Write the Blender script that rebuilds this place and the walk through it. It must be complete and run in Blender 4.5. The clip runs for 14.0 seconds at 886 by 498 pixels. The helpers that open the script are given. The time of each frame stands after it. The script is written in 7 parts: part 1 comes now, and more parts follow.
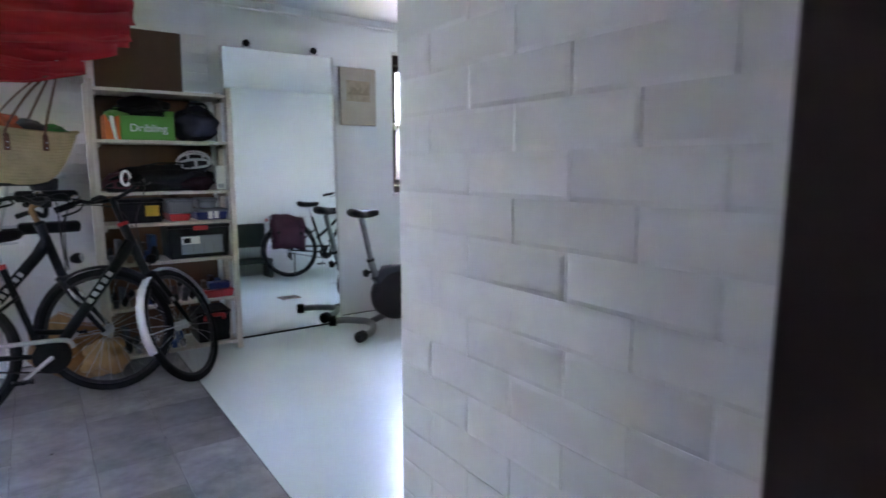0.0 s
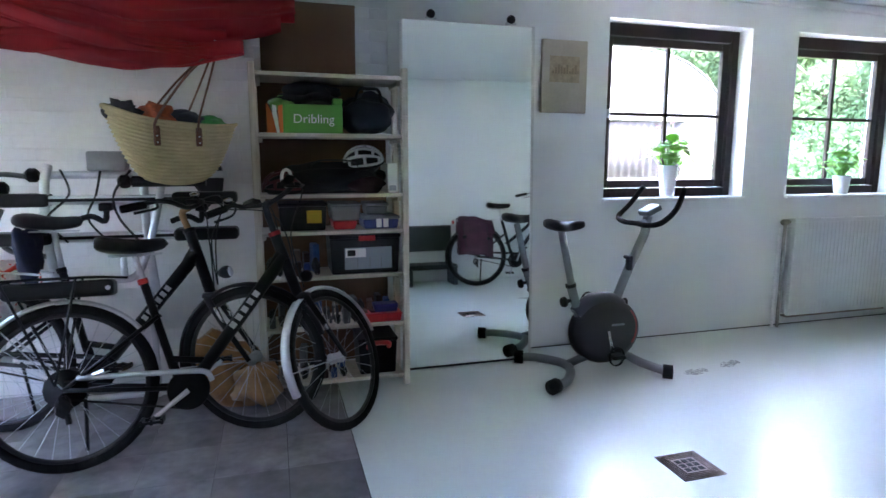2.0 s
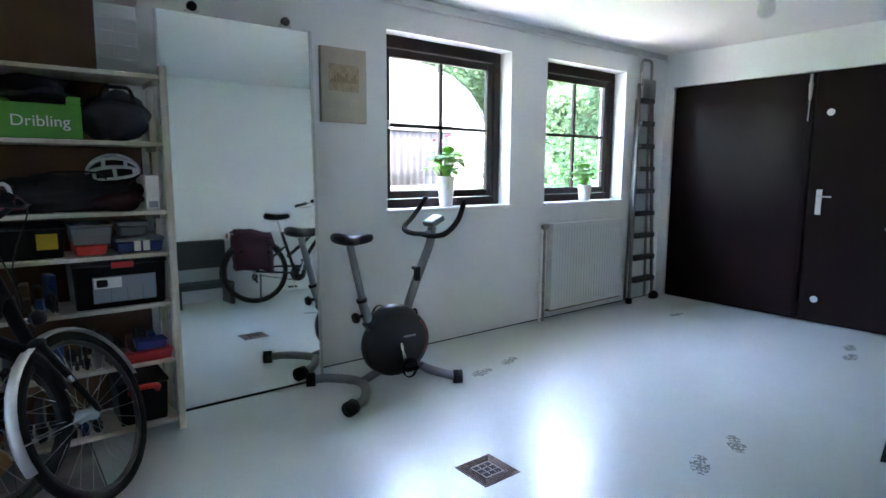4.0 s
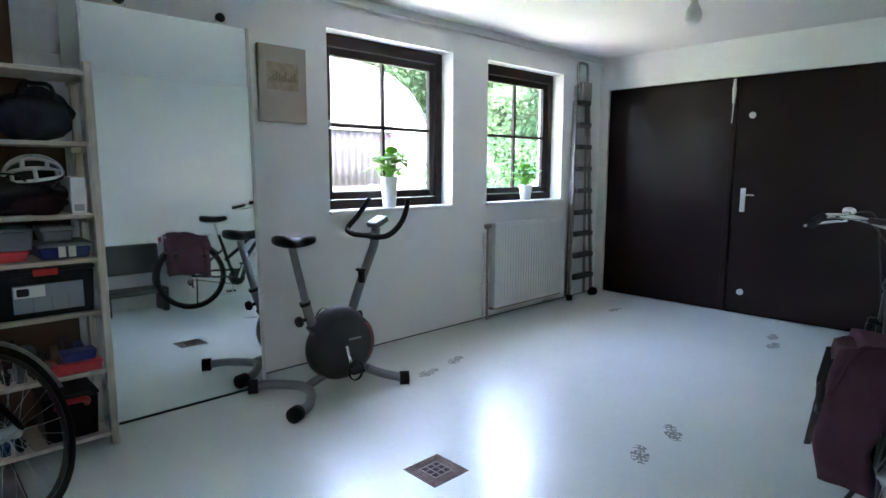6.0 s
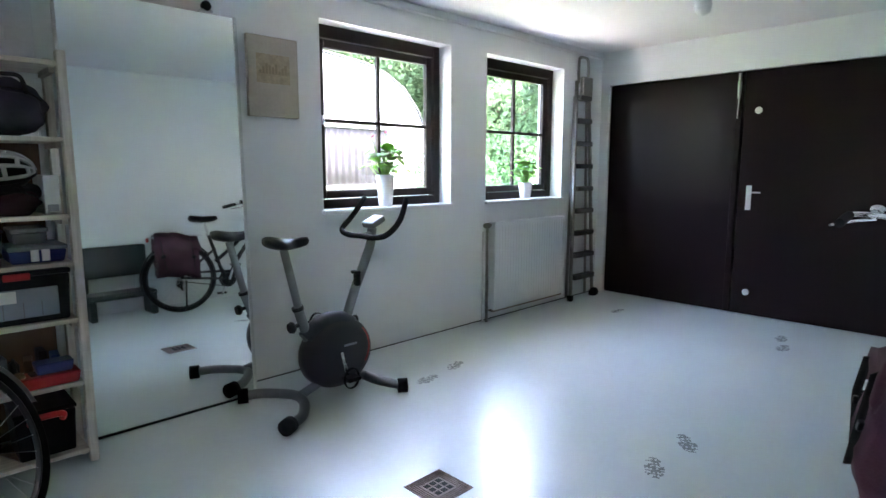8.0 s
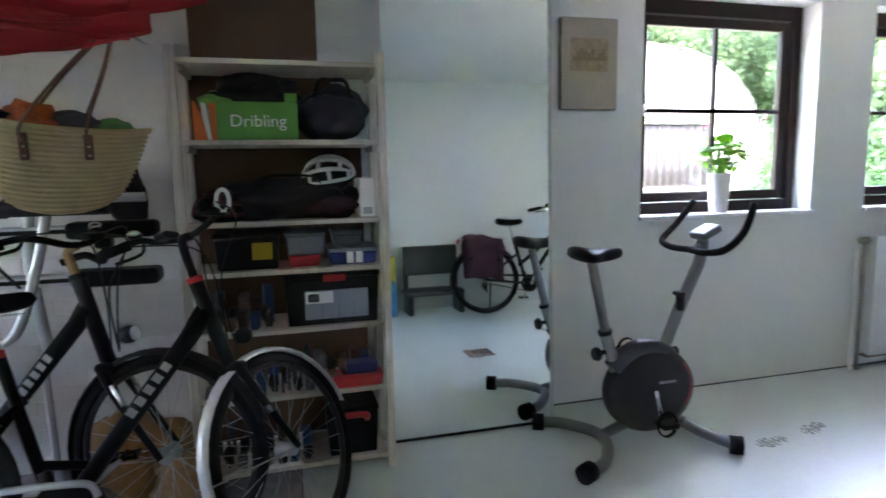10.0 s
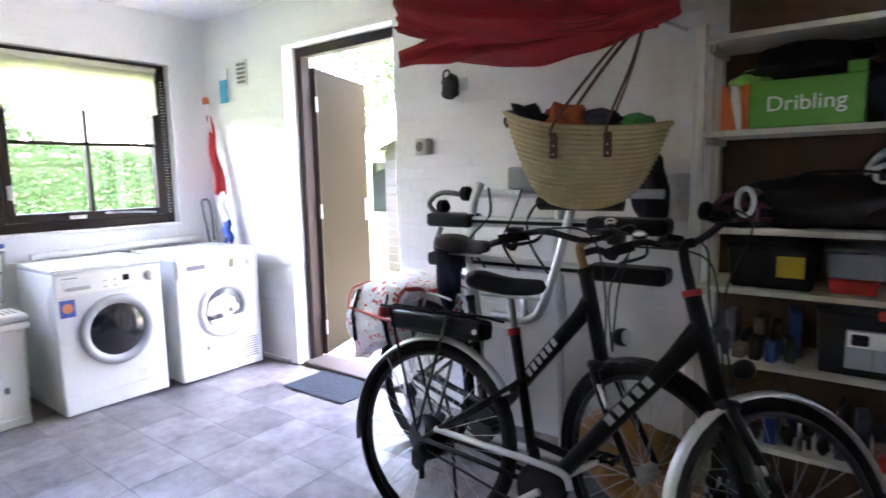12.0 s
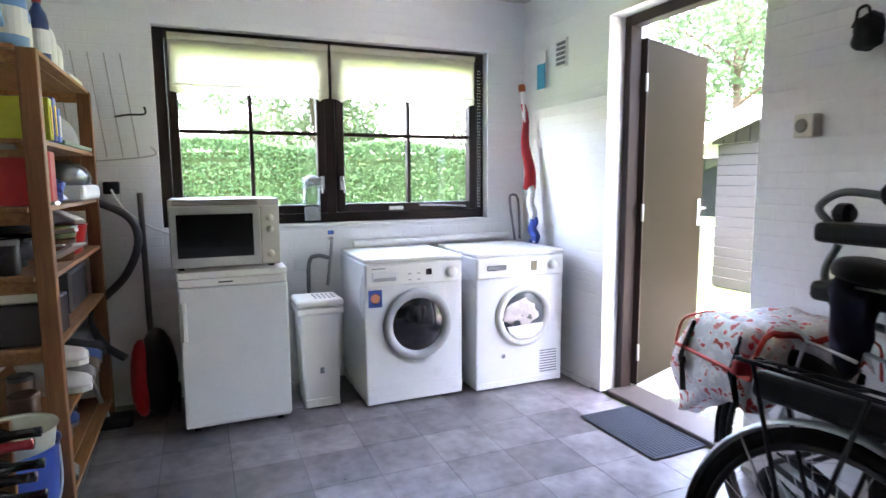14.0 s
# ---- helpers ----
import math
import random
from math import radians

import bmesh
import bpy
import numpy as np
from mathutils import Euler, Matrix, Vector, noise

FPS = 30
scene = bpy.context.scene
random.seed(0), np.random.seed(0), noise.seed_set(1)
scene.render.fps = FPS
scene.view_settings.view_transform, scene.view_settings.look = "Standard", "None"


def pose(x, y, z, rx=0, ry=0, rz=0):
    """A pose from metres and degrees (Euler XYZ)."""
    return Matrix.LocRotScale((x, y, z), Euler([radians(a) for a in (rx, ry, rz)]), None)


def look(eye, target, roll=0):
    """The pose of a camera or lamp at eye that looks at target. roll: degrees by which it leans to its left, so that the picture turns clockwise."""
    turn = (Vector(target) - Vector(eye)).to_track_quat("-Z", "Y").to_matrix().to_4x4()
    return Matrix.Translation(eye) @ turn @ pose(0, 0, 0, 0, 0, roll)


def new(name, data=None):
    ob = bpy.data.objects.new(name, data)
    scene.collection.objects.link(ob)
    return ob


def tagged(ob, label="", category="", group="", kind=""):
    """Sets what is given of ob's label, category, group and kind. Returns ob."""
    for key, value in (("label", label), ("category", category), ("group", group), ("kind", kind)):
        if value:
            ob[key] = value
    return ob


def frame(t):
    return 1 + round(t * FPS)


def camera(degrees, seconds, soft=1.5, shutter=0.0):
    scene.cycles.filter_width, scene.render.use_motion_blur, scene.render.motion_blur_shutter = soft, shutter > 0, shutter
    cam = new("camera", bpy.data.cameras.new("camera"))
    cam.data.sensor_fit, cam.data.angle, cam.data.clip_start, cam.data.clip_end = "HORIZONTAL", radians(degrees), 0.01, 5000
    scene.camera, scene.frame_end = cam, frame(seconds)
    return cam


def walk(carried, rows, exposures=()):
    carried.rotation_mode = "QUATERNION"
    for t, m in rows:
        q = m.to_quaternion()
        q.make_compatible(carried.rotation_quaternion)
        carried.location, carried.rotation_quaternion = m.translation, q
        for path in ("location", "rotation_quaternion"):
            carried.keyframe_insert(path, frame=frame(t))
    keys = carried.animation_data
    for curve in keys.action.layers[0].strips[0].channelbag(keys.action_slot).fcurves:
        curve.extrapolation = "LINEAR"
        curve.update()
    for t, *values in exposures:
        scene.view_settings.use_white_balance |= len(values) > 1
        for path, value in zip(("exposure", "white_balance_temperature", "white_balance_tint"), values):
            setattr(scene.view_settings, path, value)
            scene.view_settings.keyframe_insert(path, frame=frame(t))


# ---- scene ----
cam = camera(74.9, 14.0, shutter=0.28)
PATH = [
    (0, (3.404, -4.576, 1.299), (4.542, -2.956, 1.017), -0.1),
    (0.5, (3.556, -4.317, 1.297), (4.333, -2.495, 1.015), -0.4),
    (1, (3.677, -4.067, 1.295), (4.24, -2.169, 1.013), -0.3),
    (1.5, (3.748, -3.844, 1.296), (4.27, -1.935, 1.004), -0.2),
    (2, (3.812, -3.66, 1.309), (4.365, -1.761, 1.016), 0.0),
    (2.5, (3.84, -3.581, 1.329), (4.571, -1.741, 1.045), 0.1),
    (3, (3.839, -3.538, 1.341), (4.815, -1.815, 1.063), 0.3),
    (3.5, (3.833, -3.513, 1.342), (4.959, -1.883, 1.068), 0.4),
    (4, (3.831, -3.497, 1.345), (5.054, -1.938, 1.073), 0.3),
    (4.2, (3.831, -3.494, 1.346), (5.082, -1.957, 1.075), 0.4),
    (6.5, (3.824, -3.48, 1.351), (5.211, -2.065, 1.077), -0.0),
    (7, (3.835, -3.464, 1.354), (5.237, -2.065, 1.078), 0.0),
    (7.2, (3.844, -3.449, 1.354), (5.251, -2.055, 1.078), 0.1),
    (9.3, (4.097, -3.042, 1.307), (5.137, -1.355, 1.041), -0.7),
    (9.5, (4.117, -2.992, 1.306), (5.026, -1.229, 1.045), -0.9),
    (10, (4.126, -2.891, 1.318), (4.641, -0.975, 1.062), -1.1),
    (10.5, (4.178, -2.796, 1.323), (4.289, -0.816, 1.065), -1.3),
    (11, (4.297, -2.702, 1.339), (3.842, -0.772, 1.074), -1.3),
    (11.5, (4.288, -2.64, 1.346), (3.451, -0.843, 1.082), -1.3),
    (12, (4.253, -2.572, 1.34), (3.047, -0.997, 1.087), -1.2),
    (12.5, (4.218, -2.523, 1.331), (2.759, -1.177, 1.085), -1.1),
    (13, (4.128, -2.443, 1.324), (2.495, -1.314, 1.082), -1.0),
    (13.5, (3.953, -2.334, 1.312), (2.203, -1.396, 1.075), -0.7),
    (14, (3.736, -2.212, 1.304), (1.905, -1.444, 1.065), -0.4),
]
walk(cam, [(t, look(eye, target, roll)) for t, eye, target, roll in PATH],
     exposures=[(0.0, 7.24, 6650, 27), (0.5, 7.34, 6650, 26), (1.0, 7.34, 6500, 25), (1.5, 7.17, 6500, 22), (2.0, 6.94, 6500, 21), (2.6, 6.74, 6450, 19), (6.5, 6.66, 6850, 17), (9.5, 6.78, 7050, 20), (10.0, 6.84, 7150, 21), (11.0, 7.18, 7450, 27), (12.0, 6.78, 7450, 27), (13.0, 6.41, 7450, 26), (14.0, 6.05, 7400, 24)])

# ---- world and light ----
world = bpy.data.worlds.new("sky")
scene.world = world
world.use_nodes = True
_n, _l = world.node_tree.nodes, world.node_tree.links
sky = _n.new("ShaderNodeTexSky")
sky.sky_type = "NISHITA"
sky.sun_disc = False
sky.sun_elevation, sky.sun_rotation = radians(72), radians(127)
sky.air_density, sky.dust_density, sky.ozone_density = 1.0, 3.0, 1.0
_bg = _n["Background"]
_bg.inputs["Strength"].default_value = 0.15
_l.new(sky.outputs["Color"], _bg.inputs["Color"])
sun_data = bpy.data.lights.new("sun", "SUN")
sun_data.energy, sun_data.angle, sun_data.color = 0.5, radians(18), (1.0, 0.96, 0.9)
sun = new("sun", sun_data)
sun.matrix_world = look((8, -6, 30.8), (0, 0, 0))

# ---- materials ----


def mat(name, color, rough=0.6, metal=0.0, var=0.12, scale=6.0, fine=60.0, bump=0.15, dist=0.004, coat=0.0, spec=0.5, rvar=0.1):
    """Procedural surface: two scales of tone, gloss and fine relief at world size."""
    m = bpy.data.materials.new(name)
    m.use_nodes = True
    nt = m.node_tree
    b = nt.nodes["Principled BSDF"]
    geo = nt.nodes.new("ShaderNodeNewGeometry")
    n1, n2 = nt.nodes.new("ShaderNodeTexNoise"), nt.nodes.new("ShaderNodeTexNoise")
    n1.inputs["Scale"].default_value, n1.inputs["Detail"].default_value = scale, 5
    n2.inputs["Scale"].default_value, n2.inputs["Detail"].default_value = fine, 3
    for n in (n1, n2):
        nt.links.new(geo.outputs["Position"], n.inputs["Vector"])
    mixf = nt.nodes.new("ShaderNodeMath")
    mixf.operation = "MULTIPLY_ADD"
    mixf.inputs[1].default_value = 0.35
    nt.links.new(n2.outputs["Fac"], mixf.inputs[0])
    half = nt.nodes.new("ShaderNodeMath")
    half.operation = "MULTIPLY"
    half.inputs[1].default_value = 0.65
    nt.links.new(n1.outputs["Fac"], half.inputs[0])
    nt.links.new(half.outputs[0], mixf.inputs[2])
    ramp = nt.nodes.new("ShaderNodeMapRange")
    ramp.inputs["From Min"].default_value, ramp.inputs["From Max"].default_value = 0.3, 0.7
    nt.links.new(mixf.outputs[0], ramp.inputs["Value"])
    mix = nt.nodes.new("ShaderNodeMix")
    mix.data_type = "RGBA"
    lo = [max(0, c * (1 - var)) for c in color]
    hi = [min(1, c * (1 + var)) for c in color]
    mix.inputs["A"].default_value, mix.inputs["B"].default_value = (*lo, 1), (*hi, 1)
    nt.links.new(ramp.outputs["Result"], mix.inputs["Factor"])
    nt.links.new(mix.outputs["Result"], b.inputs["Base Color"])
    rr = nt.nodes.new("ShaderNodeMapRange")
    rr.inputs["To Min"].default_value, rr.inputs["To Max"].default_value = max(0.02, rough - rvar), min(1, rough + rvar)
    nt.links.new(n1.outputs["Fac"], rr.inputs["Value"])
    nt.links.new(rr.outputs["Result"], b.inputs["Roughness"])
    b.inputs["Metallic"].default_value = metal
    b.inputs["Specular IOR Level"].default_value = spec
    b.inputs["Coat Weight"].default_value = coat
    if bump:
        bp = nt.nodes.new("ShaderNodeBump")
        bp.inputs["Strength"].default_value, bp.inputs["Distance"].default_value = bump, dist
        nt.links.new(n2.outputs["Fac"], bp.inputs["Height"])
        nt.links.new(bp.outputs["Normal"], b.inputs["Normal"])
    return m


def glass_mat(name, color=(1, 1, 1), rough=0.0):
    """Thin pane: mostly clear, with a faint reflection."""
    m = bpy.data.materials.new(name)
    m.use_nodes = True
    nt = m.node_tree
    nt.nodes.remove(nt.nodes["Principled BSDF"])
    tr, gl, mx = (nt.nodes.new(k) for k in ("ShaderNodeBsdfTransparent", "ShaderNodeBsdfGlossy", "ShaderNodeMixShader"))
    tr.inputs["Color"].default_value = (*color, 1)
    gl.inputs["Roughness"].default_value = rough
    mx.inputs[0].default_value = 0.04
    nt.links.new(tr.outputs[0], mx.inputs[1])
    nt.links.new(gl.outputs[0], mx.inputs[2])
    nt.links.new(mx.outputs[0], nt.nodes["Material Output"].inputs["Surface"])
    return m


def wood_mat(name, dark, light, rough=0.55, along="X", scale=5.0):
    """Sawn wood with stretched grain along one world axis."""
    m = mat(name, light, rough)
    nt = m.node_tree
    b = nt.nodes["Principled BSDF"]
    geo = nt.nodes.new("ShaderNodeNewGeometry")
    mp = nt.nodes.new("ShaderNodeMapping")
    mp.inputs["Scale"].default_value = {"X": (1, 14, 14), "Y": (14, 1, 14), "Z": (14, 14, 1)}[along]
    tx = nt.nodes.new("ShaderNodeTexNoise")
    tx.inputs["Scale"].default_value, tx.inputs["Detail"].default_value = scale, 6
    rp = nt.nodes.new("ShaderNodeValToRGB")
    rp.color_ramp.elements[0].position, rp.color_ramp.elements[0].color = 0.32, (*dark, 1)
    rp.color_ramp.elements[1].position, rp.color_ramp.elements[1].color = 0.68, (*light, 1)
    nt.links.new(geo.outputs["Position"], mp.inputs["Vector"])
    nt.links.new(mp.outputs["Vector"], tx.inputs["Vector"])
    nt.links.new(tx.outputs["Fac"], rp.inputs["Fac"])
    nt.links.new(rp.outputs["Color"], b.inputs["Base Color"])
    return m


def brick_paint(name, color, w, h, axis):
    """White paint over masonry: joints show only as soft grooves."""
    m = mat(name, color, 0.5, var=0.05, scale=1.3, fine=90, bump=0.0)
    nt = m.node_tree
    b = nt.nodes["Principled BSDF"]
    geo = nt.nodes.new("ShaderNodeNewGeometry")
    sep, com = nt.nodes.new("ShaderNodeSeparateXYZ"), nt.nodes.new("ShaderNodeCombineXYZ")
    nt.links.new(geo.outputs["Position"], sep.inputs[0])
    nt.links.new(sep.outputs["X" if axis == "X" else "Y"], com.inputs["X"])
    nt.links.new(sep.outputs["Z"], com.inputs["Y"])
    br = nt.nodes.new("ShaderNodeTexBrick")
    br.inputs["Scale"].default_value, br.inputs["Brick Width"].default_value, br.inputs["Row Height"].default_value = 1.0, w, h
    br.inputs["Mortar Size"].default_value, br.inputs["Mortar Smooth"].default_value = 0.005, 0.9
    nt.links.new(com.outputs[0], br.inputs["Vector"])
    ns = nt.nodes.new("ShaderNodeTexNoise")
    ns.inputs["Scale"].default_value, ns.inputs["Detail"].default_value = 35, 4
    nt.links.new(geo.outputs["Position"], ns.inputs["Vector"])
    ad = nt.nodes.new("ShaderNodeMath")
    ad.operation = "MULTIPLY_ADD"
    ad.inputs[1].default_value = -1.0
    nt.links.new(br.outputs["Fac"], ad.inputs[0])
    nt.links.new(ns.outputs["Fac"], ad.inputs[2])
    bp = nt.nodes.new("ShaderNodeBump")
    bp.inputs["Strength"].default_value, bp.inputs["Distance"].default_value = 0.35, 0.004
    nt.links.new(ad.outputs[0], bp.inputs["Height"])
    nt.links.new(bp.outputs["Normal"], b.inputs["Normal"])
    return m


WHITE_WALL = mat("painted_plaster", (0.78, 0.80, 0.80), 0.55, var=0.04, scale=0.9, fine=120, bump=0.12)
BRICK_Y = brick_paint("painted_brick_side", (0.78, 0.79, 0.80), 0.21, 0.066, "Y")
BRICK_X = brick_paint("painted_brick_long", (0.78, 0.79, 0.80), 0.21, 0.066, "X")
BRICK_P = mat("painted_brick", (0.80, 0.785, 0.79), 0.5, var=0.06, scale=2.5, fine=28, bump=0.32, dist=0.005)
SOUTH_PAINT = mat("grey_white_plaster", (0.68, 0.71, 0.71), 0.6, var=0.05, scale=0.9, fine=120, bump=0.12)
CEILING = mat("ceiling_board", (0.82, 0.82, 0.82), 0.7, var=0.03, scale=0.7, bump=0.08)
FLOOR_PAINT = mat("painted_concrete", (0.56, 0.61, 0.605), 0.31, var=0.05, scale=2.2, fine=30, bump=0.05, dist=0.003, rvar=0.04, spec=0.95, coat=0.12)
DARK_WOOD = mat("dark_brown_paint", (0.019, 0.0095, 0.0075), 0.45, var=0.25, scale=3, fine=80, bump=0.1, spec=0.28)
DOOR_BLACK = mat("dark_door_paint", (0.0101, 0.0044, 0.0048), 0.31, var=0.25, scale=1.2, fine=50, bump=0.04, spec=0.16, rvar=0.05)
WHITE_PAINT = mat("white_gloss_paint", (0.8, 0.8, 0.8), 0.35, var=0.04, scale=2, bump=0.05)
GLASS = glass_mat("pane")
BLACK_PLASTIC = mat("black_plastic", (0.009, 0.009, 0.0105), 0.42, var=0.3, scale=20, bump=0.08, spec=0.22)
RUBBER = mat("rubber", (0.010, 0.010, 0.011), 0.75, var=0.3, scale=25, bump=0.2, spec=0.18)
STEEL = mat("brushed_steel", (0.55, 0.56, 0.58), 0.32, 1.0, var=0.1, scale=12, bump=0.05)
ALU = mat("aluminium", (0.62, 0.63, 0.65), 0.4, 0.9, var=0.12, scale=9, bump=0.06)
CHROME = mat("chrome", (0.75, 0.75, 0.77), 0.14, 1.0, var=0.05, scale=12, bump=0.0)
WHITE_METAL = mat("white_enamel", (0.72, 0.735, 0.745), 0.28, var=0.03, scale=2, bump=0.02, coat=0.2)
WHITE_PLASTIC = mat("white_plastic", (0.76, 0.76, 0.74), 0.4, var=0.04, scale=5, bump=0.04)
PINE = wood_mat("whitewashed_pine", (0.50, 0.44, 0.36), (0.66, 0.61, 0.54), along="X")
PINE_Z = wood_mat("whitewashed_pine_post", (0.50, 0.45, 0.38), (0.68, 0.63, 0.56), along="Z")
ORANGE_WOOD = wood_mat("orange_pine", (0.22, 0.09, 0.03), (0.36, 0.165, 0.06), along="X")
ORANGE_WOOD_Z = wood_mat("orange_pine_post", (0.17, 0.065, 0.022), (0.27, 0.115, 0.042), along="Z")
BROWN_BOARD = mat("brown_hardboard", (0.115, 0.056, 0.025), 0.6, var=0.12, scale=8, bump=0.1)

# ---- mesh tools ----


def part(name, bm, material, parent=None, label=""):
    """Links a bmesh as one mesh object, under a thing or part where one is given."""
    me = bpy.data.meshes.new(name)
    bmesh.ops.recalc_face_normals(bm, faces=bm.faces[:])
    bm.to_mesh(me)
    bm.free()
    me.materials.append(material)
    ob = new(name, me)
    if parent is not None:
        ob.parent = parent
    if label:
        tagged(ob, label)
    return ob


def empty(name, m, label, category, group=""):
    ob = new(name)
    ob.empty_display_size = 0.1
    ob.matrix_world = m
    return tagged(ob, label, category, group)


def box(x0, y0, z0, x1, y1, z1, bevel=0.0, seg=1, bm=None):
    bm = bm or bmesh.new()
    r = bmesh.ops.create_cube(bm, size=1.0)
    m = Matrix.Translation(((x0 + x1) / 2, (y0 + y1) / 2, (z0 + z1) / 2)) @ Matrix.Diagonal((abs(x1 - x0), abs(y1 - y0), abs(z1 - z0), 1))
    bmesh.ops.transform(bm, matrix=m, verts=r["verts"])
    if bevel:
        es = list({e for v in r["verts"] for e in v.link_edges})
        bmesh.ops.bevel(bm, geom=es, offset=bevel, segments=seg, affect="EDGES", profile=0.5)
    return bm


def smooth(ob, on=True):
    for p in ob.data.polygons:
        p.use_smooth = on
    return ob


def curve_points(pts, steps=6):
    """Catmull-Rom through a short list of points."""
    P = [Vector(p) for p in pts]
    out = []
    for i in range(len(P) - 1):
        a, b, c, d = P[max(i - 1, 0)], P[i], P[i + 1], P[min(i + 2, len(P) - 1)]
        for k in range(steps):
            t = k / steps
            out.append(0.5 * (2 * b + (c - a) * t + (2 * a - 5 * b + 4 * c - d) * t * t + (3 * b - a - 3 * c + d) * t ** 3))
    out.append(P[-1])
    return out


def tube(pts, r, sides=8, bm=None, closed=False, r2=None, flat=1.0):
    """A swept tube; r2 tapers it, flat squashes it across."""
    bm = bm or bmesh.new()
    P = [Vector(p) for p in pts]
    n = len(P)
    rings = []
    up = Vector((0, 0, 1))
    prev = None
    for i in range(n):
        d = (P[(i + 1) % n] - P[i - 1]) if closed else (P[min(i + 1, n - 1)] - P[max(i - 1, 0)])
        d.normalize()
        if prev is None:
            u = d.cross(up if abs(d.z) < 0.95 else Vector((1, 0, 0))).normalized()
        else:
            u = (prev - d * prev.dot(d)).normalized()
        prev = u
        w = d.cross(u)
        rad = r if r2 is None else r + (r2 - r) * i / max(1, n - 1)
        rings.append([bm.verts.new(P[i] + rad * (math.cos(a) * u + flat * math.sin(a) * w)) for a in [2 * math.pi * k / sides for k in range(sides)]])
    for i in range(n if closed else n - 1):
        A, B = rings[i], rings[(i + 1) % n]
        for k in range(sides):
            bm.faces.new((A[k], A[(k + 1) % sides], B[(k + 1) % sides], B[k]))
    if not closed:
        bm.faces.new(rings[0])
        bm.faces.new(rings[-1])
    return bm


def lathe(profile, sides=24, m=None, bm=None, cap=True):
    """Turns (radius, height) pairs about z."""
    bm = bm or bmesh.new()
    rings = []
    for rad, z in profile:
        rings.append([bm.verts.new((rad * math.cos(2 * math.pi * k / sides), rad * math.sin(2 * math.pi * k / sides), z)) for k in range(sides)])
    for A, B in zip(rings, rings[1:]):
        for k in range(sides):
            bm.faces.new((A[k], A[(k + 1) % sides], B[(k + 1) % sides], B[k]))
    if cap:
        bm.faces.new(rings[0])
        bm.faces.new(rings[-1])
    if m is not None:
        bmesh.ops.transform(bm, matrix=m, verts=[v for r in rings for v in r])
    return bm


def rod(a, b, r, sides=8, bm=None, r2=None):
    return tube([a, b], r, sides, bm, r2=r2)


def slab(outline, depth, m=None, bm=None):
    """A flat outline in x, z given thickness along y."""
    bm = bm or bmesh.new()
    A = [bm.verts.new((x, 0, z)) for x, z in outline]
    B = [bm.verts.new((x, depth, z)) for x, z in outline]
    bm.faces.new(A)
    bm.faces.new(B[::-1])
    n = len(A)
    for k in range(n):
        bm.faces.new((A[k], B[k], B[(k + 1) % n], A[(k + 1) % n]))
    if m is not None:
        bmesh.ops.transform(bm, matrix=m, verts=A + B)
    return bm


def sheet(nx, ny, fn, thick=0.0, bm=None):
    """A grid surface fn(u, v); thick gives it a second skin along its normals."""
    bm = bm or bmesh.new()
    g = [[bm.verts.new(fn(i / nx, j / ny)) for j in range(ny + 1)] for i in range(nx + 1)]
    fs = [bm.faces.new((g[i][j], g[i + 1][j], g[i + 1][j + 1], g[i][j + 1])) for i in range(nx) for j in range(ny)]
    if thick:
        bm.normal_update()
        bmesh.ops.solidify(bm, geom=fs, thickness=thick)
    return bm


def blob(center, size, seed=0, rough=0.15, div=2, bm=None):
    """A soft lumpy body for bags and cloth."""
    bm = bm or bmesh.new()
    r = bmesh.ops.create_icosphere(bm, subdivisions=div, radius=1.0)
    o = Vector((seed * 3.7, seed * 1.3, seed * 2.1))
    for v in r["verts"]:
        k = 1 + rough * 2 * noise.noise(v.co * 1.6 + o)
        v.co = Vector(center) + Vector([c * s * k for c, s in zip(v.co, size)])
    return bm


def carry(before, dx, dy, dz=0.0):
    """Moves all the things built since `before` together, as one arrangement."""
    for ob in list(bpy.data.objects):
        if ob.parent is None and ob not in before:
            ob.matrix_world = Matrix.Translation((dx, dy, dz)) @ ob.matrix_world


def thing(name, bm, material, label, category, group="", kind=""):
    return tagged(part(name, bm, material), label, category, group, kind)


# ---- structure ----
GX, SY, H = 9.55, -3.79, 2.54
TH = 0.3
W1, W2, WZ = (6.07, 7.28), (7.71, 8.85), (1.058, 2.30)
DX, DZ = (0.945, 1.95), 2.225
LWY, LWZ = (-2.415, -0.295), (1.03, 2.185)
GY, GZ = (-2.76, -0.10), 2.205
PX0, PX1, PY, WY, PE = 2.80, 3.962, -6.2, -3.15, -3.642
BRICK_END = 4.52
TILE_END = 4.13

floor = thing("floor", box(TILE_END + 0.004, SY, -0.1, GX + 0.13, 0.0, 0.0), FLOOR_PAINT, "pale grey-blue painted concrete garage floor", "floor", kind="structure")
wall = box(0 - TH, 0.0, 0, DX[0], TH, H)
box(DX[0], 0, DZ, DX[1], TH, H, bm=wall)
box(DX[1], 0.0035, 0, BRICK_END, TH, H, bm=wall)
tagged(part("wall_north_brick", wall, BRICK_X), "white painted brick wall beside the side door", "wall", kind="structure")
wall = box(BRICK_END, 0, 0, W1[0], TH, H)
for a, b in ((W1[1], W2[0]), (W2[1], GX + TH)):
    box(a, 0, 0, b, TH, H, bm=wall)
for a, b in (W1, W2):
    box(a, 0, 0, b, TH, WZ[0] - 0.025, bm=wall)
    box(a, 0, WZ[1], b, TH, H, bm=wall)
tagged(part("wall_north_plaster", wall, WHITE_WALL), "smooth white painted wall with two windows", "wall", kind="structure")
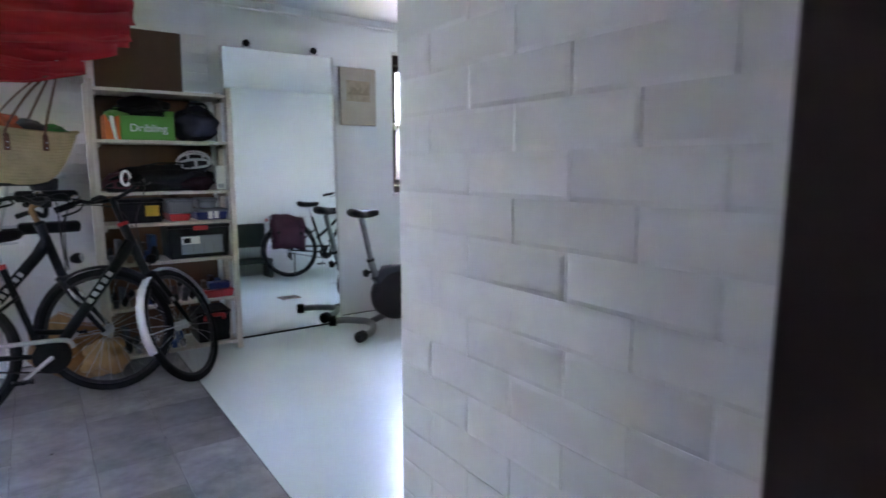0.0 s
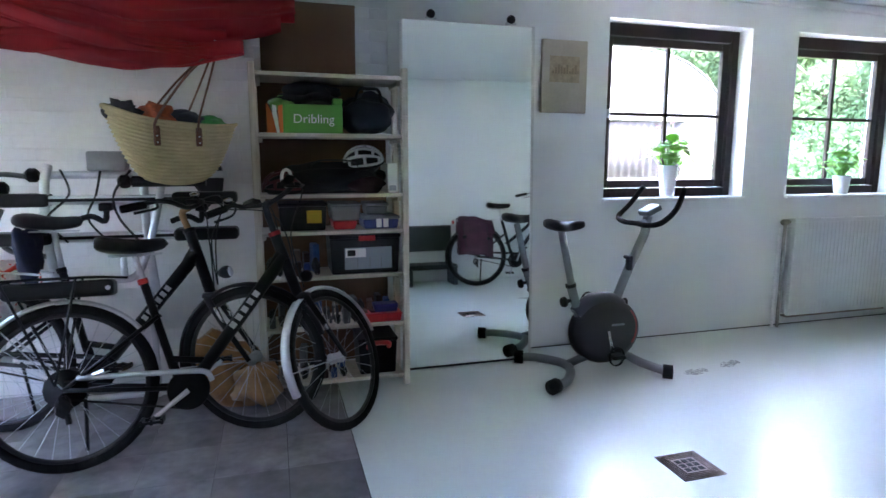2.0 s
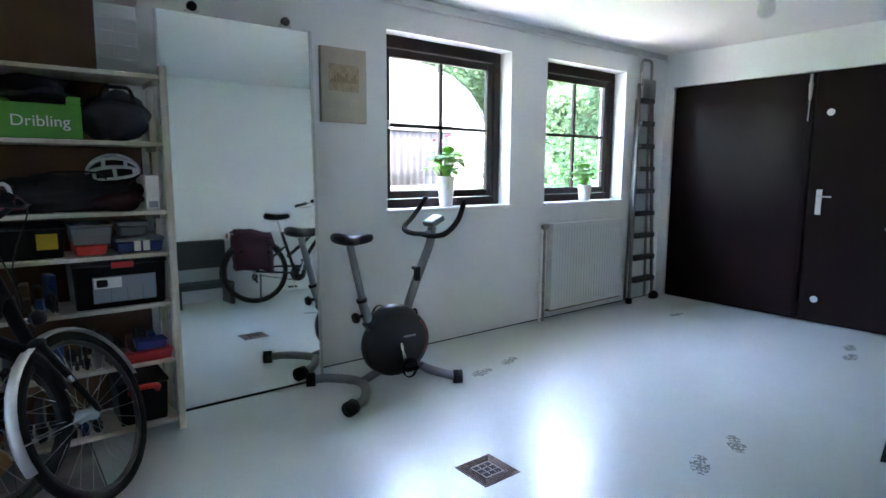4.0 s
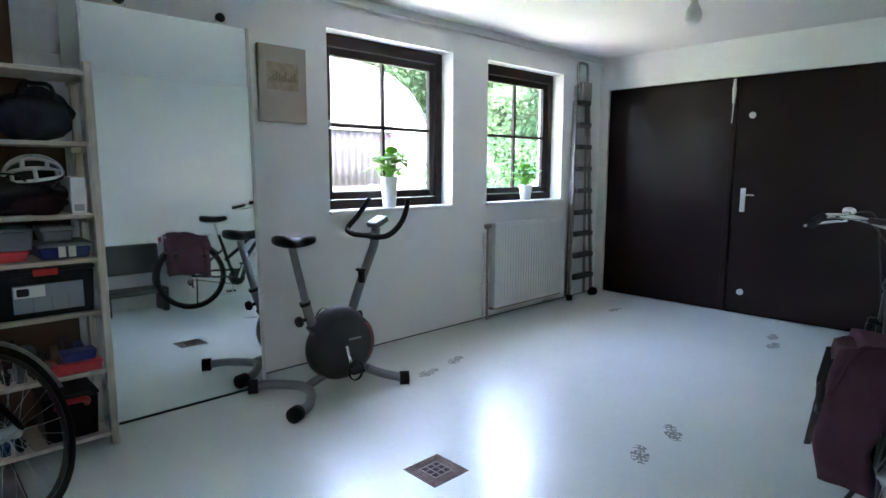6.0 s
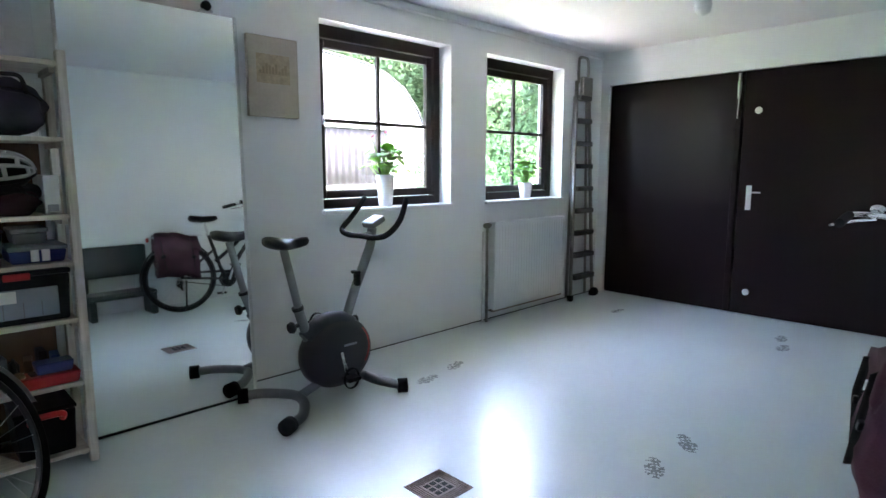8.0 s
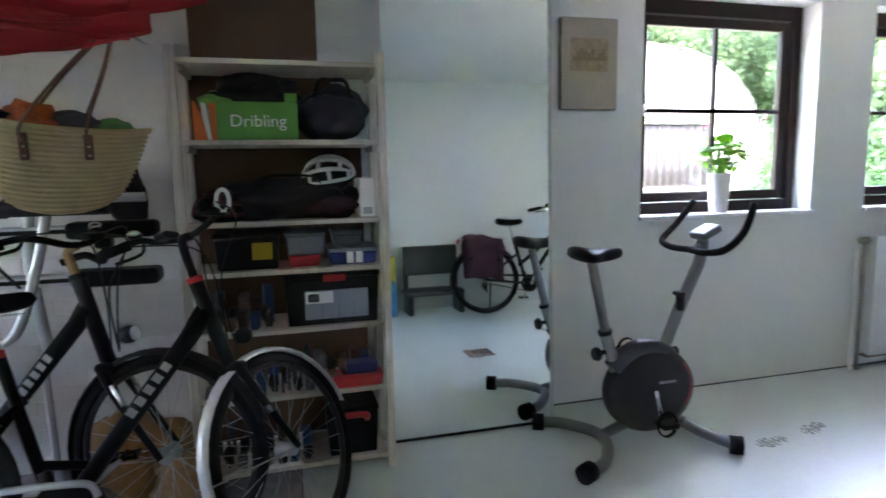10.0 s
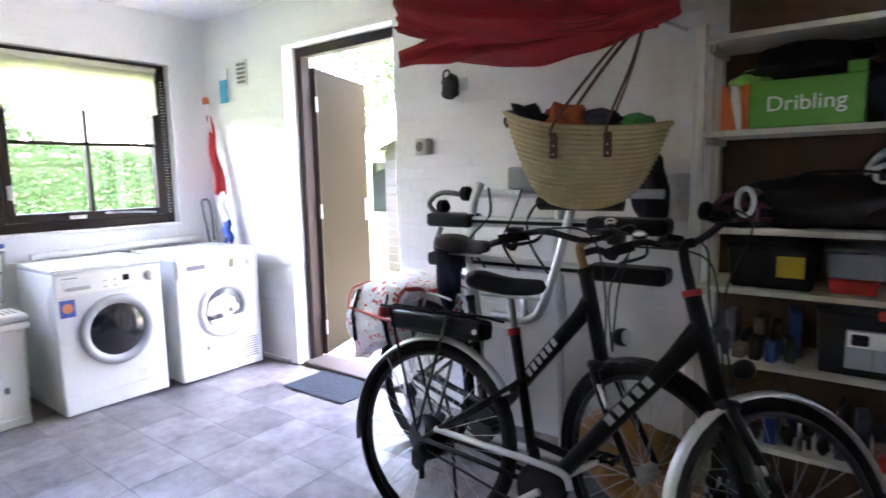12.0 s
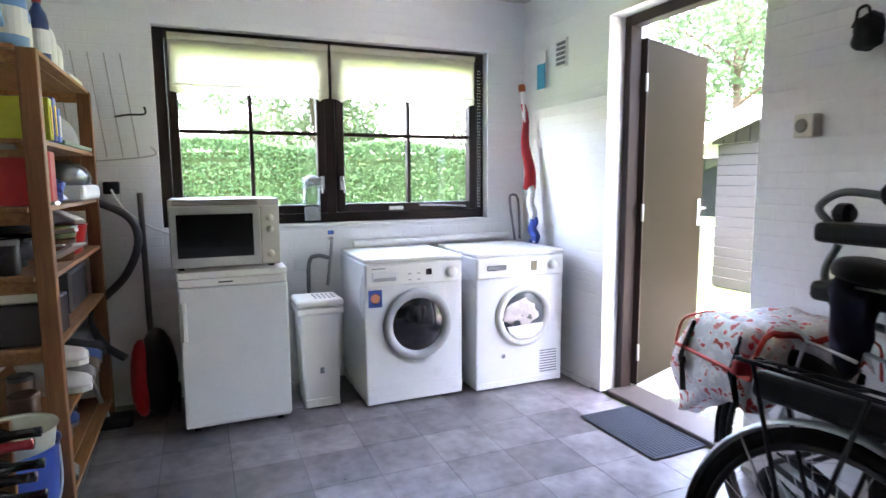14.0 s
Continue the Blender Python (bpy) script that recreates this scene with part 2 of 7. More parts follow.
wall = box(-TH, LWY[1], 0, 0, 0, H)
box(-TH, SY - TH, 0, 0, LWY[0], H, bm=wall)
box(-TH, LWY[0], 0, 0, LWY[1], LWZ[0] - 0.02, bm=wall)
box(-TH, LWY[0], LWZ[1], 0, LWY[1], H, bm=wall)
tagged(part("wall_west", wall, BRICK_Y), "white painted brick wall behind the washing machines", "wall", kind="structure")
wall = box(GX, GY[1], 0, GX + TH, 0, H)
box(GX, SY - TH, 0, GX + TH, GY[0], H, bm=wall)
box(GX, GY[0], GZ, GX + TH, GY[1], H, bm=wall)
tagged(part("wall_east", wall, WHITE_WALL), "white wall round the dark garage doors", "wall", kind="structure")
wall = box(0, WY - TH, 0, PX0, WY, H)
box(PX0 - TH, PY, 0, PX0, WY - TH, H, bm=wall)
tagged(part("wall_south_west", wall, BRICK_X), "white painted brick wall behind the wooden rack", "wall", kind="structure")
wall = box(PX1 + TH, SY - TH, 0, GX, SY, H)
tagged(part("wall_south_east", wall, SOUTH_PAINT), "white wall opposite the windows", "wall", kind="structure")
tagged(part("wall_pier", box(PX1 + 0.005, PY, 0, PX1 + TH, PE - 0.003, H), BRICK_Y), "white painted brick pier beside the passage", "wall", kind="structure")
tagged(part("wall_passage_end", box(PX0 - TH, PY - TH, 0, PX1 + TH, PY, H), WHITE_WALL), "plain white wall closing the passage", "wall", kind="structure")
tagged(part("ceiling", box(-TH, PY - TH, H, GX + TH, TH, H + 0.15), CEILING), "flat white painted ceiling", "ceiling", kind="structure")
tagged(part("baseboard", box(0.0, -0.02, 0, 0.86, 0.0, 0.03), WHITE_PAINT), "low white skirting under the wall by the door", "baseboard", kind="structure")

# passage floor and dark door frame at the passage
tagged(part("floor_passage", box(PX0, PY, -0.1, PX1, WY, -0.006), FLOOR_PAINT), "grey passage floor", "floor", kind="structure")
jamb = box(PX1 - 0.03, -4.72, 0, PX1 + 0.03, -4.335, 2.10, 0.004)
part_frame = tagged(part("door_2", jamb, DARK_WOOD), "dark brown wooden door frame beside the brick pier", "door frame", kind="structure")
part("head", box(PX0, -4.70, 2.10, PX1 - 0.03, -4.44, 2.19, 0.004), DARK_WOOD, part_frame)
part("jamb", box(PX0, -4.70, 0, PX0 + 0.05, -4.44, 2.10, 0.004), DARK_WOOD, part_frame)

tagged(part("floor_gap", box(5.5, -0.010, 0.0, GX, -0.0005, 0.006), mat("floor_grime", (0.05, 0.055, 0.055), 0.8, var=0.5, scale=9)), "dark grimy line where wall meets floor", "joint", kind="structure")
# coving along the window wall
tagged(part("trim", tube([(4.45, -0.012, H - 0.06), (GX, -0.012, H - 0.06)], 0.012, 8), WHITE_PAINT), "thin white pipe running along the top of the wall", "pipe", kind="structure")


def small_window(name, x0, x1):
    """Dark frame with a cross of glazing bars, white sill and reveal."""
    z0, z1 = WZ
    y0, y1 = 0.13, 0.20
    w = tagged(part(name, box(x0 - 0.012, -0.03, z0 - 0.025, x1 + 0.012, 0.14, z0, 0.004), WHITE_PAINT), "white painted window sill under a dark brown window", "window", kind="structure")
    f = 0.065
    bm = box(x0, y0, z0, x0 + f, y1, z1, 0.004)
    box(x1 - f, y0, z0, x1, y1, z1, 0.004, bm=bm)
    box(x0 + f, y0, z1 - f - 0.02, x1 - f, y1, z1, 0.004, bm=bm)
    box(x0 + f, y0, z0, x1 - f, y1, z0 + f, 0.004, bm=bm)
    fr = part("window_frame", bm, DARK_WOOD, w, "dark brown painted wooden frame")
    a0, a1, b0, b1 = x0 + f + 0.004, x1 - f - 0.004, z0 + f + 0.004, z1 - f - 0.024
    s = 0.058
    bm = box(a0, y0 + 0.02, b0, a0 + s, y1 - 0.005, b1, 0.006)
    box(a1 - s, y0 + 0.02, b0, a1, y1 - 0.005, b1, 0.006, bm=bm)
    box(a0 + s, y0 + 0.02, b1 - s, a1 - s, y1 - 0.005, b1, 0.006, bm=bm)
    box(a0 + s, y0 + 0.02, b0, a1 - s, y1 - 0.005, b0 + s, 0.006, bm=bm)
    part("sash", bm, DARK_WOOD, w)
    cx, cz = (a0 + a1) / 2, (b0 + b1) / 2
    part("glazing_bar", box(cx - 0.013, y0 + 0.025, b0 + s, cx + 0.013, y1 - 0.01, b1 - s, 0.004), DARK_WOOD, w)
    part("glazing_bar", box(a0 + s, y0 + 0.028, cz - 0.013, a1 - s, y1 - 0.013, cz + 0.013, 0.004), DARK_WOOD, w)
    for u0, u1 in ((a0 + s, cx - 0.013), (cx + 0.013, a1 - s)):
        for v0, v1 in ((b0 + s, cz - 0.013), (cz + 0.013, b1 - s)):
            p = part("pane", box(u0, 0.165, v0, u1, 0.169, v1), GLASS, w)
            p.visible_shadow = False
    part("catch", box(a0 + s * 0.3, y0 - 0.01, cz - 0.03, a0 + s * 0.3 + 0.02, y0 + 0.02, cz + 0.03, 0.004), STEEL, w, "small steel window catch")
    return w


small_window("window_1", *W1)
small_window("window_2", *W2)

# laundry window with two casements
w = tagged(part("window_3", box(-0.10, LWY[0] - 0.01, LWZ[0] - 0.02, 0.02, LWY[1] + 0.01, LWZ[0], 0.004), WHITE_PAINT), "white sill under a dark brown double casement window", "window", kind="structure")
x0, x1 = -0.15, -0.07
(y0, y1), (z0, z1) = LWY, LWZ
f, s = 0.06, 0.055
cy = -1.405
bm = box(x0, y0, z0, x1, y0 + f, z1, 0.004)
box(x0, y1 - f, z0, x1, y1, z1, 0.004, bm=bm)
box(x0, y0 + f, z1 - f, x1, y1 - f, z1, 0.004, bm=bm)
box(x0, y0 + f, z0, x1, y1 - f, z0 + f, 0.004, bm=bm)
box(x0, cy - 0.03, z0 + f, x1, cy + 0.03, z1 - f, 0.004, bm=bm)
part("window_frame", bm, DARK_WOOD, w, "dark brown painted wooden frame")
for a0, a1, side in ((y0 + f + 0.003, cy - 0.033, 1), (cy + 0.033, y1 - f - 0.003, -1)):
    b0, b1 = z0 + f + 0.003, z1 - f - 0.003
    bm = box(x0 + 0.02, a0, b0, x1 + 0.015, a0 + s, b1, 0.006)
    box(x0 + 0.02, a1 - s, b0, x1 + 0.015, a1, b1, 0.006, bm=bm)
    box(x0 + 0.02, a0 + s, b1 - s, x1 + 0.015, a1 - s, b1, 0.006, bm=bm)
    box(x0 + 0.02, a0 + s, b0, x1 + 0.015, a1 - s, b0 + s, 0.006, bm=bm)
    sash = part("casement", bm, DARK_WOOD, w)
    my, mz = (a0 + a1) / 2, 1.60
    part("glazing_bar", box(x0 + 0.03, my - 0.012, b0 + s, x1 + 0.005, my + 0.012, b1 - s, 0.004), DARK_WOOD, sash)
    part("glazing_bar", box(x0 + 0.033, a0 + s, mz - 0.012, x1 + 0.002, a1 - s, mz + 0.012, 0.004), DARK_WOOD, sash)
    for u0, u1 in ((a0 + s, my - 0.012), (my + 0.012, a1 - s)):
        for v0, v1 in ((b0 + s, mz - 0.012), (mz + 0.012, b1 - s)):
            p = part("pane", box(-0.115, u0, v0, -0.111, u1, v1), GLASS, sash)
            p.visible_shadow = False
    hy = a1 - 0.03 if side > 0 else a0 + 0.03
    bm = box(x1 + 0.015, hy - 0.012, 1.24, x1 + 0.035, hy + 0.012, 1.33, 0.004)
    tube(curve_points([(x1 + 0.03, hy, 1.30), (x1 + 0.06, hy, 1.31), (x1 + 0.065, hy - 0.01 * side, 1.22)]), 0.007, 6, bm)
    part("window_handle", bm, STEEL, sash, "steel casement handle")
part("window_stay", tube(curve_points([(x1 + 0.03, -0.80, 1.13), (x1 + 0.035, -0.6, 1.125), (x1 + 0.03, -0.45, 1.115)]), 0.008, 6), STEEL, w, "steel casement stay")
part("catch", box(x1 + 0.015, -1.02, 1.10, x1 + 0.03, -0.92, 1.125, 0.004), WHITE_PLASTIC, w)

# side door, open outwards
# Khaki set near black, in place of a dimmer light outdoors.
KHAKI = mat("darkened_khaki_paint", (0.0165, 0.0135, 0.0078), 0.55, var=0.1, scale=2, fine=60, bump=0.08, spec=0.04)
bm = box(DX[0], 0.11, 0, DX[0] + 0.055, 0.19, DZ, 0.004)
box(DX[1] - 0.055, 0.11, 0, DX[1], 0.19, DZ, 0.004, bm=bm)
box(DX[0] + 0.055, 0.11, DZ - 0.06, DX[1] - 0.055, 0.19, DZ, 0.004, bm=bm)
d = tagged(part("door_1", bm, DARK_WOOD), "dark brown frame of the open side door", "door frame", kind="structure")
part("threshold", box(DX[0] + 0.055, 0.0, 0.0, DX[1] - 0.055, 0.22, 0.035, 0.006), mat("stone_threshold", (0.06, 0.05, 0.045), 0.5), d, "dark worn threshold")
leaf = empty("door", pose(DX[0] + 0.07, 0.20, 0.0, 0, 0, 111), "khaki painted door standing open to the garden", "door")
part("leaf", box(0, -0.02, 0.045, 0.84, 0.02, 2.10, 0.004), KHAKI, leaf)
part("edge_strip", box(-0.008, -0.022, 0.045, 0.0, 0.022, 2.10), DARK_WOOD, leaf, "dark brown door edge")
for hz in (0.25, 1.1, 1.85):
    part("hinge", rod((-0.012, -0.024, hz - 0.05), (-0.012, -0.024, hz + 0.05), 0.008), STEEL, leaf)
bm = box(0.765, -0.028, 0.98, 0.80, -0.02, 1.16, 0.003)
tube(curve_points([(0.782, -0.02, 1.10), (0.782, -0.06, 1.10), (0.76, -0.07, 1.10), (0.68, -0.07, 1.10)]), 0.008, 6, bm)
part("handle", bm, STEEL, leaf, "steel lever handle")

# garage doors
g = tagged(part("door_3", box(GX + 0.06, GY[0], 0.0, GX + 0.12, GY[1], GZ, 0.0), DOOR_BLACK), "dark brown double garage door, closed", "garage door", kind="structure")
my = (GY[0] + GY[1]) / 2
for a, b in ((GY[0] + 0.012, my - 0.004), (my + 0.004, GY[1] - 0.012)):
    part("leaf", box(GX + 0.015, a, 0.015, GX + 0.056, b, GZ - 0.012, 0.004), DOOR_BLACK, g)
part("astragal", box(GX + 0.002, my + 0.01, 0.02, GX + 0.014, my + 0.06, GZ - 0.02, 0.003), DOOR_BLACK, g)
bm = box(GX + 0.004, my - 0.12, 0.97, GX + 0.014, my - 0.075, 1.19, 0.003)
tube(curve_points([(GX + 0.01, my - 0.098, 1.13), (GX - 0.045, my - 0.098, 1.13), (GX - 0.05, my - 0.12, 1.13), (GX - 0.05, my - 0.21, 1.13)]), 0.008, 6, bm)
part("handle", bm, ALU, g, "aluminium lever handle on a backplate")
for z in (0.215, 1.85):
    part("lock", lathe([(0.03, 0), (0.03, 0.008), (0.022, 0.012), (0.0, 0.012)], 16, pose(GX + 0.015, my - 0.13, z, 0, -90, 0), cap=False), ALU, g, "round cylinder lock")
bm = tube([(GX - 0.005, my + 0.035, GZ - 0.02), (GX - 0.008, my + 0.035, GZ - 0.10)], 0.014, 8)
tube([(GX - 0.008, my + 0.035, GZ - 0.10), (GX - 0.01, my + 0.035, GZ - 0.24)], 0.02, 8, bm, r2=0.012)
tube([(GX - 0.01, my + 0.035, GZ - 0.24), (GX - 0.01, my + 0.04, GZ - 0.42)], 0.005, 6, bm)
part("bolt", bm, STEEL, g, "steel espagnolette bolt at the top")

# ---- bicycles ----
BIKE_BLACK = mat("bike_black_lacquer", (0.005, 0.0052, 0.006), 0.42, var=0.3, scale=8, bump=0.04, spec=0.22)
BIKE_SILVER = mat("bike_silver_lacquer", (0.42, 0.43, 0.45), 0.35, 0.7, var=0.1, scale=8, bump=0.04)
BIKE_NAVY = mat("bike_navy_lacquer", (0.006, 0.0065, 0.010), 0.42, var=0.2, scale=8, bump=0.03, spec=0.22)
RED_PLASTIC = mat("red_plastic", (0.5, 0.02, 0.02), 0.35, var=0.15, scale=20, bump=0.03)
SADDLE = mat("saddle_vinyl", (0.009, 0.009, 0.010), 0.45, var=0.2, scale=30, bump=0.2, spec=0.28)
LETTER = mat("white_lettering", (0.7, 0.7, 0.7), 0.5, var=0.05, bump=0)
CABLE = mat("cable_black", (0.01, 0.01, 0.01), 0.5, var=0.1, bump=0)
LENS = mat("lamp_lens", (0.6, 0.62, 0.65), 0.15, var=0.05, bump=0, coat=0.5)
R = 0.36
DARK_RIM = mat("dark_anodised_rim", (0.028, 0.028, 0.03), 0.4, 0.4, var=0.2, scale=15, bump=0.03)


def ring(cx, cz, rad, r, sides=8, n=44, flat=1.0, m=None, y=0.0, a0=0.0, a1=360.0):
    full = a1 - a0 >= 360
    k = n if full else n + 1
    pts = [(cx + rad * math.cos(radians(a0 + (a1 - a0) * i / n)), y, cz + rad * math.sin(radians(a0 + (a1 - a0) * i / n))) for i in range(k)]
    bm = tube(pts, r, sides, closed=full, flat=flat)
    if m is not None:
        bmesh.ops.transform(bm, matrix=m, verts=bm.verts[:])
    return bm


def moved(bm, m):
    if m is not None:
        bmesh.ops.transform(bm, matrix=m, verts=bm.verts[:])
    return bm


def wheel(name, cx, parent, m=None, hub_r=0.022, rim_mat=None):
    w = smooth(part(name, ring(cx, R, R - 0.047, 0.012, 8, m=m, flat=0.9), rim_mat or DARK_RIM, parent))
    smooth(part("tyre", ring(cx, R, R - 0.021, 0.021, 10, m=m), RUBBER, w, "black tyre with a worn tread"))
    bm = bmesh.new()
    for k in range(28):
        a = 2 * math.pi * k / 28
        s = 1 if k % 2 else -1
        b = a + (0.35 if (k // 2) % 2 else -0.35)
        rod((cx + 0.025 * math.cos(b), s * 0.028, R + 0.025 * math.sin(b)), (cx + (R - 0.05) * math.cos(a), 0, R + (R - 0.05) * math.sin(a)), 0.0013, 4, bm)
    part("spokes", moved(bm, m), STEEL, w, "thin steel spokes")
    bm = lathe([(0.008, -0.06), (0.012, -0.045), (hub_r, -0.035), (hub_r * 0.8, 0.0), (hub_r, 0.035), (0.012, 0.045), (0.008, 0.06)], 14, pose(cx, 0, R, 90, 0, 0))
    smooth(part("hub", moved(bm, m), BLACK_PLASTIC if hub_r > 0.04 else STEEL, w))
    return w


def mudguard(cx, parent, a0, a1, material, m=None):
    bm = bmesh.new()
    rows = []
    n = 20
    for i in range(n + 1):
        a = radians(a0 + (a1 - a0) * i / n)
        rows.append([bm.verts.new((cx + (R + 0.012 + h) * math.cos(a), y, R + (R + 0.012 + h) * math.sin(a))) for y, h in ((-0.027, -0.008), (-0.015, 0.004), (0, 0.008), (0.015, 0.004), (0.027, -0.008))])
    fs = [bm.faces.new((A[k], A[k + 1], B[k + 1], B[k])) for A, B in zip(rows, rows[1:]) for k in range(4)]
    bm.normal_update()
    bmesh.ops.solidify(bm, geom=fs, thickness=0.002)
    return smooth(part("mudguard", moved(bm, m), material, parent))


def saddle_mesh(x, z, length=0.27, width=0.2, h=0.06):
    """Wide at the back, drawn out to a nose, with a dished top and flat underside."""
    def fn(u, v):
        s = 1 - u
        wdt = width * (0.20 + 0.80 * (0.5 - 0.5 * math.cos(math.pi * min(1.0, max(0.0, (s - 0.30) / 0.55)))))
        wdt *= math.sqrt(max(0.0, 1 - (2 * abs(u - 0.5)) ** 8))
        a = v * 2 * math.pi
        up = math.sin(a)
        top = h * (0.62 if up > 0 else 0.42) * math.copysign(abs(up) ** 0.7, up) * (0.7 + 0.3 * s)
        return (x - length * 0.48 + u * length, 0.5 * wdt * math.copysign(abs(math.cos(a)) ** 0.8, math.cos(a)), z + top * math.sqrt(max(0.0, 1 - (2 * abs(u - 0.5)) ** 8)) + 0.018 * (2 * u - 1.1) ** 2)
    bm = sheet(18, 18, fn)
    bmesh.ops.remove_doubles(bm, verts=bm.verts[:], dist=0.0005)
    return bm


def bicycle(label, at, front, lean, steer, style):
    """A bicycle whose rear tyre stands at `at` and whose front tyre stands at `front`."""
    a, b = Vector((*at, 0)), Vector((*front, 0))
    wb = (b - a).length
    yaw = math.degrees(math.atan2(b.y - a.y, b.x - a.x))
    bike = empty("bicycle", pose(*at, 0, 0, 0, yaw) @ pose(0, 0, 0, -lean, 0, 0), label, "bicycle", "bicycles in the garage")
    F = style["frame"]
    hx0, hz0, hx1, hz1 = wb - 0.22, 0.72, wb - 0.30, 0.98
    axis = Vector((hx1 - hx0, 0, hz1 - hz0)).normalized()
    fm = Matrix.Translation((hx0, 0, hz0)) @ Matrix.Rotation(radians(steer), 4, axis) @ Matrix.Translation((-hx0, 0, -hz0))
    fm = fm @ Matrix.Translation((0, 0, 0))
    bb = (0.48, 0.30)
    wheel("rear_wheel", 0.0, bike, None, style.get("hub", 0.03))
    wheel("front_wheel", wb, bike, fm, 0.03)
    # main frame
    bm = rod((0.415, 0, 0.40), (0.31, 0, 0.80), 0.018, 10)
    rod((bb[0] - 0.03, 0, bb[1]), (0.415, 0, 0.42), 0.02, 10, bm)
    smooth(part("seat_tube", bm, F, bike))
    bm = bmesh.new()
    if style["kind"] == "single":
        rod((hx1 + 0.035, 0, hz1 - 0.10), (bb[0], 0, bb[1]), 0.031, 14, bm, r2=0.028)
        rod((hx1 + 0.03, 0, hz1 - 0.06), (hx1 - 0.09, 0, hz1 - 0.245), 0.020, 10, bm, r2=0.012)
        tube(curve_points([(bb[0] + 0.09, 0, 0.415), (bb[0] + 0.02, 0, 0.425), (0.40, 0, 0.44)], 4), 0.015, 10, bm)
    else:
        tube(curve_points([(hx1 + 0.03, 0, hz1 - 0.13), (wb - 0.5, 0, 0.575), (bb[0], 0, bb[1])], 6), 0.022, 12, bm)
        tube(curve_points([(hx1 + 0.005, 0, hz1 - 0.05), (wb - 0.55, 0, 0.68), (0.36, 0, 0.50)], 6), 0.019, 12, bm)
    smooth(part("down_tube", bm, style.get("tube", F), bike))
    smooth(part("head_tube", rod((hx0 + 0.012, 0, hz0 - 0.035), (hx1, 0, hz1), 0.026, 12), F, bike))
    part("headset_ring", lathe([(0.029, 0), (0.029, 0.02)], 14, Matrix.Translation((hx1, 0, hz1)) @ axis.to_track_quat("Z", "Y").to_matrix().to_4x4()), style["ring"], bike)
    for s in (-1, 1):
        smooth(part("chain_stay", rod((0, s * 0.065, R), (bb[0] - 0.02, s * 0.035, bb[1] + 0.005), 0.010, 8), F, bike))
        smooth(part("seat_stay", rod((0, s * 0.065, R), (0.37, s * 0.03, 0.64), 0.009, 8), F, bike))
    # fork
    bm = bmesh.new()
    for s in (-1, 1):
        tube(curve_points([(hx0 + 0.012, s * 0.045, hz0 - 0.05), (wb - 0.14, s * 0.055, 0.56), (wb, s * 0.06, R)], 4), 0.018, 10, bm, r2=0.012)
    box(hx0 - 0.01, -0.06, hz0 - 0.06, hx0 + 0.045, 0.06, hz0 - 0.03, 0.01, bm=bm)
    fork = smooth(part("fork", moved(bm, fm), F, bike))
    bm = bmesh.new()
    for s in (-1, 1):
        rod((wb - 0.165, s * 0.052, 0.62), (wb - 0.105, s * 0.058, 0.50), 0.0135, 10, bm)
    smooth(part("stanchion", moved(bm, fm), CHROME, fork))
    # handlebar
    hz, hx = style["bar"], hx1 - 0.05
    bm = tube(curve_points([(hx1, 0, hz1), (hx1 - 0.035, 0, hz - 0.03), (hx + 0.05, 0, hz)], 5), 0.016, 10)
    smooth(part("stem", moved(bm, fm), style.get("stem", BLACK_PLASTIC), bike))
    w = style.get("width", 0.30)
    sw = style.get("sweep", 0.20)
    pts = [(hx - sw, -w, hz - 0.0), (hx - sw * 0.3, -w + 0.02 + 0.06 * (sw < 0.15), hz + 0.03), (hx + 0.04, -0.16, hz + 0.03), (hx + 0.05, 0, hz), (hx + 0.04, 0.16, hz + 0.03), (hx - sw * 0.3, w - 0.02 - 0.06 * (sw < 0.15), hz + 0.03), (hx - sw, w, hz)]
    bar = smooth(part("handlebar", moved(tube(curve_points(pts, 5), 0.0115, 10), fm), style.get("barmat", BLACK_PLASTIC), bike))
    for s in (-1, 1):
        if sw < 0.15:
            g = tube([(hx - sw - 0.015, s * (w + 0.02), hz - 0.003), (hx - sw * 0.55, s * (w - 0.065), hz + 0.017)], 0.018, 10)
        else:
            g = tube(curve_points([(hx - 0.22, s * (w + 0.003), hz - 0.002), (hx - 0.14, s * (w - 0.005), hz + 0.014), (hx - 0.08, s * (w - 0.015), hz + 0.027)], 4), 0.018, 10)
        smooth(part("grip", moved(g, fm), RUBBER, bar, "black rubber grip"))
        lv = tube(curve_points([(hx - sw * 0.2, s * (w - 0.10), hz + 0.02), (hx - sw * 0.15 + 0.03, s * (w - 0.03), hz + 0.0), (hx - sw * 0.75 + 0.03, s * (w + 0.04), hz - 0.02)], 4), 0.006, 6)
        part("brake_lever", moved(lv, fm), style.get("lever", BLACK_PLASTIC), bar)
    bm = box(hx + 0.0, 0.06, hz + 0.015, hx + 0.06, 0.13, hz + 0.04, 0.008, 2)
    part("display", moved(bm, fm), BLACK_PLASTIC, bar, "small black display on the handlebar")
    bell = blob((hx - 0.02, 0.20 if style.get("bell_left", True) else -0.2, hz + 0.06), (0.028, 0.028, 0.02), 1, 0.0)
    smooth(part("bell", moved(bell, fm), CHROME, bar, "chrome bell"))
    for s, dy in ((-1, 0.02), (1, -0.015), (1, 0.03)):
        bm = tube(curve_points([(hx - 0.03, s * 0.24, hz + 0.03), (hx + 0.16, s * 0.12, hz + 0.02 + dy), (hx + 0.15, s * 0.03 + dy, hz - 0.16), (hx0 + 0.04, 0.02 * s, hz0 + 0.0)], 6), 0.0035, 5)
